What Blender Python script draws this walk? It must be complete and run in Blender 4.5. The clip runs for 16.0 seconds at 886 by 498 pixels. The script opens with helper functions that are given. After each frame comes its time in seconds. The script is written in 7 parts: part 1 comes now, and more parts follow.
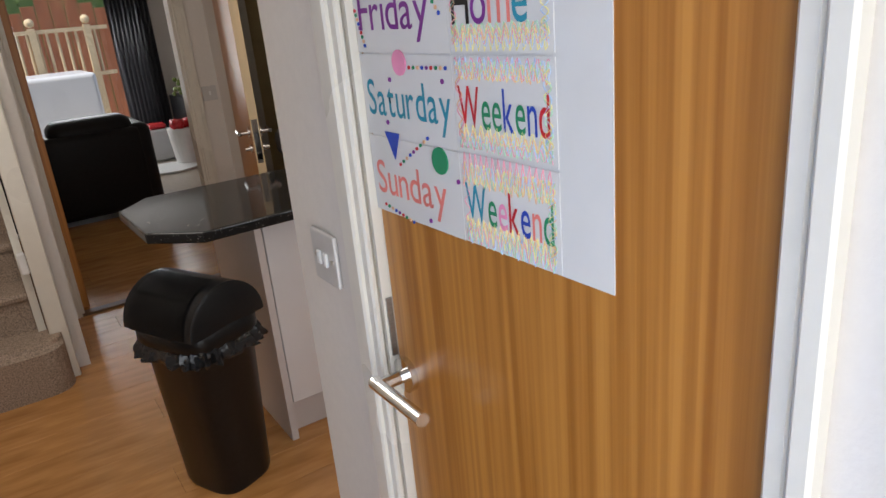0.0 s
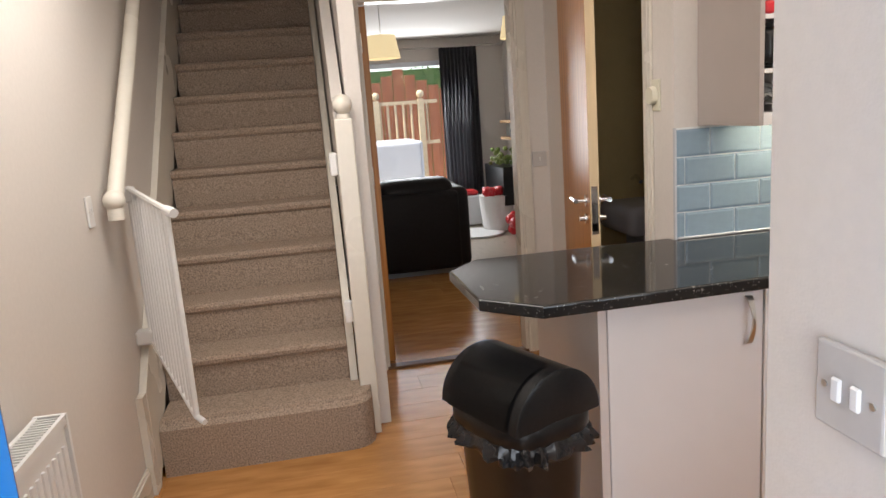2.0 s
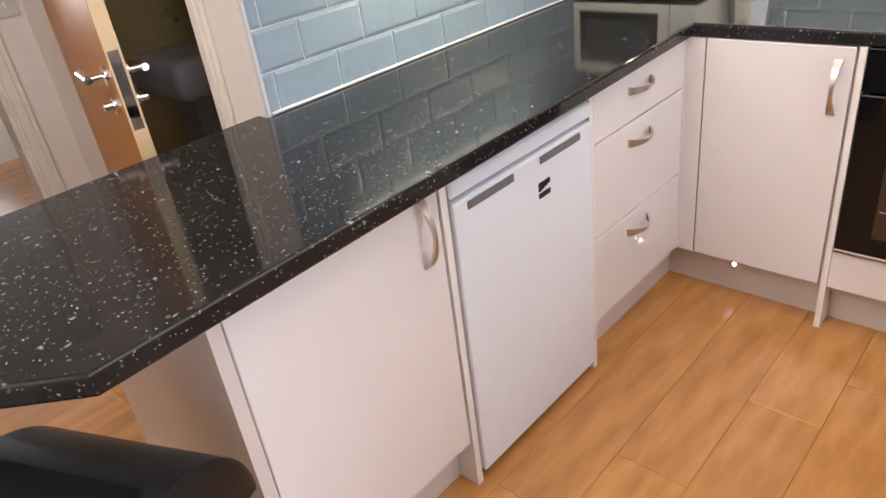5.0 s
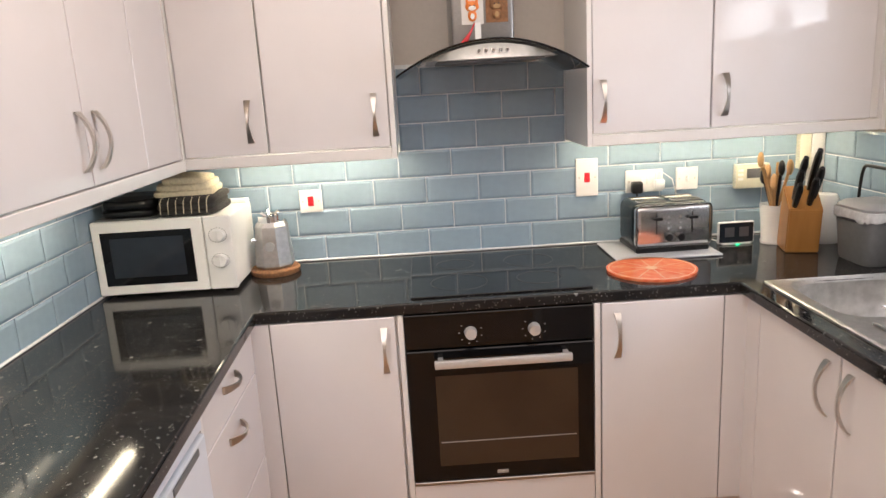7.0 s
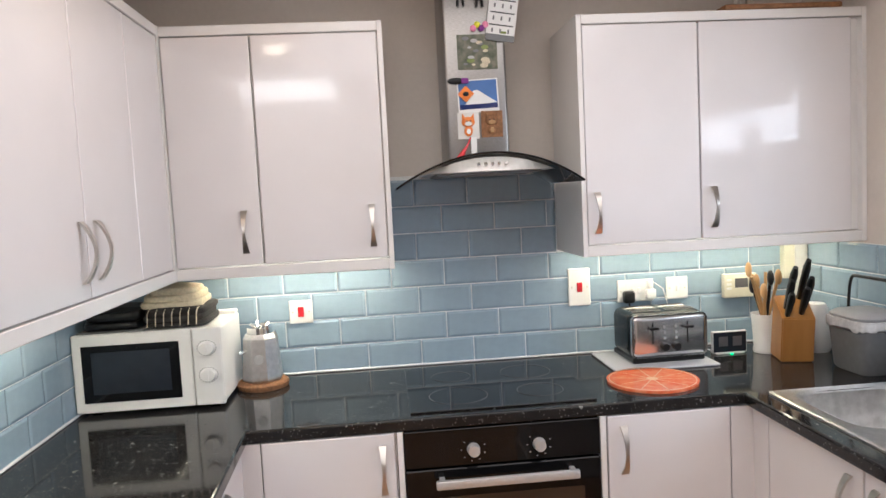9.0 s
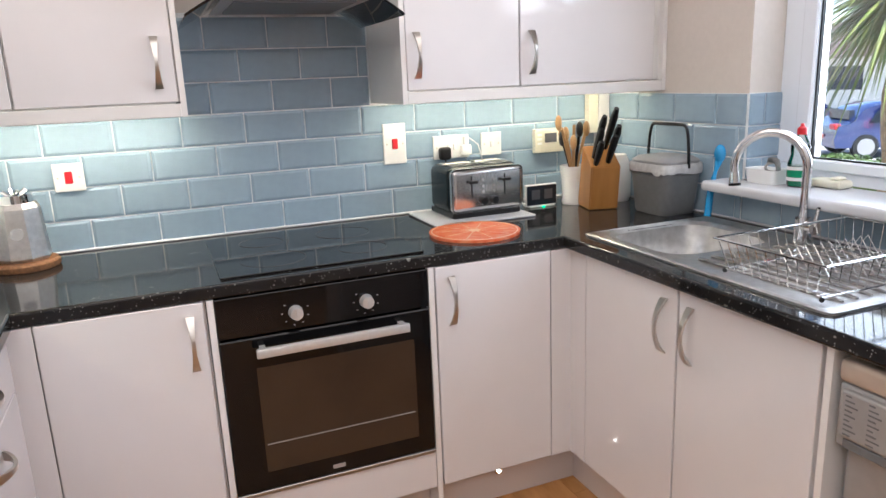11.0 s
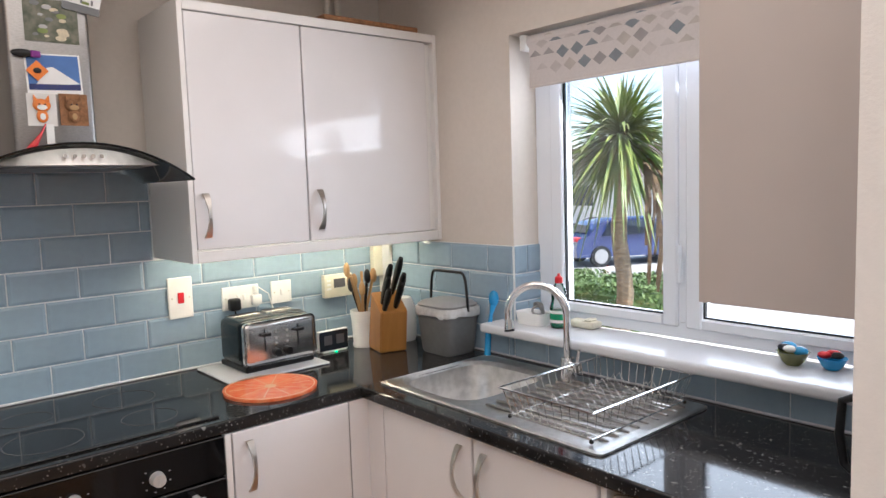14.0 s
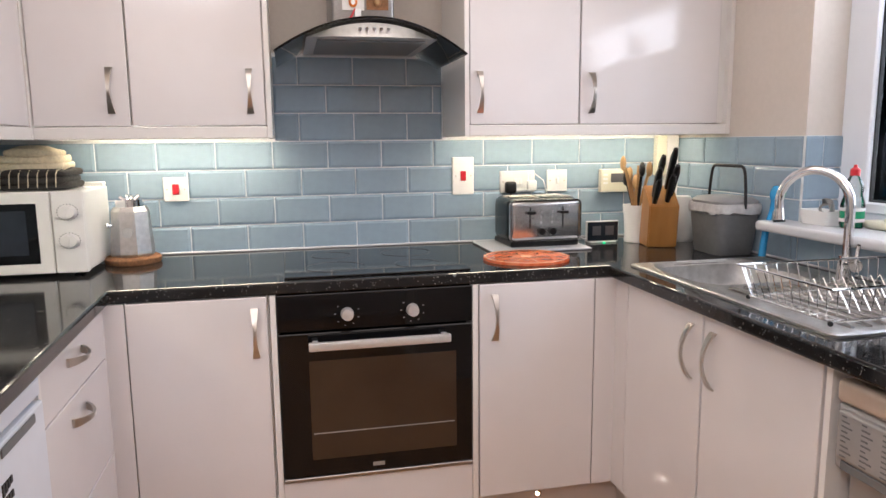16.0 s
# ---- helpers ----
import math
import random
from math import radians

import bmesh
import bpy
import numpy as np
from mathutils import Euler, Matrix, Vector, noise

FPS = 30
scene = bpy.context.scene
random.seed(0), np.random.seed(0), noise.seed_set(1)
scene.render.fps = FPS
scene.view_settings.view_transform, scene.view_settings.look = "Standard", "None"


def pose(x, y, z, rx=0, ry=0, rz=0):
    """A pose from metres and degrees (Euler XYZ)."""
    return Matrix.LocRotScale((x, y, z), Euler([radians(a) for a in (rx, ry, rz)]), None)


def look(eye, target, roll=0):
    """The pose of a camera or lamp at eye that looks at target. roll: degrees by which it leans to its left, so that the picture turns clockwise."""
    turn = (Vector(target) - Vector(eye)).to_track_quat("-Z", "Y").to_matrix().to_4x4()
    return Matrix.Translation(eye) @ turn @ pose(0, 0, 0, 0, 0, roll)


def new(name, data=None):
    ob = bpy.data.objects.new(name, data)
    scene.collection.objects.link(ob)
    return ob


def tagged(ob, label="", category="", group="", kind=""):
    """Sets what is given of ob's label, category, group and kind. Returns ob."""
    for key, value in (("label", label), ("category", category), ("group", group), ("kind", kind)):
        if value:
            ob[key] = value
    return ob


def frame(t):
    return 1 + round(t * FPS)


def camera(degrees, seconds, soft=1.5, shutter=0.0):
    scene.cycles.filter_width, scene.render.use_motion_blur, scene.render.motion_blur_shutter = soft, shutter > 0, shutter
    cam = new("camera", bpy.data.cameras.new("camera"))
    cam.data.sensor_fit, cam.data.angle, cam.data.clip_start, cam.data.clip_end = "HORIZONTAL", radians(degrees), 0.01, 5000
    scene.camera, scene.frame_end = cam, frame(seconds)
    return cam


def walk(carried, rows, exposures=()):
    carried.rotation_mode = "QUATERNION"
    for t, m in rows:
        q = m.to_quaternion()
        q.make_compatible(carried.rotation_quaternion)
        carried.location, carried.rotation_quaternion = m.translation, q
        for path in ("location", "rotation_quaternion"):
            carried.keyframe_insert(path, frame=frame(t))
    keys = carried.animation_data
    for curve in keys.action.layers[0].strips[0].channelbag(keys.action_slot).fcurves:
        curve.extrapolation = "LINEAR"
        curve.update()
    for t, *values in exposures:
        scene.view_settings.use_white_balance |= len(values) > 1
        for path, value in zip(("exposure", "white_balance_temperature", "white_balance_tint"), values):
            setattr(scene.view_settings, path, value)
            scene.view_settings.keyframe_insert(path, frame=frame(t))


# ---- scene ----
cam = camera(64.9, 16.0)
PATH = [
    (0, (0.156, 0.942, 1.526), (1.163, 2.536, 0.86), -5.4),
    (0.5, (0.117, 1.012, 1.533), (1.056, 2.695, 0.998), -4.5),
    (1, (0.11, 1.137, 1.537), (0.924, 2.906, 1.083), -4.8),
    (1.5, (0.107, 1.241, 1.504), (0.616, 3.138, 1.125), -4.3),
    (2, (0.095, 1.39, 1.445), (0.42, 3.325, 1.058), -4.2),
    (2.5, (0.131, 1.525, 1.424), (0.376, 3.451, 0.945), -4.2),
    (3, (0.17, 1.745, 1.39), (0.391, 3.646, 0.808), -4.4),
    (3.2, (0.187, 1.819, 1.36), (0.417, 3.71, 0.752), -4.4),
    (5.3, (0.509, 2.383, 1.433), (1.896, 3.46, 0.475), -6.9),
    (5.5, (0.511, 2.427, 1.447), (2.015, 3.388, 0.543), -6.2),
    (5.7, (0.468, 2.478, 1.457), (2.094, 3.301, 0.631), -5.5),
    (5.9, (0.438, 2.512, 1.48), (2.158, 3.192, 0.718), -4.5),
    (6, (0.448, 2.562, 1.487), (2.216, 3.151, 0.762), -4.6),
    (6.5, (0.421, 2.622, 1.507), (2.322, 2.816, 0.917), -3.8),
    (7, (0.409, 2.662, 1.556), (2.355, 2.615, 1.1), -3.3),
    (7.5, (0.402, 2.683, 1.617), (2.371, 2.535, 1.3), -3.2),
    (8, (0.388, 2.715, 1.655), (2.37, 2.525, 1.474), -3.0),
    (8.2, (0.377, 2.732, 1.653), (2.364, 2.537, 1.527), -2.9),
    (10.3, (0.642, 2.803, 1.384), (2.613, 2.619, 1.099), -2.7),
    (10.5, (0.65, 2.808, 1.38), (2.591, 2.494, 1.016), -2.8),
    (11, (0.64, 2.838, 1.402), (2.441, 2.112, 0.927), -2.4),
    (11.5, (0.608, 2.878, 1.409), (2.283, 1.904, 0.913), -2.2),
    (12, (0.583, 2.881, 1.469), (2.182, 1.785, 0.976), -2.2),
    (12.5, (0.578, 2.884, 1.514), (2.12, 1.695, 1.056), -2.3),
    (13, (0.588, 2.894, 1.559), (2.095, 1.636, 1.176), -2.2),
    (13.5, (0.601, 2.91, 1.587), (2.102, 1.619, 1.303), -2.1),
    (14, (0.616, 2.911, 1.55), (2.127, 1.614, 1.364), -1.9),
    (14.5, (0.638, 2.867, 1.468), (2.173, 1.594, 1.317), -1.8),
    (15, (0.623, 2.801, 1.39), (2.277, 1.685, 1.245), -1.6),
    (15.5, (0.554, 2.767, 1.328), (2.375, 1.963, 1.126), -1.4),
    (16, (0.408, 2.697, 1.31), (2.339, 2.272, 1.005), -0.6),
]
walk(cam, [(t, look(eye, target, roll)) for t, eye, target, roll in PATH], [(0.0, 0.4, 6700, 10), (0.5, 0.65, 6700, 10), (1.0, 0.85, 7200, 10), (1.5, 1.0, 7200, 10), (2.5, 1.35, 5950, 11), (3.2, 1.38, 5900, 11), (5.3, 1.72, 6500, 14), (7.0, 1.4, 6500, 14), (8.2, 1.28, 6050, 11), (11.0, 1.45, 5900, 11), (14.5, 1.2, 6100, 11), (16.0, 1.35, 6200, 15)])

# ---- world, sun, lights ----
SUN_EL, SUN_AZ = radians(60), radians(258)
world = bpy.data.worlds.new("world")
scene.world = world
world.use_nodes = True
wn = world.node_tree
sky = wn.nodes.new("ShaderNodeTexSky")
sky.sky_type, sky.sun_disc = "NISHITA", False
sky.sun_elevation, sky.sun_rotation = SUN_EL, SUN_AZ
wn.links.new(sky.outputs[0], wn.nodes["Background"].inputs[0])
wn.nodes["Background"].inputs[1].default_value = 0.15


def lamp(name, kind, m, energy, color=(1, 1, 1), size=(1, 1), angle=0.01):
    data = bpy.data.lights.new(name, kind)
    data.energy, data.color = energy, color
    if kind == "AREA":
        data.shape, data.size, data.size_y = "RECTANGLE", size[0], size[1]
    if kind == "SUN":
        data.angle = angle
    if kind == "POINT":
        data.shadow_soft_size = size[0]
    ob = new(name, data)
    ob.matrix_world = m
    return ob


sun_way = Vector((math.sin(SUN_AZ) * math.cos(SUN_EL), math.cos(SUN_AZ) * math.cos(SUN_EL), math.sin(SUN_EL)))
lamp("sun", "SUN", look(sun_way * 20, (0, 0, 0)), 4.5, (1.0, 0.95, 0.87), angle=0.009)
lamp("window_light", "AREA", look((1.75, 0.86, 1.55), (1.75, 2.6, 1.0)), 6.5, (0.92, 0.96, 1.0), (1.05, 0.85))
lamp("door_light", "AREA", look((0.02, 0.70, 1.2), (0.02, 3.0, 0.9)), 9.5, (0.95, 0.98, 1.0), (0.8, 1.8))
lamp("garden_light", "AREA", look((1.3, 10.45, 1.3), (1.3, 7.0, 0.8)), 30, (0.93, 0.96, 1.0), (1.6, 1.6))
WARM = (1.0, 0.86, 0.66)
lamp("pelmet_light_east", "AREA", look((2.98, 3.05, 1.352), (3.02, 3.05, 0.9)), 1.3, (1.0, 0.87, 0.62), (0.64, 0.04))
lamp("pelmet_light_south", "AREA", look((2.98, 1.62, 1.352), (3.02, 1.62, 0.9)), 1.5, (1.0, 0.87, 0.60), (0.92, 0.04))
lamp("pelmet_light_north", "AREA", look((2.05, 3.66, 1.352), (2.05, 3.70, 0.9)), 1.7, (1.0, 0.87, 0.62), (0.9, 0.04))
lamp("ceiling_spot_light", "POINT", pose(1.90, 3.20, 2.27), 0.9, (1.0, 0.80, 0.60), (0.06, 0.06))
# Added ceiling fill to lift floor and base units; no real fitting known here.
lamp("kitchen_lamp_light", "AREA", pose(1.50, 2.35, 2.36), 9.0, (1.0, 0.89, 0.79), (1.9, 1.7))
# Extra fill under the hall ceiling, standing for no known lamp.
lamp("hall_lamp_light", "AREA", pose(-0.1, 3.5, 2.36), 10.5, (1.0, 0.95, 0.90), (0.9, 0.9))
# Unseen fill high in the stairwell, added to brighten the treads.
lamp("stair_light", "AREA", pose(-0.3, 6.2, 4.3), 12, (1.0, 0.94, 0.88), (0.8, 0.8))


# ---- materials ----
def mat(name, base, rough=0.5, metal=0.0, grain=None, amount=0.15, scale=20, stretch=(1, 1, 1), bump=0.0, bump_scale=60, second=None, coat=0.0, spec=None, trans=0.0, emit=None, island=0.0, wear=0.1):
    m = bpy.data.materials.new(name)
    m.use_nodes = True
    nt = m.node_tree
    b = nt.nodes["Principled BSDF"]
    b.inputs["Roughness"].default_value, b.inputs["Metallic"].default_value = rough, metal
    b.inputs["Coat Weight"].default_value = coat
    b.inputs["Coat Roughness"].default_value = 0.04
    if spec is not None:
        b.inputs["Specular IOR Level"].default_value = spec
    b.inputs["Transmission Weight"].default_value = trans
    b.inputs["Base Color"].default_value = (*base, 1)
    if emit:
        b.inputs["Emission Color"].default_value = (*emit[:3], 1)
        b.inputs["Emission Strength"].default_value = emit[3]
        return m
    tc = nt.nodes.new("ShaderNodeTexCoord")
    mp = nt.nodes.new("ShaderNodeMapping")
    mp.inputs["Scale"].default_value = stretch
    nt.links.new(tc.outputs["Object"], mp.inputs["Vector"])
    n1 = nt.nodes.new("ShaderNodeTexNoise")
    n1.inputs["Scale"].default_value, n1.inputs["Detail"].default_value = scale, 5
    nt.links.new(mp.outputs[0], n1.inputs["Vector"])
    other = second or tuple(c * (1 - amount) for c in base)
    mix = nt.nodes.new("ShaderNodeMix")
    mix.data_type = "RGBA"
    mix.inputs["A"].default_value, mix.inputs["B"].default_value = (*base, 1), (*other, 1)
    ramp = nt.nodes.new("ShaderNodeMapRange")
    ramp.inputs["From Min"].default_value, ramp.inputs["From Max"].default_value = 0.35, 0.65
    nt.links.new(n1.outputs["Fac"], ramp.inputs["Value"])
    nt.links.new(ramp.outputs[0], mix.inputs["Factor"])
    n2 = nt.nodes.new("ShaderNodeTexNoise")
    n2.inputs["Scale"].default_value, n2.inputs["Detail"].default_value = 1.7, 3
    nt.links.new(tc.outputs["Object"], n2.inputs["Vector"])
    hs = nt.nodes.new("ShaderNodeHueSaturation")
    vr = nt.nodes.new("ShaderNodeMapRange")
    vr.inputs["To Min"].default_value, vr.inputs["To Max"].default_value = 1 - wear, 1 + wear
    nt.links.new(n2.outputs["Fac"], vr.inputs["Value"])
    if island:
        oi = nt.nodes.new("ShaderNodeObjectInfo")
        ad = nt.nodes.new("ShaderNodeMath")
        ad.operation = "MULTIPLY_ADD"
        nt.links.new(oi.outputs["Random"], ad.inputs[0])
        ad.inputs[1].default_value = island
        nt.links.new(vr.outputs[0], ad.inputs[2])
        nt.links.new(ad.outputs[0], hs.inputs["Value"])
    else:
        nt.links.new(vr.outputs[0], hs.inputs["Value"])
    nt.links.new(mix.outputs["Result"], hs.inputs["Color"])
    nt.links.new(hs.outputs[0], b.inputs["Base Color"])
    rr = nt.nodes.new("ShaderNodeMapRange")
    rr.inputs["To Min"].default_value, rr.inputs["To Max"].default_value = max(0.02, rough * 0.8), min(1, rough * 1.2)
    nt.links.new(n2.outputs["Fac"], rr.inputs["Value"])
    nt.links.new(rr.outputs[0], b.inputs["Roughness"])
    if bump:
        n3 = nt.nodes.new("ShaderNodeTexNoise")
        n3.inputs["Scale"].default_value, n3.inputs["Detail"].default_value = bump_scale, 4
        nt.links.new(mp.outputs[0], n3.inputs["Vector"])
        bp = nt.nodes.new("ShaderNodeBump")
        bp.inputs["Strength"].default_value, bp.inputs["Distance"].default_value = bump, 0.004
        nt.links.new(n3.outputs["Fac"], bp.inputs["Height"])
        nt.links.new(bp.outputs[0], b.inputs["Normal"])
    return m


def granite():
    m = mat("worktop_laminate", (0.012, 0.012, 0.013), 0.08, scale=9, second=(0.018, 0.017, 0.017), spec=0.32)
    nt = m.node_tree
    b = nt.nodes["Principled BSDF"]
    old = b.inputs["Base Color"].links[0].from_socket
    tc = nt.nodes.new("ShaderNodeTexCoord")
    cols = [((0.20, 0.20, 0.19), 32, 0.17), ((0.08, 0.083, 0.083), 70, 0.26), ((0.24, 0.235, 0.22), 120, 0.24)]
    last = old
    for c, s, r in cols:
        wn_ = nt.nodes.new("ShaderNodeTexNoise")
        wn_.inputs["Scale"].default_value, wn_.inputs["Detail"].default_value = s * 0.8, 2
        nt.links.new(tc.outputs["Object"], wn_.inputs["Vector"])
        add = nt.nodes.new("ShaderNodeMix")
        add.data_type, add.blend_type = "RGBA", "LINEAR_LIGHT"
        add.inputs["Factor"].default_value = 0.6 / s
        nt.links.new(tc.outputs["Object"], add.inputs["A"])
        nt.links.new(wn_.outputs["Color"], add.inputs["B"])
        v = nt.nodes.new("ShaderNodeTexVoronoi")
        v.inputs["Scale"].default_value = s
        nt.links.new(add.outputs["Result"], v.inputs["Vector"])
        lt = nt.nodes.new("ShaderNodeMapRange")
        lt.inputs["From Min"].default_value, lt.inputs["From Max"].default_value = r, r * 0.5
        nt.links.new(v.outputs["Distance"], lt.inputs["Value"])
        sep = nt.nodes.new("ShaderNodeSeparateColor")
        nt.links.new(v.outputs["Color"], sep.inputs[0])
        gt = nt.nodes.new("ShaderNodeMath")
        gt.operation, gt.inputs[1].default_value = "GREATER_THAN", 0.62
        nt.links.new(sep.outputs[0], gt.inputs[0])
        mu = nt.nodes.new("ShaderNodeMath")
        mu.operation = "MULTIPLY"
        nt.links.new(gt.outputs[0], mu.inputs[0])
        nt.links.new(lt.outputs[0], mu.inputs[1])
        mx = nt.nodes.new("ShaderNodeMix")
        mx.data_type = "RGBA"
        mx.inputs["B"].default_value = (*c, 1)
        nt.links.new(mu.outputs[0], mx.inputs["Factor"])
        nt.links.new(last, mx.inputs["A"])
        last = mx.outputs["Result"]
    nt.links.new(last, b.inputs["Base Color"])
    return m


def glass(name, tint=(1, 1, 1), rough=0.0, ior=1.45):
    m = bpy.data.materials.new(name)
    m.use_nodes = True
    nt = m.node_tree
    nt.nodes.remove(nt.nodes["Principled BSDF"])
    out = nt.nodes["Material Output"]
    tr = nt.nodes.new("ShaderNodeBsdfTransparent")
    tr.inputs[0].default_value = (*tint, 1)
    gl = nt.nodes.new("ShaderNodeBsdfGlossy")
    gl.inputs["Roughness"].default_value = rough
    fr = nt.nodes.new("ShaderNodeFresnel")
    fr.inputs[0].default_value = ior
    mx = nt.nodes.new("ShaderNodeMixShader")
    nt.links.new(fr.outputs[0], mx.inputs[0])
    nt.links.new(tr.outputs[0], mx.inputs[1])
    nt.links.new(gl.outputs[0], mx.inputs[2])
    nt.links.new(mx.outputs[0], out.inputs[0])
    return m


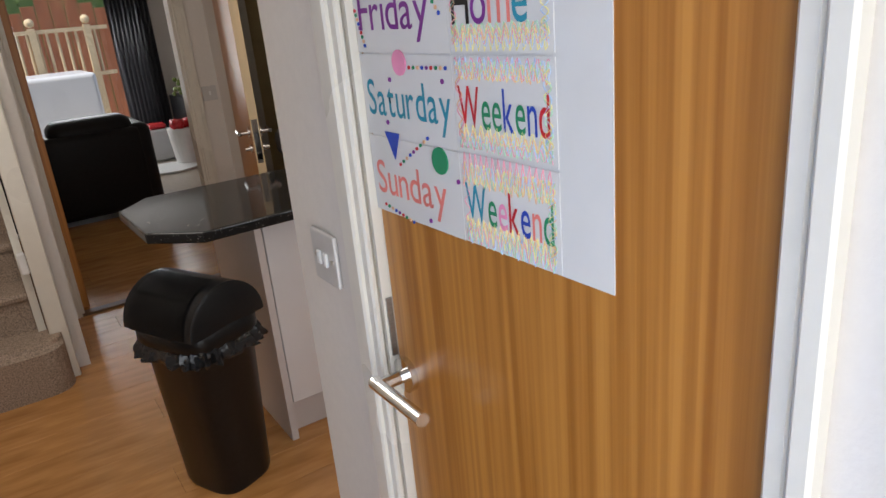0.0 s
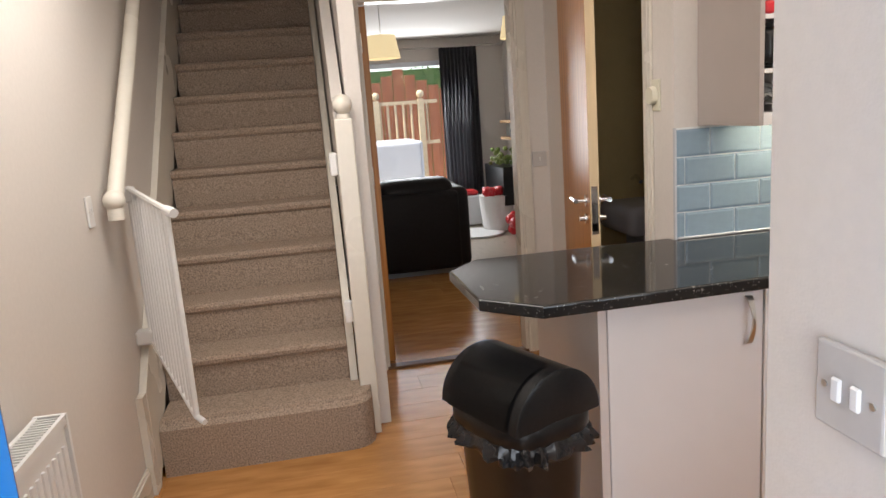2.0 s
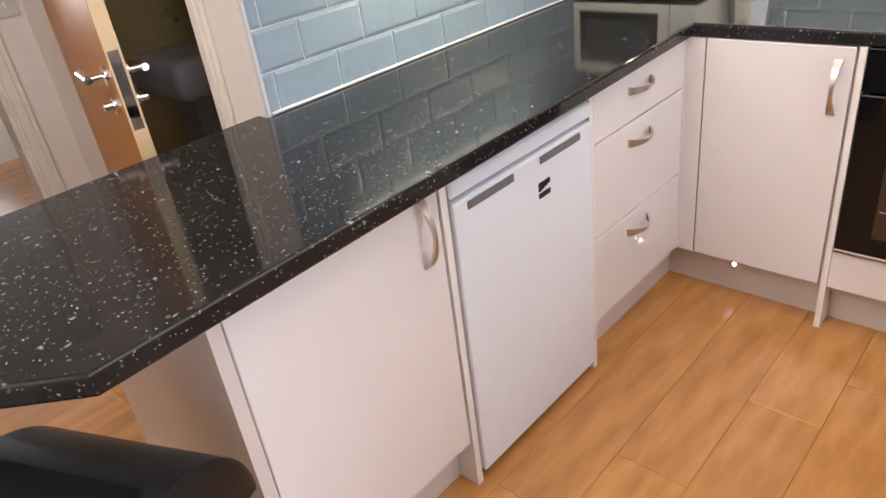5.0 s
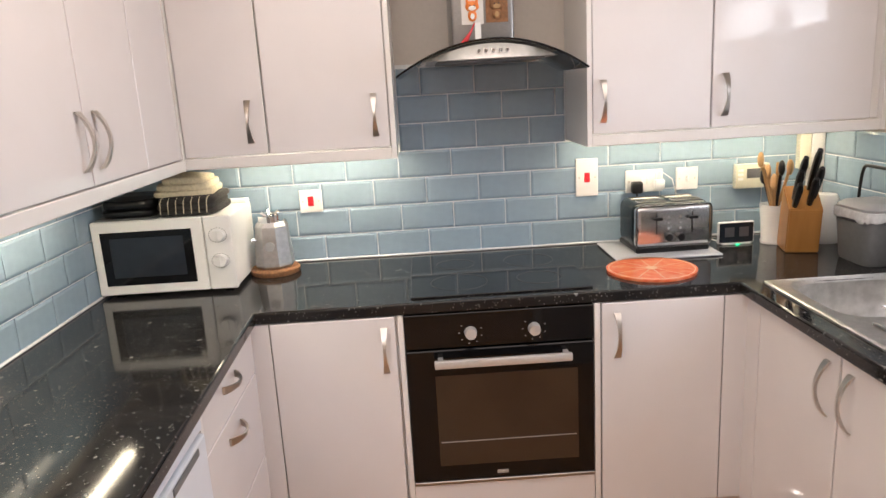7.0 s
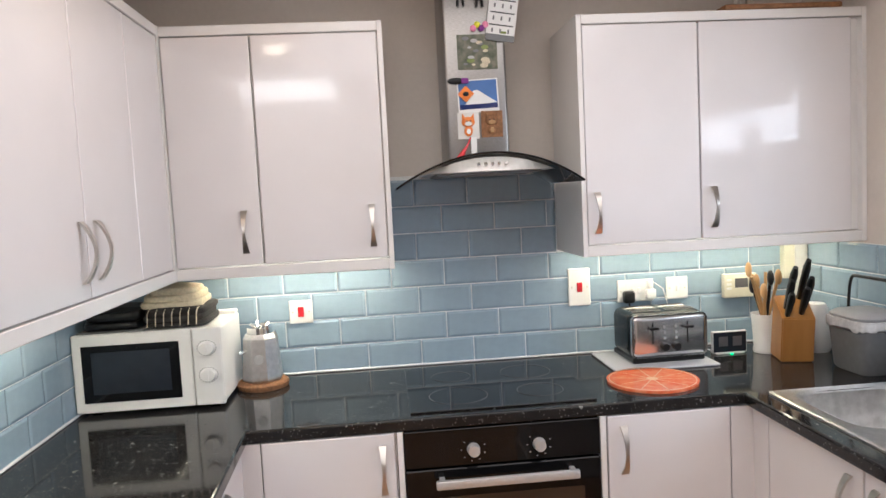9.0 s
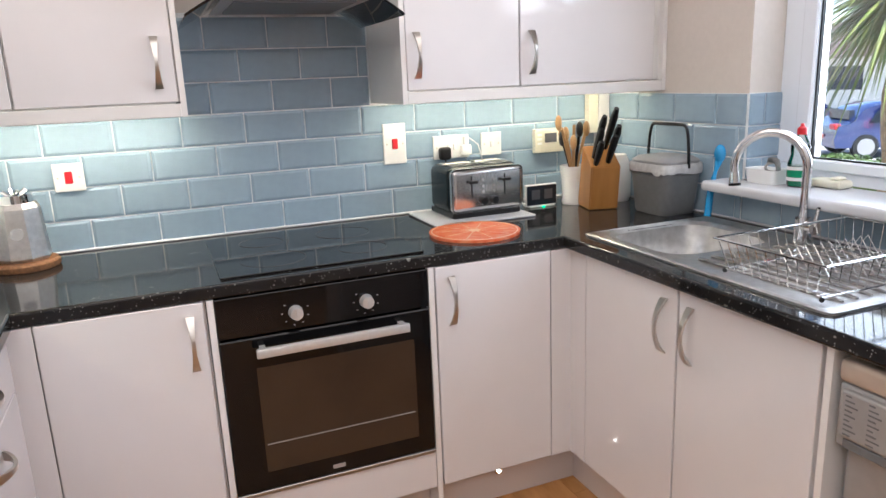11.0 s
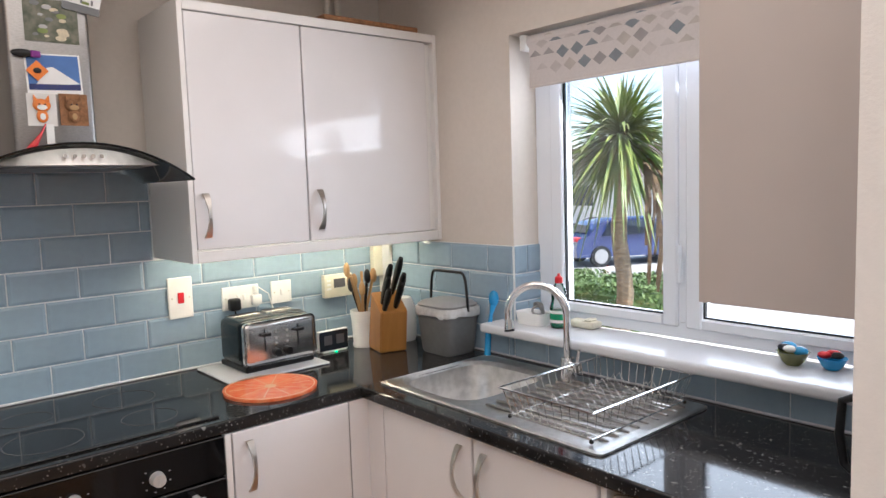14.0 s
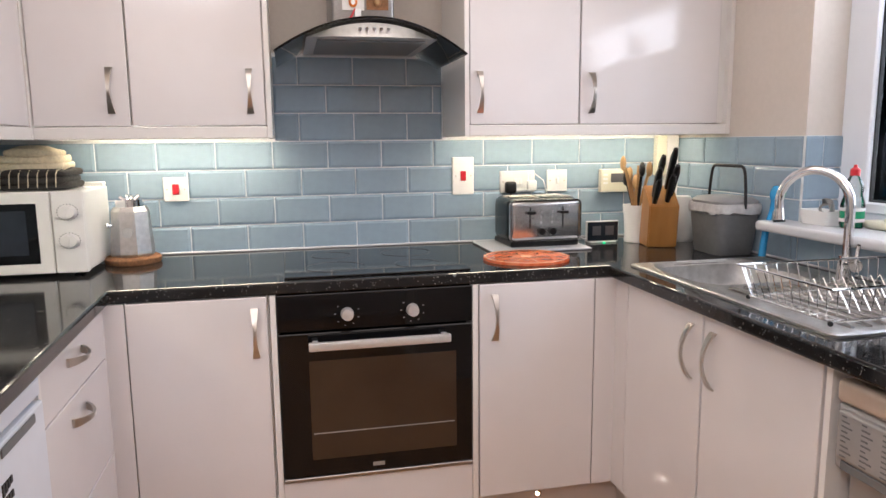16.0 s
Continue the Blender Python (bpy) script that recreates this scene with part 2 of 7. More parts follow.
M = {
    "wall": mat("wall_paint", (0.68, 0.62, 0.56), 0.7, scale=60, amount=0.03, bump=0.12, bump_scale=220, wear=0.03),
    "hallwall": mat("hall_paint", (0.70, 0.655, 0.61), 0.62, scale=60, amount=0.03, bump=0.12, bump_scale=220, wear=0.03),
    "ceiling": mat("ceiling_paint", (0.72, 0.69, 0.65), 0.8, scale=60, amount=0.03, bump=0.1, bump_scale=200, wear=0.03),
    "gloss": mat("white_gloss_paint", (0.72, 0.68, 0.60), 0.28, scale=30, amount=0.03, wear=0.03),
    "cab": mat("cabinet_gloss", (0.75, 0.725, 0.73), 0.13, scale=8, amount=0.02, wear=0.02, coat=0.4),
    "pelmet": mat("cabinet_trim", (0.80, 0.78, 0.76), 0.22, scale=8, amount=0.02, wear=0.02),
    # Beige side panels, base colour also darkened for the shade on those sides.
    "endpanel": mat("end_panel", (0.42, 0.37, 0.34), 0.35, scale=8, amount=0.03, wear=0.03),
    "upvc": mat("white_upvc", (0.78, 0.82, 0.88), 0.25, scale=10, amount=0.02, wear=0.02),
    "sill": mat("sill_white", (0.60, 0.61, 0.64), 0.25, scale=10, amount=0.03, wear=0.02),
    "tile": mat("tile_glaze", (0.28, 0.375, 0.46), 0.16, scale=30, amount=0.06, wear=0.05, island=0.08),
    "grout": mat("grout", (0.84, 0.86, 0.86), 0.8, scale=80, amount=0.1),
    "steel": mat("brushed_steel", (0.36, 0.35, 0.34), 0.34, 1.0, scale=90, stretch=(1, 1, 8), amount=0.2, bump=0.03, bump_scale=200),
    "chrome": mat("chrome", (0.80, 0.80, 0.80), 0.07, 1.0, scale=10, amount=0.04),
    "nickel": mat("satin_nickel", (0.60, 0.57, 0.53), 0.30, 1.0, scale=40, amount=0.1),
    "brass": mat("hinge_brass", (0.55, 0.40, 0.18), 0.3, 1.0, scale=40, amount=0.2),
    "black": mat("black_plastic", (0.010, 0.010, 0.011), 0.30, spec=0.3, scale=60, amount=0.3, bump=0.05, bump_scale=300),
    "blackgloss": mat("black_gloss", (0.006, 0.006, 0.007), 0.05, scale=10, amount=0.2, spec=0.30),
    "handlesteel": mat("handle_steel", (0.72, 0.71, 0.70), 0.38, 0.6, scale=60, amount=0.06),
    "sinksteel": mat("sink_steel", (0.62, 0.61, 0.60), 0.34, 1.0, scale=60, amount=0.15, bump=0.03, bump_scale=200),
    "bowlsteel": mat("bowl_steel", (0.66, 0.65, 0.64), 0.36, 1.0, scale=30, amount=0.25),
    "hoodsteel": mat("hood_steel", (0.62, 0.60, 0.58), 0.45, 0.8, scale=60, amount=0.1),
    "barpanel": mat("bar_panel", (0.64, 0.58, 0.55), 0.35, scale=8, amount=0.03, wear=0.03),
    "ovenglass": mat("oven_glass", (0.055, 0.036, 0.024), 0.05, scale=4, second=(0.040, 0.026, 0.018), spec=0.35),
    "white": mat("white_plastic", (0.78, 0.78, 0.77), 0.3, scale=20, amount=0.03, wear=0.03),
    "whitewarm": mat("cream_plastic", (0.72, 0.69, 0.56), 0.4, scale=20, amount=0.04),
    "fridge": mat("fridge_white", (0.74, 0.79, 0.86), 0.22, scale=20, amount=0.02, wear=0.02),
    "red": mat("red_plastic", (0.62, 0.02, 0.03), 0.3),
    "grey": mat("grey_plastic", (0.16, 0.165, 0.17), 0.42, scale=50, amount=0.1, bump=0.04),
    "silver": mat("silver_paint", (0.40, 0.395, 0.39), 0.38, 0.35, scale=50, amount=0.05),
    "orange": mat("orange_glass", (0.72, 0.12, 0.035), 0.12, scale=35, second=(0.80, 0.26, 0.12), coat=0.4),
    "orangepale": mat("orange_pale", (0.82, 0.50, 0.30), 0.15),
    "wood": mat("block_wood", (0.42, 0.20, 0.055), 0.35, scale=14, stretch=(1, 1, 0.12), second=(0.30, 0.13, 0.03)),
    "utensil": mat("utensil_wood", (0.45, 0.27, 0.12), 0.6, scale=14, stretch=(1, 1, 0.2), amount=0.3),
    "fabricliner": mat("bin_liner", (0.60, 0.60, 0.60), 0.35, scale=60, amount=0.2, bump=0.3, bump_scale=60),
    "cork": mat("cork", (0.30, 0.14, 0.06), 0.8, scale=90, amount=0.4, bump=0.2),
    "door": mat("oak_door", (0.52, 0.225, 0.045), 0.36, scale=70, stretch=(1, 1, 0.014), second=(0.33, 0.12, 0.018), bump=0.05, bump_scale=120, wear=0.08),
    "dooredge": mat("door_edge", (0.66, 0.50, 0.30), 0.5, scale=20, stretch=(1, 1, 0.05), amount=0.15),
    "blue": mat("blue_door_paint", (0.012, 0.20, 0.62), 0.10, scale=4, amount=0.1, coat=0.6, wear=0.06),
    "carpet": mat("carpet", (0.46, 0.355, 0.275), 0.95, scale=150, second=(0.22, 0.165, 0.125), bump=0.9, bump_scale=170),
    "paper": mat("poster_paper", (0.68, 0.665, 0.64), 0.7, scale=20, amount=0.03),
    "sofa": mat("dark_leather", (0.008, 0.006, 0.007), 0.5, spec=0.25, scale=30, amount=0.3, bump=0.15),
    "curtain": mat("curtain_cloth", (0.13, 0.13, 0.14), 0.85, scale=60, amount=0.2, bump=0.2),
    "fabricw": mat("shade_fabric", (0.75, 0.66, 0.48), 0.8, emit=(1.0, 0.80, 0.45, 0.30)),
    "bag": mat("bin_bag", (0.02, 0.02, 0.022), 0.22, scale=30, amount=0.4, bump=0.6, bump_scale=40),
    "cream": mat("cream_towel", (0.66, 0.58, 0.42), 0.95, scale=90, amount=0.2, bump=0.5, bump_scale=120),
    "darkcloth": mat("dark_towel", (0.03, 0.028, 0.026), 0.95, scale=90, amount=0.3, bump=0.5, bump_scale=120),
    "greenplastic": mat("green_liquid", (0.01, 0.28, 0.13), 0.15, coat=0.3),
    "blueplastic": mat("blue_plastic", (0.03, 0.30, 0.62), 0.25),
    "clear": glass("clear_plastic", (0.92, 0.95, 0.95)),
    "pane": glass("window_glass", (0.97, 0.98, 0.98)),
    "hoodglass": glass("hood_glass", (0.86, 0.89, 0.88), ior=1.45),
    "worktop": granite(),
    "led": mat("led", (1, 1, 1), emit=(1.0, 0.93, 0.80, 9)),
    "bulkhead": mat("shade_paper", (0.75, 0.55, 0.35), 0.9, emit=(1.0, 0.72, 0.48, 0.28)),
    "green_led": mat("green_led", (0, 1, 0.3), emit=(0.0, 1.0, 0.35, 2)),
    "leaf": mat("strap_leaf", (0.10, 0.17, 0.035), 0.4, scale=6, second=(0.20, 0.23, 0.06), island=0.2),
    "leafdry": mat("dry_leaf", (0.20, 0.13, 0.07), 0.8, scale=12, amount=0.4),
    "trunk": mat("palm_trunk", (0.36, 0.27, 0.17), 0.9, scale=18, stretch=(1, 1, 3), amount=0.5, bump=1.0, bump_scale=30),
    "hedge": mat("hedge_leaf", (0.06, 0.12, 0.025), 0.55, scale=8, second=(0.13, 0.19, 0.05)),
    "tarmac": mat("pale_tarmac", (0.42, 0.40, 0.38), 0.9, scale=120, amount=0.2, bump=0.3),
    "paving": mat("paving_slab", (0.50, 0.46, 0.42), 0.85, scale=20, amount=0.15, bump=0.2),
    "fence": mat("fence_wood", (0.32, 0.11, 0.05), 0.8, scale=20, stretch=(1, 1, 0.1), amount=0.3),
    "palewood": mat("pale_timber", (0.62, 0.48, 0.30), 0.8, scale=20, amount=0.2),
    "carblue": mat("car_paint", (0.012, 0.028, 0.15), 0.12, 0.2, coat=0.8),
    "tyre": mat("tyre", (0.015, 0.015, 0.015), 0.8),
    "lrfloor": mat("pale_laminate", (0.40, 0.34, 0.27), 0.3, scale=8, stretch=(8, 0.6, 1), amount=0.15),
    "thresh": mat("dark_threshold", (0.14, 0.07, 0.03), 0.4, scale=20, amount=0.2),
    "screen": mat("screen", (0.02, 0.025, 0.035), 0.08),
    "brick": mat("far_brick", (0.36, 0.22, 0.16), 0.9, scale=12, amount=0.2),
    "roof": mat("roof_tile", (0.14, 0.10, 0.09), 0.9, scale=12, amount=0.2),
    "plank": mat("floor_plank", (0.50, 0.25, 0.085), 0.22, scale=3.2, stretch=(1.1, 5, 1), second=(0.36, 0.165, 0.052), island=0.16, wear=0.1, bump=0.03, bump_scale=30),
    "plankgap": mat("plank_gap", (0.17, 0.08, 0.03), 0.7),
    "bathwall": mat("bath_wall", (0.55, 0.42, 0.20), 0.6, amount=0.05),
    "olive": mat("olive_glaze", (0.16, 0.17, 0.06), 0.2, coat=0.4),
    "toaster_dark": mat("toaster_enamel", (0.008, 0.014, 0.018), 0.25, spec=0.3),
    "toaster_front": mat("toaster_steel", (0.58, 0.58, 0.58), 0.20, 1.0, scale=60, amount=0.08),
    "plateplastic": mat("plate_enamel", (0.58, 0.565, 0.55), 0.38, 0.15, scale=40, amount=0.05),
    "champagne": mat("champagne_trim", (0.58, 0.47, 0.38), 0.30, 0.2, scale=40, amount=0.05),
    "lidgrey": mat("lid_grey", (0.30, 0.30, 0.30), 0.42, scale=40, amount=0.06),
    "yellow": mat("yellow_card", (0.80, 0.75, 0.03), 0.4),
    "icon": mat("lcd_grey", (0.12, 0.12, 0.13), 0.2),
    "orangesign": mat("orange_enamel", (0.80, 0.22, 0.03), 0.3),
    "purple": mat("purple_ink", (0.22, 0.03, 0.26), 0.6),
    "salmon": mat("salmon_ink", (0.88, 0.24, 0.20), 0.6),
    "tealink": mat("teal_ink", (0.015, 0.27, 0.38), 0.6),
    "greenink": mat("green_ink", (0.01, 0.25, 0.11), 0.6),
    "blueink": mat("blue_ink", (0.015, 0.06, 0.42), 0.6),
    "pinkdot": mat("pink_felt", (0.85, 0.30, 0.48), 0.8),
    "pen_pink": mat("pen_pink", (0.80, 0.35, 0.42), 0.8),
    "pen_yellow": mat("pen_yellow", (0.82, 0.72, 0.30), 0.8),
    "pen_green": mat("pen_green", (0.42, 0.66, 0.45), 0.8),
    "pen_blue": mat("pen_blue", (0.45, 0.58, 0.78), 0.8),
    "pen_orange": mat("pen_orange", (0.82, 0.48, 0.28), 0.8),
    "skyblue": mat("print_blue", (0.06, 0.16, 0.42), 0.4),
    "photo_green": mat("print_green", (0.05, 0.07, 0.035), 0.3, scale=40, second=(0.16, 0.15, 0.11)),
    "diamond_a": mat("cloth_grey", (0.36, 0.34, 0.345), 0.85),
    "diamond_b": mat("cloth_pale", (0.55, 0.51, 0.50), 0.85),
    "diamond_c": mat("cloth_slate", (0.24, 0.27, 0.30), 0.85),
    "diamond_d": mat("cloth_sand", (0.50, 0.46, 0.43), 0.85),
    "blind": mat("blind_fabric", (0.62, 0.58, 0.57), 0.8, scale=150, amount=0.05),
}


# ---- helpers for building ----
ORG = {}


def thing(name, loc, label, category, group="", rz=0.0):
    ob = new(name)
    ob.location = loc
    ob.rotation_euler = (0, 0, radians(rz))
    tagged(ob, label, category, group)
    ORG[ob] = (Vector(loc), rz != 0.0)
    return ob


def part(name, bm, material, parent, label="", smooth=False, category="", kind=""):
    me = bpy.data.meshes.new(name)
    org, local = ORG.get(parent, (Vector((0, 0, 0)), False)) if parent else (Vector((0, 0, 0)), False)
    if parent and not local:
        bmesh.ops.translate(bm, verts=bm.verts, vec=-org)
    bm.normal_update()
    bm.to_mesh(me)
    bm.free()
    for m in material if isinstance(material, (list, tuple)) else [material]:
        me.materials.append(M[m])
    if smooth:
        for p in me.polygons:
            p.use_smooth = True
        me.set_sharp_from_angle(angle=radians(38))
    ob = new(name, me)
    if parent:
        ob.parent = parent
        ORG[ob] = (org, local)
    tagged(ob, label, category, "", kind)
    return ob


def structure(name, bm, material, label=""):
    return part(name, bm, material, None, label, kind="structure")


def box(bm, x0, x1, y0, y1, z0, z1, bevel=0.0, segs=1, mi=0):
    r = bmesh.ops.create_cube(bm, size=1)
    for v in r["verts"]:
        v.co = Vector(((x0 + x1) / 2 + v.co.x * abs(x1 - x0), (y0 + y1) / 2 + v.co.y * abs(y1 - y0), (z0 + z1) / 2 + v.co.z * abs(z1 - z0)))
    faces = {f for v in r["verts"] for f in v.link_faces}
    if bevel:
        edges = {e for v in r["verts"] for e in v.link_edges}
        b = bmesh.ops.bevel(bm, geom=list(edges), offset=bevel, segments=segs, affect="EDGES", profile=0.5)
        faces = {f for f in faces if f.is_valid} | set(b["faces"])
    for f in faces:
        f.material_index = mi
    return faces


def B(*a, **k):
    bm = bmesh.new()
    box(bm, *a, **k)
    return bm


def cyl(bm, p0, p1, r0, r1=None, n=20, cap=True):
    p0, p1 = Vector(p0), Vector(p1)
    r1 = r0 if r1 is None else r1
    d = p1 - p0
    q = d.to_track_quat("Z", "Y").to_matrix().to_4x4()
    bmesh.ops.create_cone(bm, cap_ends=cap, segments=n, radius1=r0, radius2=r1, depth=d.length, matrix=Matrix.Translation((p0 + p1) / 2) @ q)


def C(*a, **k):
    bm = bmesh.new()
    cyl(bm, *a, **k)
    return bm


def ball(bm, c, r, sx=1, sy=1, sz=1, n=16):
    bmesh.ops.create_uvsphere(bm, u_segments=n, v_segments=max(6, n // 2), radius=r, matrix=Matrix.Translation(c) @ Matrix.Diagonal((sx, sy, sz, 1)))


def tube(bm, pts, r, n=10, closed=False, radii=None):
    pts = [Vector(p) for p in pts]
    rings, last = [], None
    for i, p in enumerate(pts):
        if closed:
            d = pts[(i + 1) % len(pts)] - pts[i - 1]
        else:
            d = pts[min(i + 1, len(pts) - 1)] - pts[max(i - 1, 0)]
        d.normalize()
        side = last - d * last.dot(d) if last else d.orthogonal()
        side.normalize()
        last = side
        up = d.cross(side)
        rr = radii[i] if radii else r
        rings.append([bm.verts.new(p + (side * math.cos(2 * math.pi * k / n) + up * math.sin(2 * math.pi * k / n)) * rr) for k in range(n)])
    m = len(rings)
    for i in range(m if closed else m - 1):
        a, b = rings[i], rings[(i + 1) % m]
        for k in range(n):
            bm.faces.new((a[k], a[(k + 1) % n], b[(k + 1) % n], b[k]))
    if not closed:
        bm.faces.new(rings[0][::-1])
        bm.faces.new(rings[-1])


def lathe(bm, c, prof, n=28):
    rings = [[bm.verts.new((c[0] + r * math.cos(2 * math.pi * k / n), c[1] + r * math.sin(2 * math.pi * k / n), c[2] + z)) for k in range(n)] for r, z in prof]
    for a, b in zip(rings, rings[1:]):
        for k in range(n):
            bm.faces.new((a[k], a[(k + 1) % n], b[(k + 1) % n], b[k]))
    bm.faces.new(rings[0][::-1])
    bm.faces.new(rings[-1])


def prism(bm, pts, z0, z1):
    lo = [bm.verts.new((x, y, z0)) for x, y in pts]
    hi = [bm.verts.new((x, y, z1)) for x, y in pts]
    n = len(pts)
    bm.faces.new(lo[::-1])
    bm.faces.new(hi)
    for i in range(n):
        bm.faces.new((lo[i], lo[(i + 1) % n], hi[(i + 1) % n], hi[i]))
    bmesh.ops.recalc_face_normals(bm, faces=bm.faces)


class Run:
    """A vertical front: u along it, n out of it, z up."""

    def __init__(self, o, u, n):
        self.o, self.u, self.n = Vector((*o, 0)), Vector((*u, 0)), Vector((*n, 0))

    def p(self, u, n, z):
        return self.o + self.u * u + self.n * n + Vector((0, 0, z))

    def box(self, bm, u0, u1, n0, n1, z0, z1, bevel=0.0, segs=1, mi=0):
        a, b = self.p(u0, n0, z0), self.p(u1, n1, z1)
        return box(bm, min(a.x, b.x), max(a.x, b.x), min(a.y, b.y), max(a.y, b.y), z0, z1, bevel, segs, mi)

    def B(self, *a, **k):
        bm = bmesh.new()
        self.box(bm, *a, **k)
        return bm


def bow_handle(run, u, n, z, length=0.15, horizontal=False):
    """A bowed strap handle that widens to its ends."""
    bm = bmesh.new()
    rings = []
    for i in range(15):
        s = i / 14
        out = 0.004 + 0.030 * math.sin(math.pi * s) ** 0.8
        w = 0.0045 + 0.0065 * abs(2 * s - 1) ** 1.5
        th = 0.0035
        ends = []
        for a, b in ((-w, -th), (w, -th), (w, th), (-w, th)):
            if horizontal:
                ends.append(bm.verts.new(run.p(u + (s - 0.5) * length, n + out + b, z + a)))
            else:
                ends.append(bm.verts.new(run.p(u + a, n + out + b, z + (s - 0.5) * length)))
        rings.append(ends)
    for a, b in zip(rings, rings[1:]):
        for k in range(4):
            bm.faces.new((a[k], a[(k + 1) % 4], b[(k + 1) % 4], b[k]))
    bm.faces.new(rings[0][::-1])
    bm.faces.new(rings[-1])
    bmesh.ops.recalc_face_normals(bm, faces=bm.faces)
    return bm


# ---- structure ----
EX, SY, KY, WX = 3.13, 1.075, 3.80, 0.905
CEIL = 2.37
HX = -0.715
FRONT = 1.13
# floors
bm = bmesh.new()
box(bm, HX, 3.3, 0.83, 7.5, -0.12, -0.006)
structure("floor", bm, "plankgap", "dark gaps under the laminate floor")
bm = bmesh.new()
box(bm, -3.0, 4.2, 7.5, 10.6, -0.12, -0.004)
structure("living_floor", bm, "lrfloor", "pale laminate floor of the living room")
bm = B(0.352, 1.233, 5.225, 5.295, -0.004, 0.014, bevel=0.004)
structure("threshold", bm, "thresh", "dark brown threshold strip")
bm = B(-3.0, 4.2, 0.83, 10.7, CEIL, CEIL + 0.1)
structure("ceiling", bm, "ceiling", "off-white painted ceiling")
# east wall behind the oven
structure("wall_east", B(EX, EX + 0.15, 0.83, 4.2, 0, CEIL), "wall", "warm grey painted kitchen wall")
# south wall with window and front door
WL, WR, WB, WT = 2.36, 1.13, 1.042, 2.065
bm = bmesh.new()
box(bm, WL, EX, 0.83, SY, 0, CEIL)
box(bm, WR, WL, 0.83, SY, 0, WB - 0.035)
box(bm, WR, WL, 0.83, SY, WT, CEIL)
box(bm, 0.56, WR, 0.83, SY, 0, CEIL)
box(bm, 0.53, 0.56, 0.78, 0.895, 0, CEIL)
box(bm, -0.47, 0.53, 0.78, 0.895, 2.08, CEIL)
box(bm, HX, -0.47, 0.78, 0.895, 0, CEIL)
structure("wall_south", bm, "wall", "painted front wall with window and door openings")
# north kitchen wall
bm = bmesh.new()
box(bm, 1.395, EX, KY, KY + 0.10, 0, CEIL)
box(bm, 1.395, 1.50, KY + 0.10, 4.01, 0, CEIL)
structure("wall_north", bm, "hallwall", "painted wall behind the peninsula")
# hall right wall beyond the bathroom door
bm = bmesh.new()
box(bm, 1.395, 1.50, 4.84, 5.235, 0, CEIL)
box(bm, 1.395, 1.50, 4.01, 4.84, 2.06, CEIL)
structure("wall_hall_right", bm, "hallwall", "painted hall wall over the bathroom doorway")
bm = bmesh.new()
box(bm, 1.50, 3.2, 5.13, 5.234, 0, CEIL)
box(bm, 2.9, 3.0, 3.9, 5.13, 0, CEIL)
structure("wall_bathroom", bm, "bathwall", "dim ochre bathroom wall")
# wall to living room
bm = bmesh.new()
box(bm, 1.233, 4.2, 5.235, 5.335, 0, CEIL)
box(bm, 0.353, 1.233, 5.235, 5.335, 2.065, CEIL)
box(bm, 0.24, 0.353, 5.235, 5.335, 0, CEIL)
structure("wall_living", bm, "hallwall", "painted wall round the living room doorway")
structure("wall_stairs", B(0.24, 0.31, 4.53, 5.234, 0, 3.2), "hallwall", "painted wall beside the stairs")
structure("wall_hall_left", B(HX - 0.1, HX, 0.83, 7.6, 0, 4.6), "hallwall", "cream painted hall wall")
bm = bmesh.new()
box(bm, 0.24, 0.34, 5.336, 7.6, 0, 4.6)
box(bm, HX, 0.34, 7.6, 7.7, 0, 4.6)
structure("wall_stairwell", bm, "hallwall", "painted stairwell walls")
# cupboard block between hall and kitchen
bm = bmesh.new()
box(bm, 0.56, 0.66, 1.80, 2.05, 0, CEIL)
box(bm, 0.56, 0.66, 0.896, 1.16, 0, CEIL)
box(bm, 0.56, 0.66, 1.16, 1.80, 2.04, CEIL)
box(bm, 0.66, WX, 1.95, 2.05, 0, CEIL)
box(bm, 0.80, WX, 1.13, 1.95, 0, CEIL)
structure("wall_cupboard", bm, "hallwall", "painted wall block between hall and kitchen")
# living room shell
bm = bmesh.new()
box(bm, -3.1, -3.0, 5.236, 10.7, 0, CEIL)
box(bm, 2.62, 2.72, 5.336, 10.7, 0, CEIL)
box(bm, -3.0, 0.25, 10.6, 10.7, 0, CEIL)
box(bm, 2.05, 2.72, 10.6, 10.7, 0, CEIL)
box(bm, 0.25, 2.05, 10.6, 10.7, 2.1, CEIL)
box(bm, -3.0, 0.24, 7.7, 7.8, 0, CEIL)
structure("wall_living_far", bm, "hallwall", "painted living room walls")


# ---- worktop ----
bm = bmesh.new()
prism(bm, [(2.475, 1.688), (2.475, 3.203), (0.655, 3.150), (0.508, 3.297), (0.497, 3.690), (0.620, 3.835), (1.39, 3.835), (1.39, KY - 0.004), (EX - 0.004, KY - 0.004), (EX - 0.004, SY + 0.004), (WX + 0.003, SY + 0.004), (WX + 0.003, 1.688)], 0.867, 0.905)
top = [e for e in bm.edges if abs(e.verts[0].co.z - e.verts[1].co.z) < 1e-5]
bmesh.ops.bevel(bm, geom=top, offset=0.007, segments=3, affect="EDGES", profile=0.5)
worktop = thing("worktop", (1.8, 3.4, 0.867), "glossy black speckled worktop running round to an angled breakfast bar", "worktop")
part("worktop_surface", bm, "worktop", worktop, smooth=True)

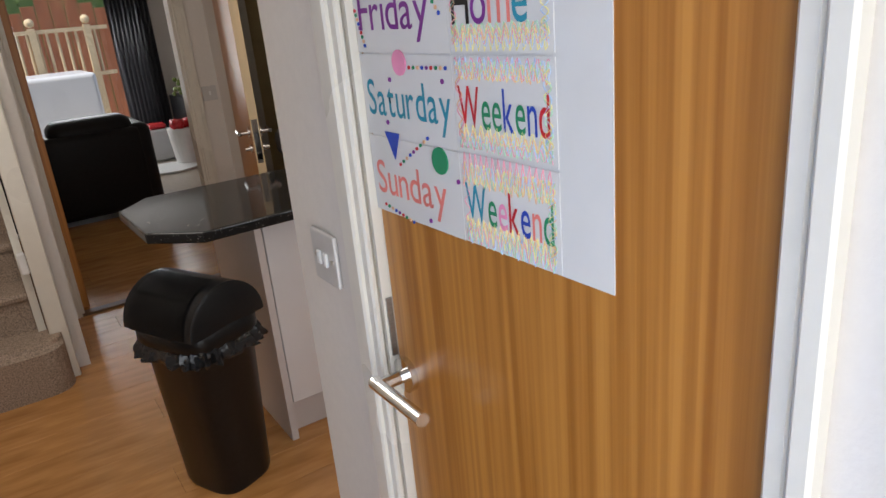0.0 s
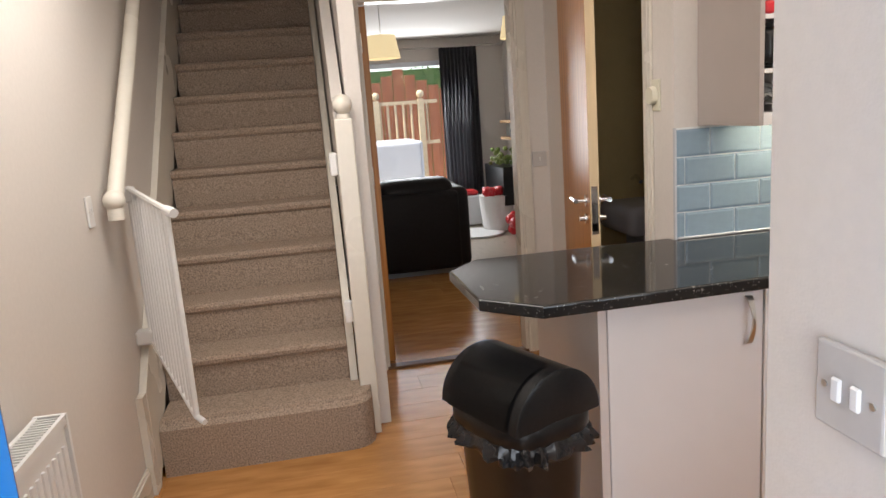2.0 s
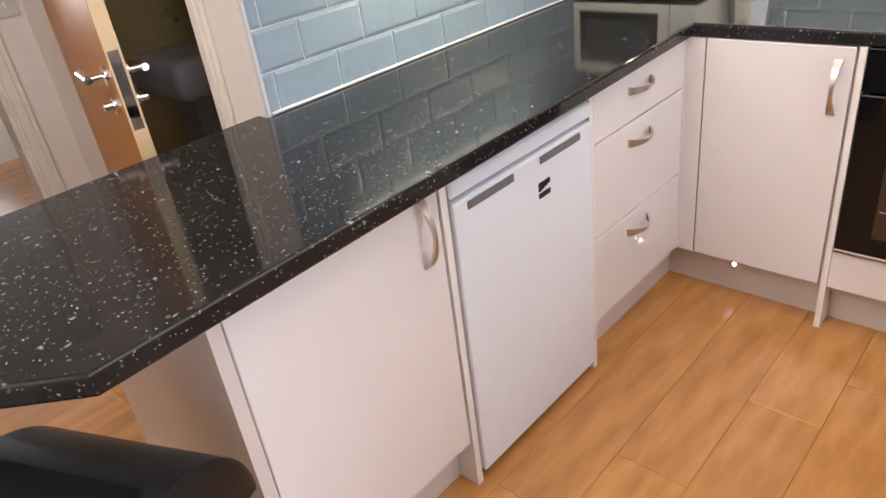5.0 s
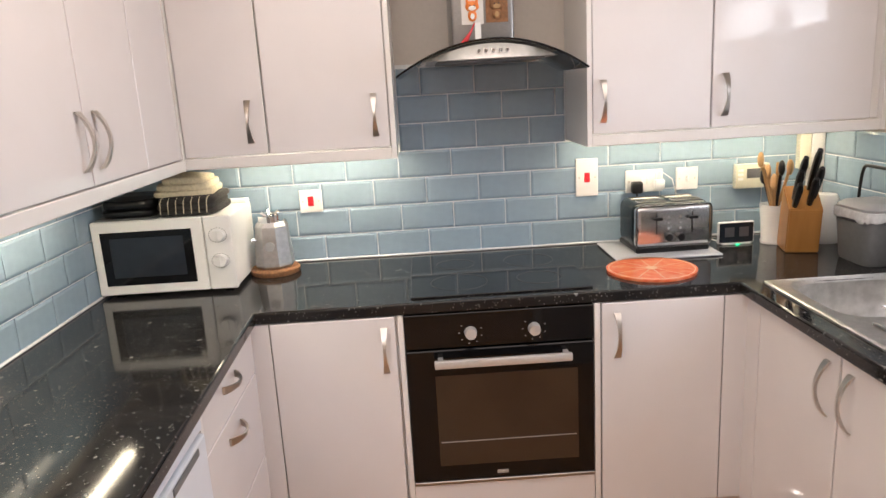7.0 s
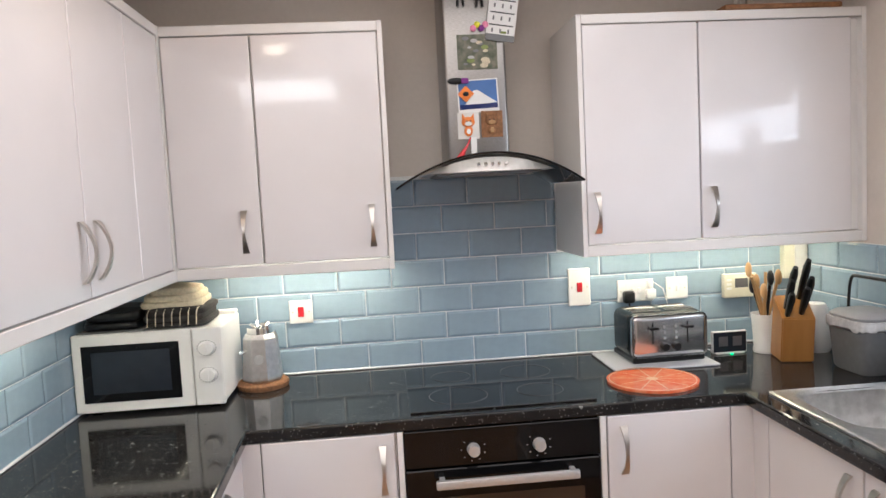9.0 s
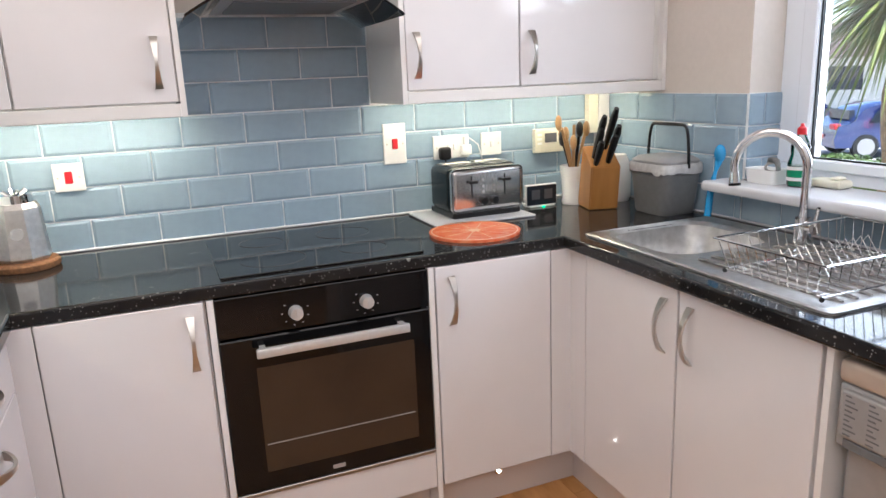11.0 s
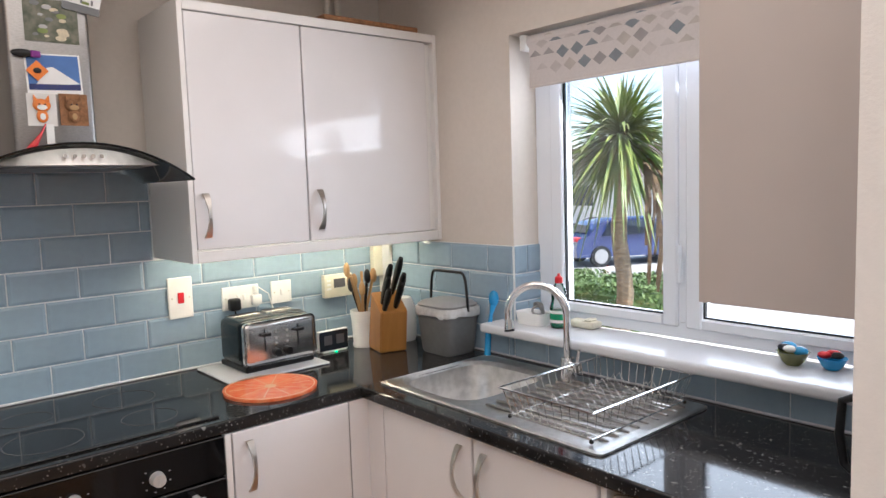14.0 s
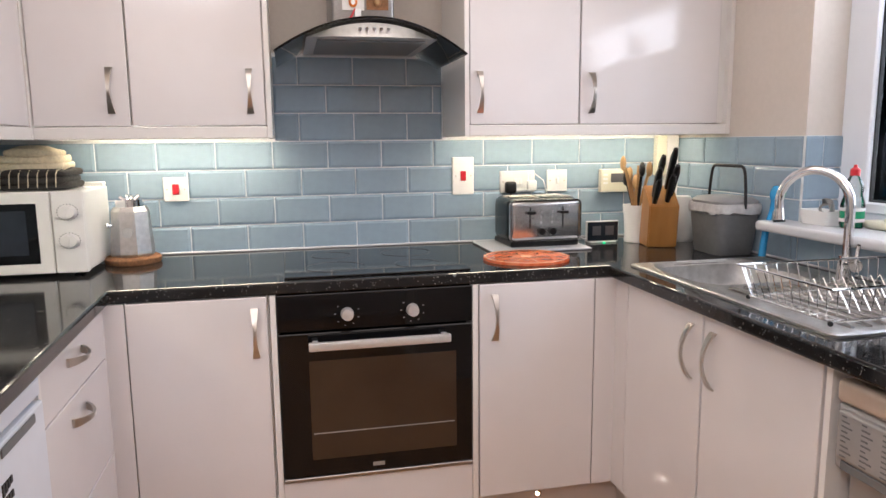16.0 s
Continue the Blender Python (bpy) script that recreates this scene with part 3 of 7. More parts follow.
# ---- kitchen units ----
RE = Run((2.475, 0), (0, 1), (-1, 0))
RS = Run((0, 1.662), (1, 0), (0, 1))
RK = Run((0, 3.222), (1, 0), (0, -1))
RUE = Run((2.760, 0), (0, 1), (-1, 0))
RUK = Run((0, 3.445), (1, 0), (0, -1))
RUW = Run((1.245, 0), (0, 1), (1, 0))


def unit(name, run, u0, u1, doors, z0, z1, depth, label, cat="cabinet", group="", handles=(), hz=0.76, drawers=None, carcass="pelmet", door_z=None):
    p = run.p((u0 + u1) / 2, -depth / 2, z0)
    t = thing(name, tuple(p), label, cat, group)
    part("body", run.B(u0, u1, -depth, -0.021, z0, z1), carcass, t)
    dz0, dz1 = door_z or (z0 + 0.002, z1 - 0.002)
    if drawers:
        for a, b in drawers:
            d = part("drawer", run.B(u0 + 0.002, u1 - 0.002, -0.019, 0, a, b, bevel=0.002), "cab", t, "glossy white drawer front")
            part("handle", bow_handle(run, (u0 + u1) / 2 - 0.02, 0, b - 0.055, 0.12, True), "nickel", d, "bowed satin nickel handle", smooth=True)
    else:
        for i, (a, b) in enumerate(doors):
            d = part("door", run.B(a + 0.0015, b - 0.0015, -0.019, 0, dz0, dz1, bevel=0.002), "cab", t, "glossy white slab door")
            if i < len(handles) and handles[i] is not None:
                part("handle", bow_handle(run, handles[i], 0, hz), "nickel", d, "bowed satin nickel handle", smooth=True)
    return t


unit("base_cabinet", RE, 2.769, 3.218, [(2.774, 3.165)], 0.15, 0.866, 0.58, "glossy white corner base cabinet beside the oven", group="base cabinets", handles=[2.811], hz=0.757)
unit("base_cabinet", RE, 1.668, 2.130, [(1.735, 2.127)], 0.15, 0.866, 0.58, "glossy white corner base cabinet beside the oven", group="base cabinets", handles=[2.077], hz=0.757)
sink_cabinet = unit("sink_cabinet", RS, 1.55, 2.472, [(1.560, 1.975), (1.979, 2.39)], 0.15, 0.866, 0.50, "glossy white two-door cabinet under the sink", group="base cabinets", handles=[1.928, 2.026], hz=0.750)
unit("base_cabinet", RK, 0.866, 1.372, [(0.868, 1.370)], 0.15, 0.866, 0.54, "glossy white cabinet at the end of the breakfast bar", group="base cabinets", handles=[1.316], hz=0.765)
unit("drawer_cabinet", RK, 1.952, 2.465, [], 0.15, 0.866, 0.50, "glossy white three-drawer cabinet beside the fridge", group="base cabinets", drawers=[(0.155, 0.432), (0.436, 0.713), (0.717, 0.862)])
for nm, run, u0, u1, lab in (("side_panel", RE, 2.750, 2.767, ""), ("side_panel", RE, 2.132, 2.149, ""), ("side_panel", RK, 1.374, 1.393, ""), ("side_panel", RK, 1.932, 1.950, ""), ("side_panel", RS, 1.532, 1.548, "")):
    t = thing(nm, tuple(run.p((u0 + u1) / 2, -0.3, 0)), "white upright side panel standing on the floor between units", "panel", "side panels")
    part("board", run.B(u0, u1, -0.45, 0.002, 0, 0.866), "pelmet", t)
t = thing("end_panel", (0.845, 3.5, 0), "off-white end panel closing the breakfast bar", "panel")
part("board", B(0.838, 0.864, 3.218, 3.80, 0, 0.866), "barpanel", t)
part("back_board", B(0.866, 1.39, 3.775, 3.795, 0, 0.866), "barpanel", t)
for nm, bm in (("corner_post", RE.B(3.167, 3.238, -0.019, -0.001, 0.152, 0.864)), ("corner_post", RK.B(2.467, 2.494, -0.019, -0.001, 0.152, 0.864)), ("corner_post", RE.B(1.646, 1.733, -0.019, -0.001, 0.152, 0.864)), ("corner_post", RS.B(2.392, 2.494, -0.019, -0.001, 0.152, 0.864))):
    t = thing(nm, (2.48, 2.5, 0.15), "white filler strip where two runs of cabinets meet", "panel", "corner posts")
    part("board", bm, "cab", t)
# plinths
for nm, bm in (("plinth", RE.B(2.768, 3.29, -0.09, -0.074, 0, 0.149)), ("plinth", RE.B(2.150, 2.749, -0.09, -0.074, 0, 0.149)), ("plinth", RE.B(1.59, 2.131, -0.09, -0.074, 0, 0.149)), ("plinth", RK.B(1.951, 2.58, -0.075, -0.06, 0, 0.149)), ("plinth", RK.B(0.866, 1.373, -0.075, -0.06, 0, 0.149)), ("plinth", RS.B(1.539, 2.58, -0.075, -0.06, 0, 0.149))):
    t = thing(nm, (2.0, 3.0, 0), "off-white plinth board under the base cabinets", "plinth", "plinths")
    part("board", bm, "barpanel", t)
for y in (3.05, 2.47, 1.90):
    t = thing("plinth_light", (2.546, y, 0.10), "small round chrome plinth light", "plinth light", "plinth lights")
    part("ring", C((2.551, y, 0.10), (2.545, y, 0.10), 0.013), "chrome", t)
    part("lens", C((2.546, y, 0.10), (2.543, y, 0.10), 0.006), "led", t)

# oven
oven = thing("oven", (2.75, 2.465, 0.285), "black built-in electric oven with a steel handle under the hob", "oven")
part("body", B(2.52, 3.05, 2.16, 2.74, 0.285, 0.862), "black", oven)
part("control_panel", RE.B(2.152, 2.748, -0.02, 0.004, 0.752, 0.865, bevel=0.002), "blackgloss", oven, "glossy black control panel")
dr = part("door", RE.B(2.152, 2.748, -0.02, 0.006, 0.290, 0.746, bevel=0.003), "blackgloss", oven, "glossy black oven door")
part("window", RE.B(2.205, 2.660, 0.002, 0.0075, 0.345, 0.660), "ovenglass", dr, "brown tinted oven window")
part("rack_line", RE.B(2.212, 2.653, 0.006, 0.0085, 0.428, 0.431), "silver", dr)
part("trim", RE.B(2.152, 2.748, -0.02, 0.008, 0.276, 0.288, bevel=0.002), "steel", oven, "thin steel bottom trim")
bm = bmesh.new()
box(bm, 2.417, 2.433, 2.231, 2.660, 0.703, 0.729, bevel=0.004, segs=2)
for y in (2.245, 2.640):
    box(bm, 2.427, 2.471, y - 0.008, y + 0.008, 0.709, 0.723)
part("handle", bm, "handlesteel", dr, "flat brushed steel bar handle", smooth=True)
for y in (2.541, 2.341):
    bm = C((2.472, y, 0.800), (2.447, y, 0.800), 0.020, 0.017, n=28)
    box(bm, 2.443, 2.449, y - 0.002, y + 0.002, 0.787, 0.816)
    part("knob", bm, "handlesteel", oven, "round steel control knob", smooth=True)
for y0 in (2.541, 2.341):
    for a in range(0, 360, 40):
        if a not in (80, 120):
            bm = bmesh.new()
            c = (y0 + 0.036 * math.cos(radians(a)), 0.800 + 0.036 * math.sin(radians(a)))
            box(bm, 2.4695, 2.4712, c[0] - 0.0022, c[0] + 0.0022, c[1] - 0.0012, c[1] + 0.0012)
            part("dial_mark", bm, "silver", oven)
part("badge", RE.B(2.438, 2.475, 0.006, 0.0075, 0.306, 0.318), "silver", dr, "small pale maker's badge")
t = thing("oven_filler_panel", (2.49, 2.465, 0.15), "white panel below the oven", "panel")
part("board", RE.B(2.151, 2.749, -0.02, 0.0, 0.152, 0.272), "cab", t)

# fridge
fr = thing("fridge", (1.655, 3.45, 0.0), "white under-counter fridge with a recessed grip along its top", "fridge")
part("body", RK.B(1.400, 1.926, -0.54, -0.035, 0.03, 0.835, bevel=0.006), "fridge", fr)
fd = part("door", RK.B(1.398, 1.928, -0.032, 0.012, 0.035, 0.795, bevel=0.006, segs=2), "fridge", fr, "white fridge door")
part("top_strip", RK.B(1.398, 1.928, -0.04, 0.008, 0.803, 0.845, bevel=0.005), "fridge", fr)
part("grip", RK.B(1.44, 1.60, 0.0115, 0.015, 0.766, 0.786, bevel=0.002), "grey", fd, "blue grey recessed grip")
part("grip", RK.B(1.70, 1.87, 0.0115, 0.015, 0.766, 0.786, bevel=0.002), "grey", fd, "blue grey recessed grip")
bm = bmesh.new()
for i in range(4):
    RK.box(bm, 1.690 + i * 0.012, 1.699 + i * 0.012, 0.012, 0.0145, 0.700 + 0.003 * i, 0.722)
    RK.box(bm, 1.690 + i * 0.012, 1.699 + i * 0.012, 0.012, 0.0145, 0.682, 0.695)
part("badge", bm, "black", fd, "small black badge")

# washing machine
wm = thing("washing_machine", (1.22, 1.40, 0.0), "silver washing machine under the worktop", "washing machine")
part("body", B(0.925, 1.515, 1.16, 1.625, 0.01, 0.845, bevel=0.008, segs=2), "silver", wm)
part("top_panel", B(0.922, 1.518, 1.40, 1.668, 0.800, 0.848, bevel=0.012, segs=3), "champagne", wm, "pale champagne top edge", smooth=True)
cp = part("control_panel", B(0.925, 1.515, 1.60, 1.662, 0.665, 0.798, bevel=0.006, segs=2), "silver", wm, "silver control panel")
part("detergent_drawer", B(1.300, 1.505, 1.655, 1.672, 0.690, 0.790, bevel=0.006, segs=2), "silver", cp, "pale drawer with programme table")
bm = C((1.235, 1.66, 0.735), (1.235, 1.695, 0.735), 0.034, 0.030, n=32)
part("knob", bm, "silver", cp, "large round programme knob", smooth=True)
bm = bmesh.new()
for k in range(16):
    a = 2 * math.pi * k / 16
    box(bm, 1.235 + 0.044 * math.cos(a) - 0.0018, 1.235 + 0.044 * math.cos(a) + 0.0018, 1.6625, 1.6632, 0.735 + 0.044 * math.sin(a) - 0.002, 0.735 + 0.044 * math.sin(a) + 0.002)
part("dial_marks", bm, "grey", cp, "ring of tiny dark marks", kind="stuff")
part("drawer_pull", B(1.36, 1.495, 1.6625, 1.668, 0.668, 0.687, bevel=0.002), "grey", cp, "shaded finger pull under the drawer")
part("logo", B(1.315, 1.365, 1.6725, 1.6732, 0.700, 0.708), "grey", cp)
for i, (x, z) in enumerate(((1.10, 0.760), (1.06, 0.760), (1.02, 0.76), (1.27, 0.775), (1.06, 0.715), (0.99, 0.715))):
    part("button", C((x, 1.660, z), (x, 1.668, z), 0.010, 0.009), "white", cp, "small round button", smooth=True)
bm = bmesh.new()
for r in range(9):
    for k in range(4):
        w = 0.012 + 0.018 * ((r * 7 + k * 5) % 5) / 5
        box(bm, 1.492 - 0.048 * k - w, 1.492 - 0.048 * k, 1.6725, 1.6732, 0.778 - r * 0.010, 0.781 - r * 0.010)
part("print", bm, "grey", cp, "rows of tiny grey print", kind="stuff")
bm = bmesh.new()
pts = [(1.22 + 0.17 * math.cos(a), 1.64, 0.44 + 0.17 * math.sin(a)) for a in [2 * math.pi * k / 40 for k in range(40)]]
tube(bm, pts, 0.022, 10, True)
wd = part("door", bm, "silver", wm, "round silver porthole rim", smooth=True)
part("porthole", C((1.22, 1.625, 0.44), (1.22, 1.65, 0.44), 0.155, 0.14, n=40), "blackgloss", wd, "dark glass porthole")

# wall cabinets
def wall_unit(run, u0, u1, splits, handles, label, group="wall cabinets", depth=0.352, left_panel=True, right_panel=True):
    t = thing("wall_cabinet", tuple(run.p((u0 + u1) / 2, -depth / 2, 1.327)), label, "cabinet", group)
    part("body", run.B(u0 + 0.016, u1 - 0.016, -depth, -0.022, 1.368, 2.10), "pelmet", t)
    if left_panel:
        part("side_panel", run.B(u0, u0 + 0.016, -depth, 0.003, 1.327, 2.135), "pelmet", t)
    if right_panel:
        # The side turned from the window gets the beige with shade in its colour.
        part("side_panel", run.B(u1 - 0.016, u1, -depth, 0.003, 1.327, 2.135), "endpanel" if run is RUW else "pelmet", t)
    part("pelmet", run.B(u0 + 0.016, u1 - 0.016, -0.020, 0.003, 1.327, 1.364, bevel=0.002), "pelmet", t)
    part("cornice", run.B(u0 + 0.016, u1 - 0.016, -0.020, 0.003, 2.104, 2.135, bevel=0.002), "pelmet", t)
    for i, (a, b) in enumerate(splits):
        d = part("door", run.B(a + 0.0015, b - 0.0015, -0.020, 0, 1.368, 2.100, bevel=0.002), "cab", t, "glossy white slab door")
        if handles[i] is not None:
            part("handle", bow_handle(run, handles[i], 0, 1.475, 0.14), "nickel", d, "bowed satin nickel handle", smooth=True)
    return t


wall_unit(RUE, 2.740, 3.46, [(2.758, 3.162), (3.165, 3.443)], [2.805, 3.217], "glossy white two-door wall cabinet beside the hood")
wall_unit(RUE, SY + 0.002, 2.098, [(1.13, 1.677), (1.680, 2.080)], [1.635, 2.045], "glossy white two-door wall cabinet between the hood and the window wall")
kc = wall_unit(RUK, 1.625, 2.755, [(1.643, 2.098), (2.101, 2.443), (2.446, 2.735)], [2.061, 2.149, None], "glossy white wall cabinet over the breakfast bar worktop")
wall_unit(RUW, 1.14, 1.775, [(1.16, 1.755)], [None], "glossy white wall cabinet beside the window", depth=0.338)
# open shelf unit
sh = thing("shelf_unit", (1.555, 3.6, 1.327), "white open pigeonhole shelf at the end of the wall cabinets", "shelf")
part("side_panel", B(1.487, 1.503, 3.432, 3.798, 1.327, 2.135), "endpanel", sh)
part("side_panel", B(1.609, 1.624, 3.432, 3.798, 1.327, 2.135), "pelmet", sh)
for z in (1.327, 1.49, 1.655, 1.81, 1.965, 2.12):
    part("shelf", B(1.504, 1.608, 3.432, 3.798, z, z + (0.04 if z < 1.4 else 0.014)), "pelmet", sh)

# cooker hood
hood = thing("cooker_hood", (2.85, 2.41, 1.58), "steel chimney cooker hood with a curved glass canopy", "cooker hood")
bm = B(2.86, EX - 0.012, 2.318, 2.532, 1.65, CEIL - 0.003, bevel=0.012, segs=3)
chimney = part("chimney", bm, "steel", hood, "brushed steel chimney", smooth=True)
bm = bmesh.new()
N = 24
for sgn, off in ((0, 0.0),):
    vs = []
    for i in range(N + 1):
        s = i / N * 2 - 1
        y = 2.42 + s * 0.302
        z = 1.683 - 0.098 * s * s
        bow = 0.05 * (1 - s * s)
        row = [bm.verts.new((x, y, zz)) for x, zz in ((2.655 - bow, z), (2.655 - bow, z + 0.006), (3.115, z + 0.006), (3.115, z))]
        vs.append(row)
    for a, b in zip(vs, vs[1:]):
        for k in range(4):
            bm.faces.new((a[k], a[(k + 1) % 4], b[(k + 1) % 4], b[k]))
    bm.faces.new(vs[0][::-1])
    bm.faces.new(vs[-1])
bmesh.ops.recalc_face_normals(bm, faces=bm.faces)
part("canopy", bm, "hoodglass", hood, "curved smoked glass canopy", smooth=True)
bm = bmesh.new()
tube(bm, [(2.652 - 0.05 * (1 - s * s), 2.42 + s * 0.303, 1.686 - 0.098 * s * s) for s in [i / 12 - 1 for i in range(25)]], 0.0035, 6)
part("canopy_edge", bm, "blackgloss", hood, "dark glass edge", smooth=True)
bm = bmesh.new()
sec = []
for i in range(17):
    s = i / 16 * 2 - 1
    y = 2.42 + s * 0.205
    zt = 1.679 - 0.095 * (s * 0.68) ** 2
    sec.append([bm.verts.new(c) for c in ((2.665 - 0.03 * (1 - s * s), y, zt - 0.004), (2.645 - 0.03 * (1 - s * s), y, 1.630), (3.10, y, 1.630), (3.10, y, zt - 0.004))])
for a, b in zip(sec, sec[1:]):
    for k in range(4):
        bm.faces.new((a[k], a[(k + 1) % 4], b[(k + 1) % 4], b[k]))
bm.faces.new(sec[0][::-1])
bm.faces.new(sec[-1])
bmesh.ops.recalc_face_normals(bm, faces=bm.faces)
part("extractor_body", bm, "hoodsteel", hood, "brushed steel extractor body", smooth=True)
part("filter", B(2.68, 3.02, 2.25, 2.59, 1.624, 1.6295), "grey", hood, "grey grease filter")
for k in range(5):
    part("button", C((2.625, 2.42 + (k - 2) * 0.022, 1.653), (2.612, 2.42 + (k - 2) * 0.022, 1.653), 0.005), "chrome", hood, "tiny push button")

# hob
hob = thing("hob", (2.81, 2.42, 0.905), "black glass ceramic hob set in the worktop", "hob")
part("glass_plate", B(2.515, 3.03, 2.143, 2.722, 0.9055, 0.911, bevel=0.002), "blackgloss", hob)
for (x, y, r) in ((2.66, 2.29, 0.075), (2.66, 2.56, 0.095), (2.90, 2.29, 0.09), (2.90, 2.56, 0.07)):
    bm = bmesh.new()
    tube(bm, [(x + r * math.cos(a), y + r * math.sin(a), 0.9112) for a in [2 * math.pi * k / 48 for k in range(48)]], 0.0011, 4, True)
    part("ring", bm, "icon", hob, "printed cooking ring")
t = thing("chopping_board", (2.9, 1.88, 0.905), "thin pale glass worktop saver under the toaster", "board")
t.rotation_euler = (0, 0, 0)
part("board", B(2.80, 3.09, 1.60, 1.985, 0.906, 0.914, bevel=0.003), "sill", t)


# ---- window ----
win = tagged(new("window_1"), "white plastic two-light kitchen window", "window", kind="structure")
FY0, FY1 = 0.90, 0.955
bm = bmesh.new()
for a in ((WR, WL, WB - 0.0, WB + 0.05), (WR, WL, WT - 0.05, WT)):
    box(bm, a[0] + 0.002, a[1] - 0.002, FY0 - 0.02, FY1 - 0.012, a[2], a[3] - 0.001)
for a in ((WL - 0.087, WL - 0.002), (WR + 0.002, WR + 0.047), (1.738, 1.790)):
    box(bm, a[0], a[1], FY0 - 0.02, FY1 - 0.012, WB + 0.051, WT - 0.051)
part("window_frame", bm, "upvc", win)
for x0, x1 in ((1.790, WL - 0.087), (WR + 0.047, 1.738)):
    bm = bmesh.new()
    w = 0.040
    box(bm, x0 - 0.012, x0 + w, FY0 - 0.01, FY1, WB + 0.035, WT - 0.035, bevel=0.005)
    box(bm, x1 - w, x1 + 0.012, FY0 - 0.01, FY1, WB + 0.035, WT - 0.035, bevel=0.005)
    box(bm, x0 + w, x1 - w, FY0 - 0.01, FY1, WB + 0.035, WB + 0.069, bevel=0.005)
    box(bm, x0 + w, x1 - w, FY0 - 0.01, FY1, WT - 0.069, WT - 0.035, bevel=0.005)
    s = part("sash", bm, "upvc", win)
    g = part("glass_pane", B(x0 + w + 0.001, x1 - w - 0.001, 0.918, 0.924, WB + 0.07, WT - 0.07), "pane", s)
    g.visible_shadow = False
    bm = bmesh.new()
    for q in ((x0 + w, x0 + w + 0.005), (x1 - w - 0.005, x1 - w)):
        box(bm, q[0], q[1], 0.928, 0.940, WB + 0.07, WT - 0.07)
    box(bm, x0 + w + 0.005, x1 - w - 0.005, 0.928, 0.940, WB + 0.0695, WB + 0.075)
    part("gasket", bm, "black", s)
part("handle", B(1.757, 1.769, 0.957, 0.975, 1.22, 1.34, bevel=0.004), "upvc", win, "white window handle")
sill = part("window_sill", B(WR - 0.07, WL + 0.07, FY1 + 0.003, 1.195, WB - 0.033, WB, bevel=0.012, segs=4), "sill", win, smooth=True)

# front door frame
bm = bmesh.new()
box(bm, 0.46, 0.529, 0.79, 0.86, 0, 2.02)
box(bm, -0.469, -0.43, 0.79, 0.88, 0, 2.02)
box(bm, -0.469, 0.529, 0.79, 0.86, 2.02, 2.079)
fd1 = tagged(new("door_1"), "open glossy blue panelled front door in a white frame", "door", kind="structure")
part("door_frame", bm, "upvc", fd1)
structure("doorstep", B(-0.46, 0.45, 0.75, 0.9, -0.05, 0.01), "silver", "metal door sill")



# ---- blue front door leaf, standing open ----
def panel_door():
    """Leaf in its own frame: x from the hinge, y the thickness, moulded panels on both faces."""
    W, T, H = 0.83, 0.044, 1.98
    bm = bmesh.new()
    box(bm, 0, W, -T / 2, T / 2, 0.012, H, bevel=0.003)
    for sy in (-1, 1):
        for (x0, x1, z0, z1) in ((0.13, 0.38, 0.22, 0.88), (0.45, 0.70, 0.22, 0.88), (0.13, 0.38, 1.08, 1.84), (0.45, 0.70, 1.08, 1.84)):
            for k, (o, h) in enumerate(((0.0, 0.007), (0.016, 0.011), (0.032, 0.006))):
                y = sy * T / 2
                pts = [(x0 + o, y, z0 + o), (x1 - o, y, z0 + o), (x1 - o, y, z1 - o), (x0 + o, y, z1 - o)]
                tube(bm, pts, h, 8, True)
            box(bm, x0 + 0.07, x1 - 0.07, min(sy * T / 2, sy * (T / 2 + 0.008)), max(sy * T / 2, sy * (T / 2 + 0.008)), z0 + 0.07, z1 - 0.07, bevel=0.003)
    return bm


leaf = new("door_leaf_pivot")
leaf.parent = fd1
leaf.location = (-0.42, 0.92, 0)
leaf.rotation_euler = (0, 0, radians(63))
ORG[leaf] = (Vector((0, 0, 0)), True)
dl = part("door_leaf", panel_door(), "blue", leaf, "glossy bright blue panelled leaf", smooth=True)


# ---- inside doors ----
def lever(bm, p, out, along, length=0.11):
    p, out, along = Vector(p), Vector(out), Vector(along)
    cyl(bm, p, p + out * 0.010, 0.026, n=28)
    cyl(bm, p, p + out * 0.055, 0.010, n=16)
    cyl(bm, p + out * 0.050 - along * 0.012, p + out * 0.050 + along * length, 0.010, n=16)


def architrave(bm, run, u0, u1, ztop, w=0.065, n0=0.001):
    for k, (a, t) in enumerate(((0.0, 0.012), (0.012, 0.018), (0.045, 0.013))):
        ww = (0.012, 0.033, 0.020)[k]
        run.box(bm, u0 - a - ww, u0 - a, n0, n0 + t, 0, ztop + a + ww, bevel=0.002)
        run.box(bm, u1 + a, u1 + a + ww, n0, n0 + t, 0, ztop + a + ww, bevel=0.002)
        run.box(bm, u0 - a + 0.0005, u1 + a - 0.0005, n0, n0 + t, ztop + a, ztop + a + ww, bevel=0.002)


# cupboard door with the poster
RH = Run((0.56, 0), (0, 1), (-1, 0))
d2 = tagged(new("door_2"), "closed oak veneer cupboard door with a hand-drawn poster", "door", kind="structure")
part("door_leaf", B(0.575, 0.612, 1.178, 1.752, 0.008, 2.00, bevel=0.002), "door", d2, "warm oak veneer slab leaf")
bm = bmesh.new()
for a in ((1.161, 1.175), (1.756, 1.799)):
    box(bm, 0.562, 0.655, a[0], a[1], 0, 2.038)
box(bm, 0.562, 0.655, 1.176, 1.755, 2.006, 2.038)
part("door_frame", bm, "gloss", d2)
bm = bmesh.new()
for a, t in ((1.758, 0.012), (1.775, 0.020), (1.80, 0.016)):
    RH.box(bm, a, a + 0.022, 0.001, t, 0, 2.06, bevel=0.003)
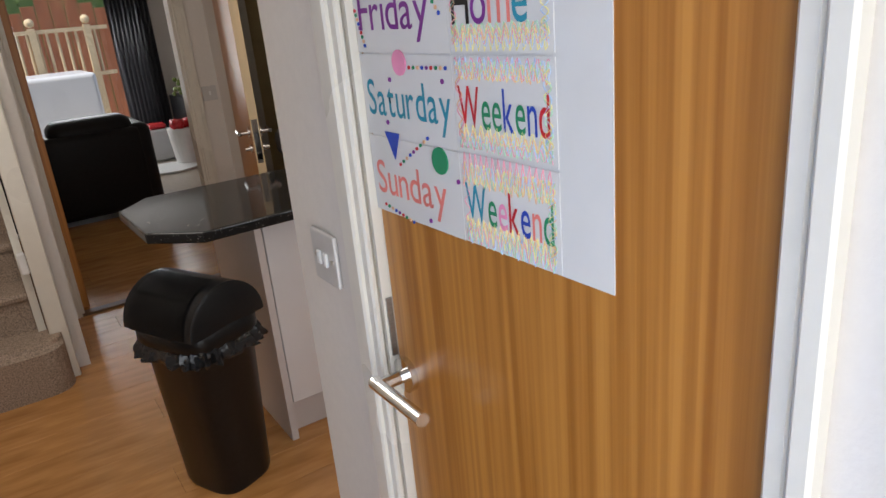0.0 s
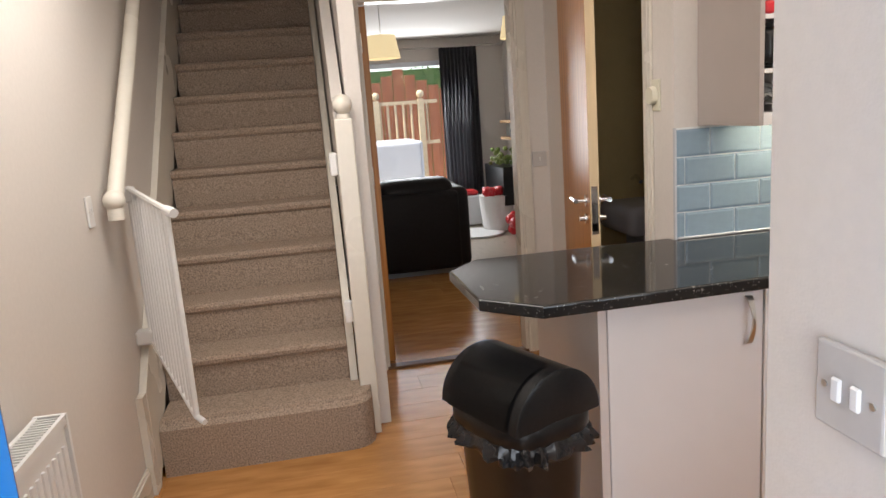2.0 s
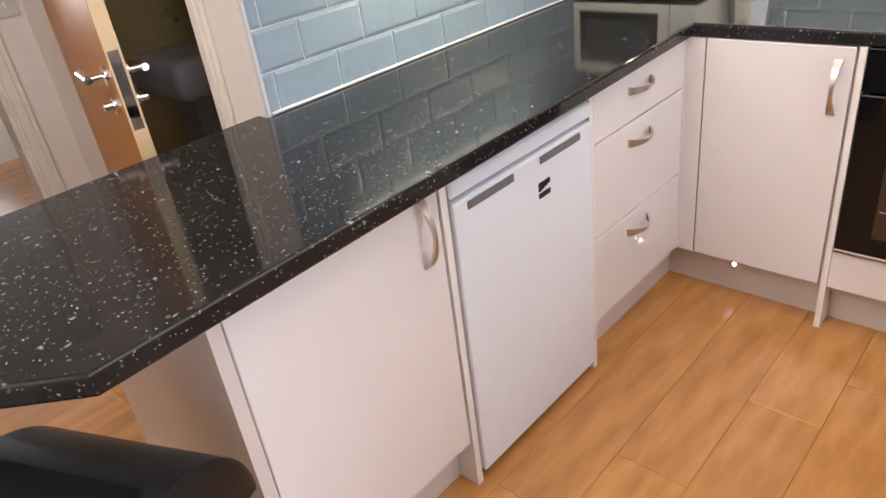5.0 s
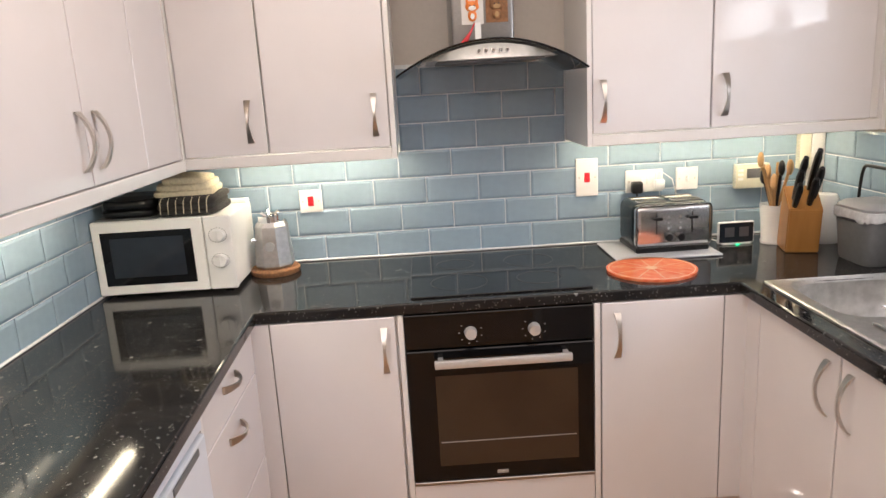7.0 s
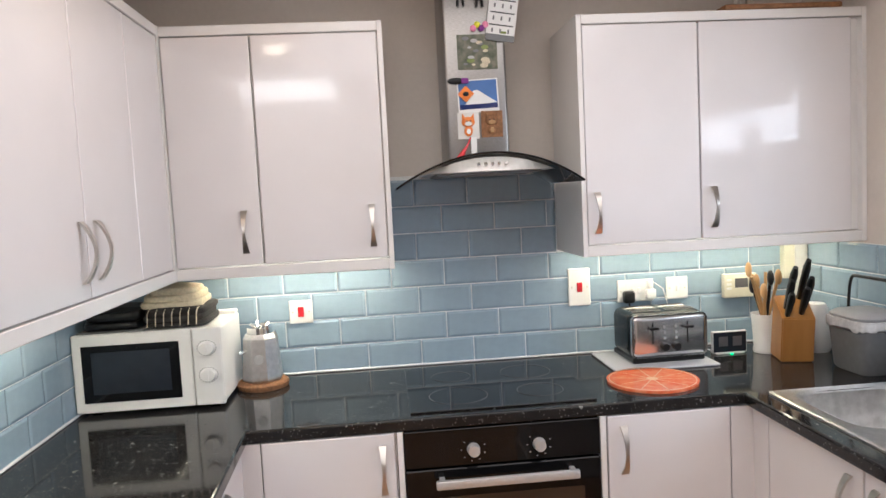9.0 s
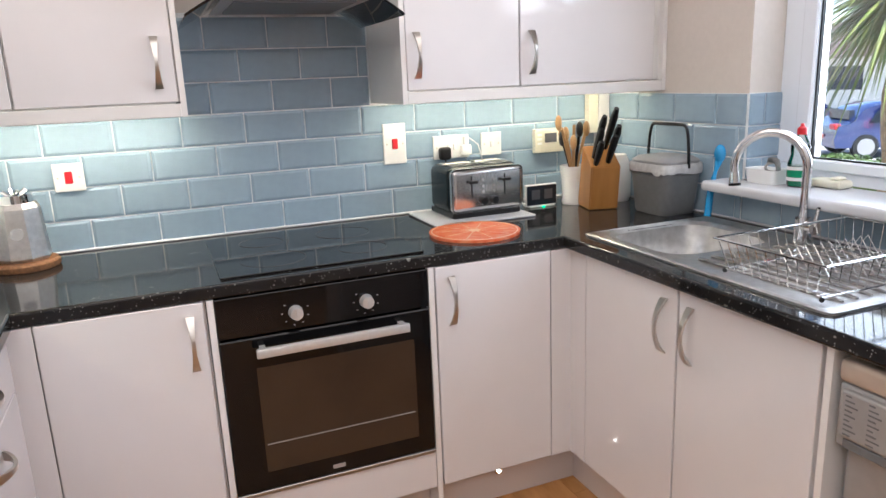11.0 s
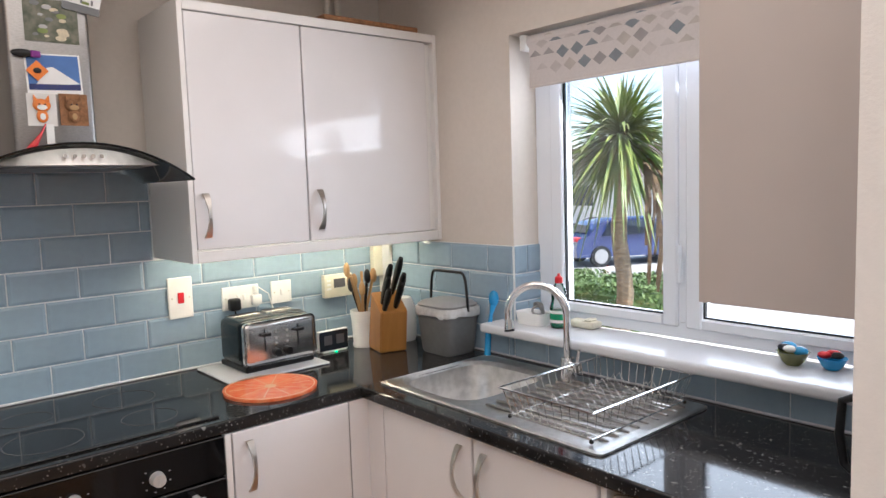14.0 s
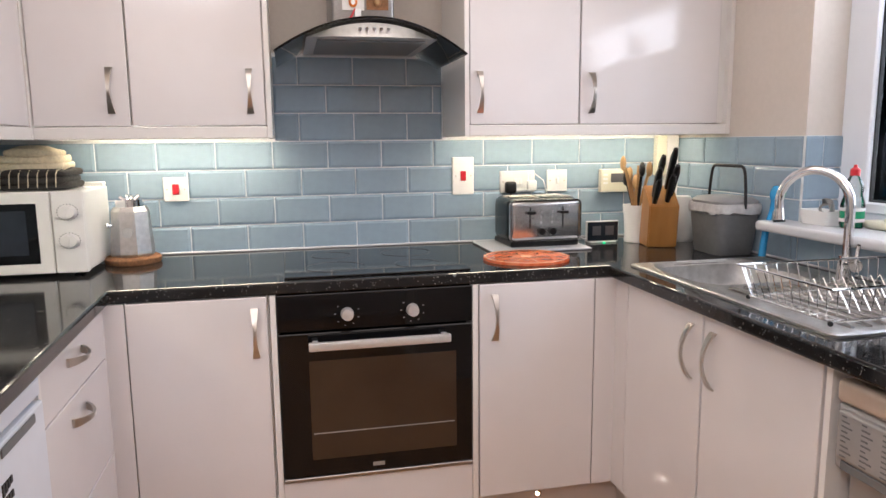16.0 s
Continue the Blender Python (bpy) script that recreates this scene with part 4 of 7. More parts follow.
for a, t in ((1.134, 0.020), (1.155, 0.012)):
    RH.box(bm, a, a + 0.018, 0.001, t, 0, 2.06, bevel=0.003)
RH.box(bm, 1.135, 1.82, 0.001, 0.018, 2.061, 2.10, bevel=0.003)
part("door_trim", bm, "gloss", d2)
bm = bmesh.new()
lever(bm, (0.575, 1.728, 1.028), (-1, 0, 0), (0, -1, 0), 0.115)
part("door_handle", bm, "chrome", d2, "chrome lever handle on a round rose", smooth=True)
part("strike_plate", B(0.566, 0.5745, 1.7525, 1.7555, 1.05, 1.14), "steel", d2)

# living room doorway
RL = Run((0, 5.235), (1, 0), (0, -1))
bm = bmesh.new()
architrave(bm, RL, 0.368, 1.218, 2.055, n0=0.001)
d3 = tagged(new("door_3"), "open doorway to the living room with white moulded trim", "door", kind="structure")
part("door_trim", bm, "gloss", d3)
bm = bmesh.new()
for a in ((0.354, 0.383), (1.203, 1.232)):
    box(bm, a[0], a[1], 5.237, 5.333, 0.015, 2.064)
box(bm, 0.384, 1.202, 5.237, 5.333, 2.035, 2.064)
part("door_frame", bm, "gloss", d3)
lf = part("door_leaf", B(0.386, 0.426, 5.34, 6.10, 0.012, 2.03, bevel=0.002), "door", d3, "oak veneer leaf standing open into the living room")
for z in (0.36, 1.07, 1.78):
    part("hinge", B(0.3835, 0.387, 5.245, 5.325, z, z + 0.10), "chrome", d3)

# bathroom door, ajar into the hall
RB = Run((1.395, 0), (0, 1), (-1, 0))
d4 = tagged(new("door_4"), "oak veneer bathroom door standing ajar", "door", kind="structure")
bm = bmesh.new()
architrave(bm, RB, 4.025, 4.83, 2.05)
part("door_trim", bm, "gloss", d4)
bm = bmesh.new()
for a in ((4.012, 4.04), (4.81, 4.839)):
    box(bm, 1.397, 1.498, a[0], a[1], 0, 2.058)
box(bm, 1.397, 1.498, 4.041, 4.809, 2.03, 2.058)
part("door_frame", bm, "gloss", d4)
piv = new("door_leaf_pivot")
piv.parent = d4
piv.location = (1.372, 4.83, 0)
piv.rotation_euler = (0, 0, radians(-90 - 12))
ORG[piv] = (Vector((0, 0, 0)), True)
part("door_leaf", B(0, 0.765, -0.040, 0, 0.01, 2.02, bevel=0.002), ["door"], piv, "oak veneer slab leaf")
part("leaf_edge", B(0.7655, 0.7685, -0.039, -0.001, 0.012, 2.018), "dooredge", piv, "pale timber edge of the leaf")
bm = bmesh.new()
lever(bm, (0.71, 0.0, 1.035), (0, 1, 0), (-1, 0, 0), 0.10)
lever(bm, (0.71, -0.04, 1.035), (0, -1, 0), (-1, 0, 0), 0.10)
cyl(bm, (0.71, -0.075, 0.96), (0.71, 0.035, 0.96), 0.012)
cyl(bm, (0.71, -0.052, 0.96), (0.71, 0.012, 0.96), 0.022)
part("door_handle", bm, "chrome", piv, "chrome lever handle and turn", smooth=True)
bm = bmesh.new()
box(bm, 0.769, 0.7705, -0.034, -0.008, 0.90, 1.10)
part("lock_plate", bm, "chrome", piv)
for z in (0.25, 1.0, 1.72):
    part("hinge", B(-0.012, 0.012, -0.003, 0.008, z, z + 0.09), "brass", piv)


# ---- stairs ----
R_, G_, Y0_, RISE0 = 0.1985, 0.190, 4.33, 0.045
XR, XL = 0.135, HX + 0.035
st = thing("staircase", (-0.3, 4.5, 0), "steep straight staircase covered in beige flecked carpet", "staircase")
for k in range(13):
    y = Y0_ + k * G_
    xr = 0.225 if k == 0 else XR
    bm = bmesh.new()
    zl, zt = (k * R_ + RISE0 if k else 0.0), (k + 1) * R_ + RISE0
    lean = 0.03 if k else -0.03
    prof = [(y + lean, zl), (y + min(lean, 0.02), zt - 0.05), (y + min(lean, 0.003), zt - 0.035), (y, zt - 0.018), (y + 0.006, zt - 0.004), (y + 0.02, zt), (y + G_ + 0.04, zt), (y + G_ + 0.04, zl)]
    a = [bm.verts.new((XL, p[0], p[1])) for p in prof]
    b = [bm.verts.new((xr, p[0] + (0.10 if k == 0 and p[0] < y + 0.1 else 0), p[1])) for p in prof]
    if k == 0:
        chain = [a] + [[bm.verts.new((xr - 0.11 + 0.11 * math.sin(q), p[0] + (0.10 * (1 - math.cos(q)) if p[0] < y + 0.1 else 0), p[1])) for p in prof] for q in (0.0, 0.3, 0.6, 0.9, 1.2)] + [b]
    else:
        chain = [a, b]
    n = len(prof)
    for q, w in zip(chain, chain[1:]):
        for i in range(n):
            bm.faces.new((q[i], q[(i + 1) % n], w[(i + 1) % n], w[i]))
    bm.faces.new(chain[0][::-1])
    bm.faces.new(chain[-1])
    bmesh.ops.recalc_face_normals(bm, faces=bm.faces)
    part("step", bm, "carpet", st)
tan = R_ / G_
# strings
def sloped(bm, x0, x1, y0, y1, z0, h):
    v = [bm.verts.new(c) for c in ((x0, y0, z0), (x0, y1, z0 + (y1 - y0) * tan), (x0, y1, z0 + (y1 - y0) * tan + h), (x0, y0, z0 + h), (x1, y0, z0), (x1, y1, z0 + (y1 - y0) * tan), (x1, y1, z0 + (y1 - y0) * tan + h), (x1, y0, z0 + h))]
    for f in ((0, 1, 2, 3), (7, 6, 5, 4), (0, 4, 5, 1), (1, 5, 6, 2), (2, 6, 7, 3), (3, 7, 4, 0)):
        bm.faces.new([v[i] for i in f])
    bmesh.ops.recalc_face_normals(bm, faces=bm.faces)


bm = bmesh.new()
sloped(bm, HX + 0.002, HX + 0.032, 4.22, 7.0, 0.0, 0.42)
box(bm, HX + 0.002, HX + 0.030, 4.16, 4.22, 0, 0.42)
part("wall_string", bm, "gloss", st, "white painted stair string")
bm = bmesh.new()
sloped(bm, XR + 0.002, XR + 0.036, 4.51, 7.0, 0.20, 0.36)
part("outer_string", bm, "gloss", st, "white painted stair string")
bm = bmesh.new()
box(bm, 0.176, 0.256, 4.43, 4.51, 0, 1.445, bevel=0.006, segs=2)
np_ = part("newel_post", bm, "gloss", st, "white painted square newel post")
bm = bmesh.new()
cyl(bm, (0.219, 4.47, 1.445), (0.219, 4.47, 1.465), 0.030)
ball(bm, (0.219, 4.47, 1.505), 0.044)
part("ball_cap", bm, "gloss", np_, "round ball cap", smooth=True)
bm = bmesh.new()
sloped(bm, 0.186, 0.246, 4.51, 7.0, 1.13, 0.045)
part("handrail", bm, "gloss", st, "white moulded handrail")
bm = bmesh.new()
sloped(bm, 0.180, 0.230, 4.52, 7.0, 0.57, 0.9)
part("balustrade_panel", bm, "hallwall", st)
hr = thing("wall_handrail", (HX + 0.06, 4.5, 1.3), "white moulded handrail fixed along the stair wall", "handrail")
bm = bmesh.new()
tube(bm, [(HX + 0.06, 4.11, 1.14), (HX + 0.06, 4.11, 1.19), (HX + 0.06, 4.14, 1.23), (HX + 0.06, 7.0, 1.23 + 2.86 * tan)], 0.030, 12)
ball(bm, (HX + 0.06, 4.11, 1.21), 0.040)
part("rail", bm, "gloss", hr, smooth=True)

# stair gate folded against the wall
gate = thing("stair_gate", (HX + 0.05, 4.2, 0.62), "white metal folding stair gate swung against the wall", "gate")
ga, gb = Vector((-0.655, 4.33, 0)), Vector((-0.400, 3.73, 0))
mid = ga.lerp(gb, 0.5) + Vector((0.02, 0.02, 0))
for k in range(13):
    s = k / 12
    p = ga.lerp(gb, s)
    zt, zb = 1.235 - 0.035 * s, 0.60 - 0.11 * s
    bm = C((p.x, p.y, zb), (p.x, p.y, zt), 0.0075 if k not in (0, 12) else 0.010, n=10)
    part("bar", bm, "white", gate, smooth=True)
for z0, z1 in ((1.235, 1.20), (0.60, 0.49)):
    bm = bmesh.new()
    tube(bm, [(ga.x, ga.y, z0), (gb.x, gb.y, z1)], 0.011, 8)
    part("rail", bm, "white", gate, smooth=True)
    bm = bmesh.new()
    cyl(bm, (gb.x, gb.y, z1), (gb.x + 0.03, gb.y - 0.035, z1 - 0.01), 0.016 if z0 > 1 else 0.010)
    part("latch", bm, "white", gate, "round white latch", smooth=True)
for z in (1.21, 0.62):
    part("bracket", B(HX + 0.001, HX + 0.078, 4.305, 4.365, z - 0.03, z + 0.03, bevel=0.006), "white", gate, "white wall bracket")
for z in (1.255, 0.595):
    t = thing("gate_catch", (0.18, 4.66, z), "white plastic gate catch on the newel post", "catch", "gate catches")
    part("catch", B(0.142, 0.175, 4.43, 4.47, z - 0.05, z + 0.05, bevel=0.008, segs=2), "white", t)

# radiator
rd = thing("radiator", (HX + 0.06, 2.9, 0.12), "white panel radiator with a grille top on the hall wall", "radiator")
part("panel", B(HX + 0.085, HX + 0.100, 2.30, 3.21, 0.15, 0.735, bevel=0.004), "white", rd)
for k in range(26):
    bm = bmesh.new()
    y = 2.325 + k * 0.034
    tube(bm, [(HX + 0.100, y, 0.20), (HX + 0.100, y, 0.685)], 0.007, 8)
    part("flute", bm, "white", rd, smooth=True)
bm = bmesh.new()
box(bm, HX + 0.030, HX + 0.040, 2.29, 3.22, 0.730, 0.755)
box(bm, HX + 0.096, HX + 0.106, 2.29, 3.22, 0.730, 0.755)
for k in range(60):
    y = 2.30 + k * 0.0155
    box(bm, HX + 0.040, HX + 0.096, y, y + 0.006, 0.741, 0.753)
part("grille", bm, "white", rd, "slatted white grille")
part("end_cap", B(HX + 0.028, HX + 0.108, 3.212, 3.224, 0.13, 0.756), "white", rd)
# switches and boxes
def wall_plate(name, run, u, z, w, h, label, cat, red=False, rockers=0, material="white"):
    t = thing(name, tuple(run.p(u, 0, z)), label, cat)
    part("plate", run.B(u - w / 2, u + w / 2, 0.001, 0.009, z - h / 2, z + h / 2, bevel=0.003, segs=2), material, t)
    if red:
        part("rocker", run.B(u - 0.011, u + 0.011, 0.009, 0.014, z - 0.019, z + 0.019, bevel=0.002), "red", t, "red rocker")
    for k in range(rockers):
        c = u + (k - (rockers - 1) / 2) * 0.024
        part("rocker", run.B(c - 0.006, c + 0.006, 0.009, 0.014, z - 0.012, z + 0.012, bevel=0.002), "white", t, "small white rocker")
    for s in (-1, 1):
        c = run.p(u + s * (w / 2 - 0.013), 0.009, z)
        part("screw", C(c, c + run.n * 0.0015, 0.0035, n=10), "nickel", t)
    return t


wall_plate("light_switch", RH, 1.920, 1.163, 0.086, 0.086, "two-gang satin metal light switch with white rockers by the cupboard door", "switch", rockers=2, material="plateplastic")
RP = Run((0, 2.05), (1, 0), (0, 1))
wall_plate("light_switch", RP, 0.815, 1.155, 0.086, 0.086, "satin metal light switch on the wall end facing the kitchen", "switch", rockers=1, material="plateplastic")
RHL = Run((HX, 0), (0, 1), (1, 0))
wall_plate("light_switch", RHL, 4.00, 1.188, 0.060, 0.11, "white light switch on the hall wall", "switch", rockers=1)
wall_plate("thermostat", RB, 3.94, 1.446, 0.085, 0.12, "cream room thermostat with a round dial on the wall end", "thermostat", material="whitewarm")
part("dial", C((1.385, 3.94, 1.446), (1.365, 3.94, 1.446), 0.035, 0.032, n=28), "whitewarm", bpy.data.objects["thermostat"], smooth=True)
wall_plate("light_switch", RL, 1.335, 1.14, 0.085, 0.085, "silver light switch beside the living room doorway", "switch", rockers=1, material="plateplastic")
bm = bmesh.new()
box(bm, HX + 0.001, HX + 0.016, 1.13, 4.16, 0, 0.11, bevel=0.003)
box(bm, HX + 0.001, HX + 0.010, 1.13, 4.16, 0.11, 0.125, bevel=0.003)
box(bm, 1.284, 1.394, 5.220, 5.234, 0, 0.12)
box(bm, 1.380, 1.394, 4.90, 5.219, 0, 0.12)
box(bm, 0.547, 0.559, 1.83, 2.06, 0, 0.12)
box(bm, 0.547, 0.90, 2.051, 2.063, 0, 0.12)
structure("baseboard", bm, "gloss", "white painted skirting board")

# ---- swing bin ----
def swing_bin():
    c = (0.585, 3.20)
    t = thing("swing_bin", (c[0], c[1], 0), "tall black swing-top bin with a bin bag over its rim", "bin", rz=-66)
    def rr(w, d, z, n=40, p=3.4):
        return [(w * math.copysign(abs(math.cos(a)) ** (2 / p), math.cos(a)), d * math.copysign(abs(math.sin(a)) ** (2 / p), math.sin(a)), z) for a in [2 * math.pi * k / n for k in range(n)]]
    def loft(rings):
        bm = bmesh.new()
        vs = [[bm.verts.new(p) for p in r] for r in rings]
        n = len(vs[0])
        for a, b in zip(vs, vs[1:]):
            for k in range(n):
                bm.faces.new((a[k], a[(k + 1) % n], b[(k + 1) % n], b[k]))
        bm.faces.new(vs[0][::-1])
        bm.faces.new(vs[-1])
        bmesh.ops.recalc_face_normals(bm, faces=bm.faces)
        return bm
    part("body", loft([rr(0.125, 0.105, 0), rr(0.13, 0.11, 0.02), rr(0.155, 0.135, 0.58), rr(0.165, 0.143, 0.60)]), "black", t, smooth=True)
    rings = []
    rnd = random.Random(5)
    for z, g in ((0.542, 0.085), (0.553, 0.08), (0.568, 0.07), (0.585, 0.05), (0.606, 0.008)):
        base = rr(0.160, 0.138, z, 72)
        ring = []
        for i, p in enumerate(base):
            f = 1 + g * 2.2 * (0.5 + 0.5 * math.sin(i * 1.9 + z * 40)) + rnd.uniform(0, g)
            zz = p[2] + (0.016 * math.sin(i * 0.35) + rnd.uniform(-0.005, 0.005) if z < 0.54 else 0)
            ring.append((p[0] * f, p[1] * f, zz))
        rings.append(ring)
    part("bin_bag", loft(rings), "bag", t, "crumpled black bin bag turned over the rim", smooth=True)
    part("lid_rim", loft([rr(0.168, 0.146, 0.59), rr(0.172, 0.150, 0.60), rr(0.172, 0.150, 0.64), rr(0.166, 0.146, 0.65)]), "black", t, smooth=True)
    # barrel lid, axis along x
    bm = bmesh.new()
    secs = []
    for x in (-0.165, -0.160, -0.09, 0.0, 0.09, 0.160, 0.165):
        f = 0.94 if abs(x) > 0.162 else 1
        secs.append([bm.verts.new((x, f * 0.143 * math.cos(a), 0.645 + f * 0.15 * math.sin(a))) for a in [math.pi * k / 20 for k in range(21)]])
    for a, b in zip(secs, secs[1:]):
        for k in range(20):
            bm.faces.new((a[k], a[k + 1], b[k + 1], b[k]))
    bm.faces.new(secs[0])
    bm.faces.new(secs[-1][::-1])
    bmesh.ops.recalc_face_normals(bm, faces=bm.faces)
    part("lid", bm, "black", t, "domed swing lid", smooth=True)
    bm = bmesh.new()
    secs = []
    for x in (-0.125, 0.125):
        secs.append([bm.verts.new((x, 0.149 * math.cos(a), 0.647 + 0.156 * math.sin(a))) for a in [math.pi * (1.06 + 0.0) - math.pi * (0.06 + 0.5 * k / 12) for k in range(13)]])
    for a, b in zip(secs, secs[1:]):
        for k in range(12):
            bm.faces.new((a[k], a[k + 1], b[k + 1], b[k]))
    bmesh.ops.solidify(bm, geom=bm.faces[:], thickness=0.006)
    bmesh.ops.recalc_face_normals(bm, faces=bm.faces)
    part("flap", bm, "black", t, "curved swing flap", smooth=True)
    return t


swing_bin().scale = (1.05, 1.05, 0.955)


# ---- sink ----
def ring_pts(cx, cy, hx, hy, z, n=48, p=5.0):
    return [(cx + hx * math.copysign(abs(math.cos(a)) ** (2 / p), math.cos(a)), cy + hy * math.copysign(abs(math.sin(a)) ** (2 / p), math.sin(a)), z) for a in [2 * math.pi * (k + 0.5) / n for k in range(n)]]


def loft(rings, cap0=True, cap1=True):
    bm = bmesh.new()
    vs = [[bm.verts.new(p) for p in r] for r in rings]
    n = len(vs[0])
    for a, b in zip(vs, vs[1:]):
        for k in range(n):
            bm.faces.new((a[k], a[(k + 1) % n], b[(k + 1) % n], b[k]))
    if cap0:
        bm.faces.new(vs[0][::-1])
    if cap1:
        bm.faces.new(vs[-1])
    bmesh.ops.recalc_face_normals(bm, faces=bm.faces)
    return bm


cut_me = bpy.data.meshes.new("cut")
bm = B(2.09, 2.435, 1.19, 1.58, 0.7, 1.0)
bm.to_mesh(cut_me)
bm.free()
cutter = new("cut", cut_me)
wts = next(o for o in worktop.children if o.name.startswith("worktop_surface"))
cutter.matrix_world = Matrix.Translation(-worktop.location)
cutter.parent = None
md = wts.modifiers.new("cut", "BOOLEAN")
cutter.location = (0, 0, 0)
md.object, md.solver = cutter, "EXACT"
bpy.context.view_layer.update()
old = wts.data
wts.data = bpy.data.meshes.new_from_object(wts.evaluated_get(bpy.context.evaluated_depsgraph_get()))
wts.modifiers.clear()
for p in wts.data.polygons:
    p.use_smooth = False
bpy.data.objects.remove(cutter)

for o in sink_cabinet.children:
    if o.name.startswith("body"):
        for v in o.data.vertices:
            if v.co.z + sink_cabinet.location.z > 0.7:
                v.co.z = 0.72 - sink_cabinet.location.z
sink = thing("sink", (2.01, 1.38, 0.905), "stainless steel sink with one bowl and a ribbed drainer", "sink")
rings = [ring_pts(2.015, 1.380, 0.442, 0.250, 0.9055, p=34), ring_pts(2.015, 1.380, 0.442, 0.250, 0.911, p=34), ring_pts(2.015, 1.380, 0.433, 0.241, 0.9135, p=34), ring_pts(2.262, 1.385, 0.182, 0.200, 0.910, p=4.5),
         ring_pts(2.262, 1.385, 0.168, 0.180, 0.900, p=4.5), ring_pts(2.262, 1.385, 0.150, 0.165, 0.78, p=4), ring_pts(2.262, 1.385, 0.130, 0.145, 0.757, p=3.4), ring_pts(2.262, 1.385, 0.03, 0.03, 0.752, p=2)]
part("deck", loft(rings[:4], False, False), "sinksteel", sink, "brushed steel deck")
part("basin", loft(rings[3:], False, True), "bowlsteel", sink, "brushed steel bowl", smooth=True)
part("waste", C((2.262, 1.385, 0.7525), (2.262, 1.385, 0.757), 0.036, n=28), "chrome", sink, smooth=True)
for k in range(9):
    y = 1.20 + k * 0.044
    bm = bmesh.new()
    tube(bm, [(1.61, y, 0.9135), (1.63, y, 0.9155), (2.00, y, 0.9155), (2.03, y, 0.9135)], 0.0045, 8)
    part("rib", bm, "steel", sink, smooth=True)
tap = thing("tap", (1.955, 1.215, 0.911), "chrome swan-neck mixer tap with a spray end", "tap")
bm = bmesh.new()
cyl(bm, (1.955, 1.215, 0.912), (1.955, 1.215, 0.99), 0.024, 0.021, n=24)
part("body", bm, "chrome", tap, smooth=True)
bm = bmesh.new()
d = Vector((0.80, 0.42, 0)).normalized()
pts = [Vector((1.955, 1.215, 0.99)), Vector((1.955, 1.215, 1.10))]
for k in range(13):
    a = math.pi - math.pi * 1.06 * k / 12
    pts.append(Vector((1.955, 1.215, 1.125)) + d * (0.096 + 0.096 * math.cos(a)) + Vector((0, 0, 0.096 * math.sin(a))))
tube(bm, pts, 0.0125, 14)
part("spout", bm, "chrome", tap, smooth=True)
e = pts[-1]
bm = bmesh.new()
cyl(bm, e, e + Vector((-0.002, 0, -0.032)), 0.013, 0.016, n=18)
part("spray_head", bm, "chrome", tap, smooth=True)
part("spray_ring", C(e + Vector((-0.002, 0, -0.033)), e + Vector((-0.003, 0, -0.040)), 0.017, n=18), "black", tap)
bm = bmesh.new()
cyl(bm, (1.955, 1.215, 0.965), (1.897, 1.238, 0.972), 0.015, 0.017, n=18)
cyl(bm, (1.902, 1.236, 0.98), (1.887, 1.243, 1.03), 0.006, 0.005, n=10)
part("lever", bm, "chrome", tap, smooth=True)

tap.location.x += 0.05
# dish rack
rack = thing("dish_rack", (1.75, 1.41, 0.915), "empty chrome wire dish rack on the sink drainer", "dish rack")
X0, X1, Y0r, Y1r = 1.605, 1.915, 1.155, 1.615
bm = bmesh.new()
tube(bm, [(X0, Y0r, 1.0), (X1, Y0r, 1.0), (X1, Y1r, 1.0), (X0, Y1r, 1.0)], 0.0032, 8, True)
part("rim", bm, "chrome", rack, smooth=True)
x0, x1, y0, y1 = X0 + 0.02, X1 - 0.02, Y0r + 0.02, Y1r - 0.02
bm = bmesh.new()
tube(bm, [(x0, y0, 0.925), (x1, y0, 0.925), (x1, y1, 0.925), (x0, y1, 0.925)], 0.0026, 6, True)
part("base_ring", bm, "chrome", rack, smooth=True)
for k in range(15):
    y = y0 + (y1 - y0) * (k + 0.5) / 15
    bm = bmesh.new()
    tube(bm, [(X0, Y0r + (Y1r - Y0r) * (k + 0.5) / 15, 1.0), (x0, y, 0.925), (x1, y, 0.925), (X1, Y0r + (Y1r - Y0r) * (k + 0.5) / 15, 1.0)], 0.0013, 6)
    part("wire", bm, "chrome", rack, smooth=True)
for k in range(11):
    x = x0 + (x1 - x0) * (k + 0.5) / 11
    bm = bmesh.new()
    tube(bm, [(X0 + (X1 - X0) * (k + 0.5) / 11, Y0r, 1.0), (x, y0, 0.927), (x, y0 + 0.03, 0.927)], 0.0013, 6)
    part("wire", bm, "chrome", rack, smooth=True)
    bm = bmesh.new()
    tube(bm, [(X0 + (X1 - X0) * (k + 0.5) / 11, Y1r, 1.0), (x, y1, 0.927), (x, y1 - 0.03, 0.927)], 0.0013, 6)
    part("wire", bm, "chrome", rack, smooth=True)
for row in (0, 1):
    for k in range(12):
        y = y0 + 0.03 + k * 0.027
        xx = x0 + 0.05 + row * 0.11
        bm = bmesh.new()
        tube(bm, [(xx, y, 0.928), (xx + 0.035, y, 0.975), (xx + 0.07, y, 0.928)], 0.0013, 6)
        part("plate_prong", bm, "chrome", rack, smooth=True)
for cx, cy in ((x0, y0), (x1, y0), (x0, y1), (x1, y1)):
    bm = bmesh.new()
    ball(bm, (cx, cy, 0.9215), 0.006, n=10)
    part("foot", bm, "black", rack, smooth=True)

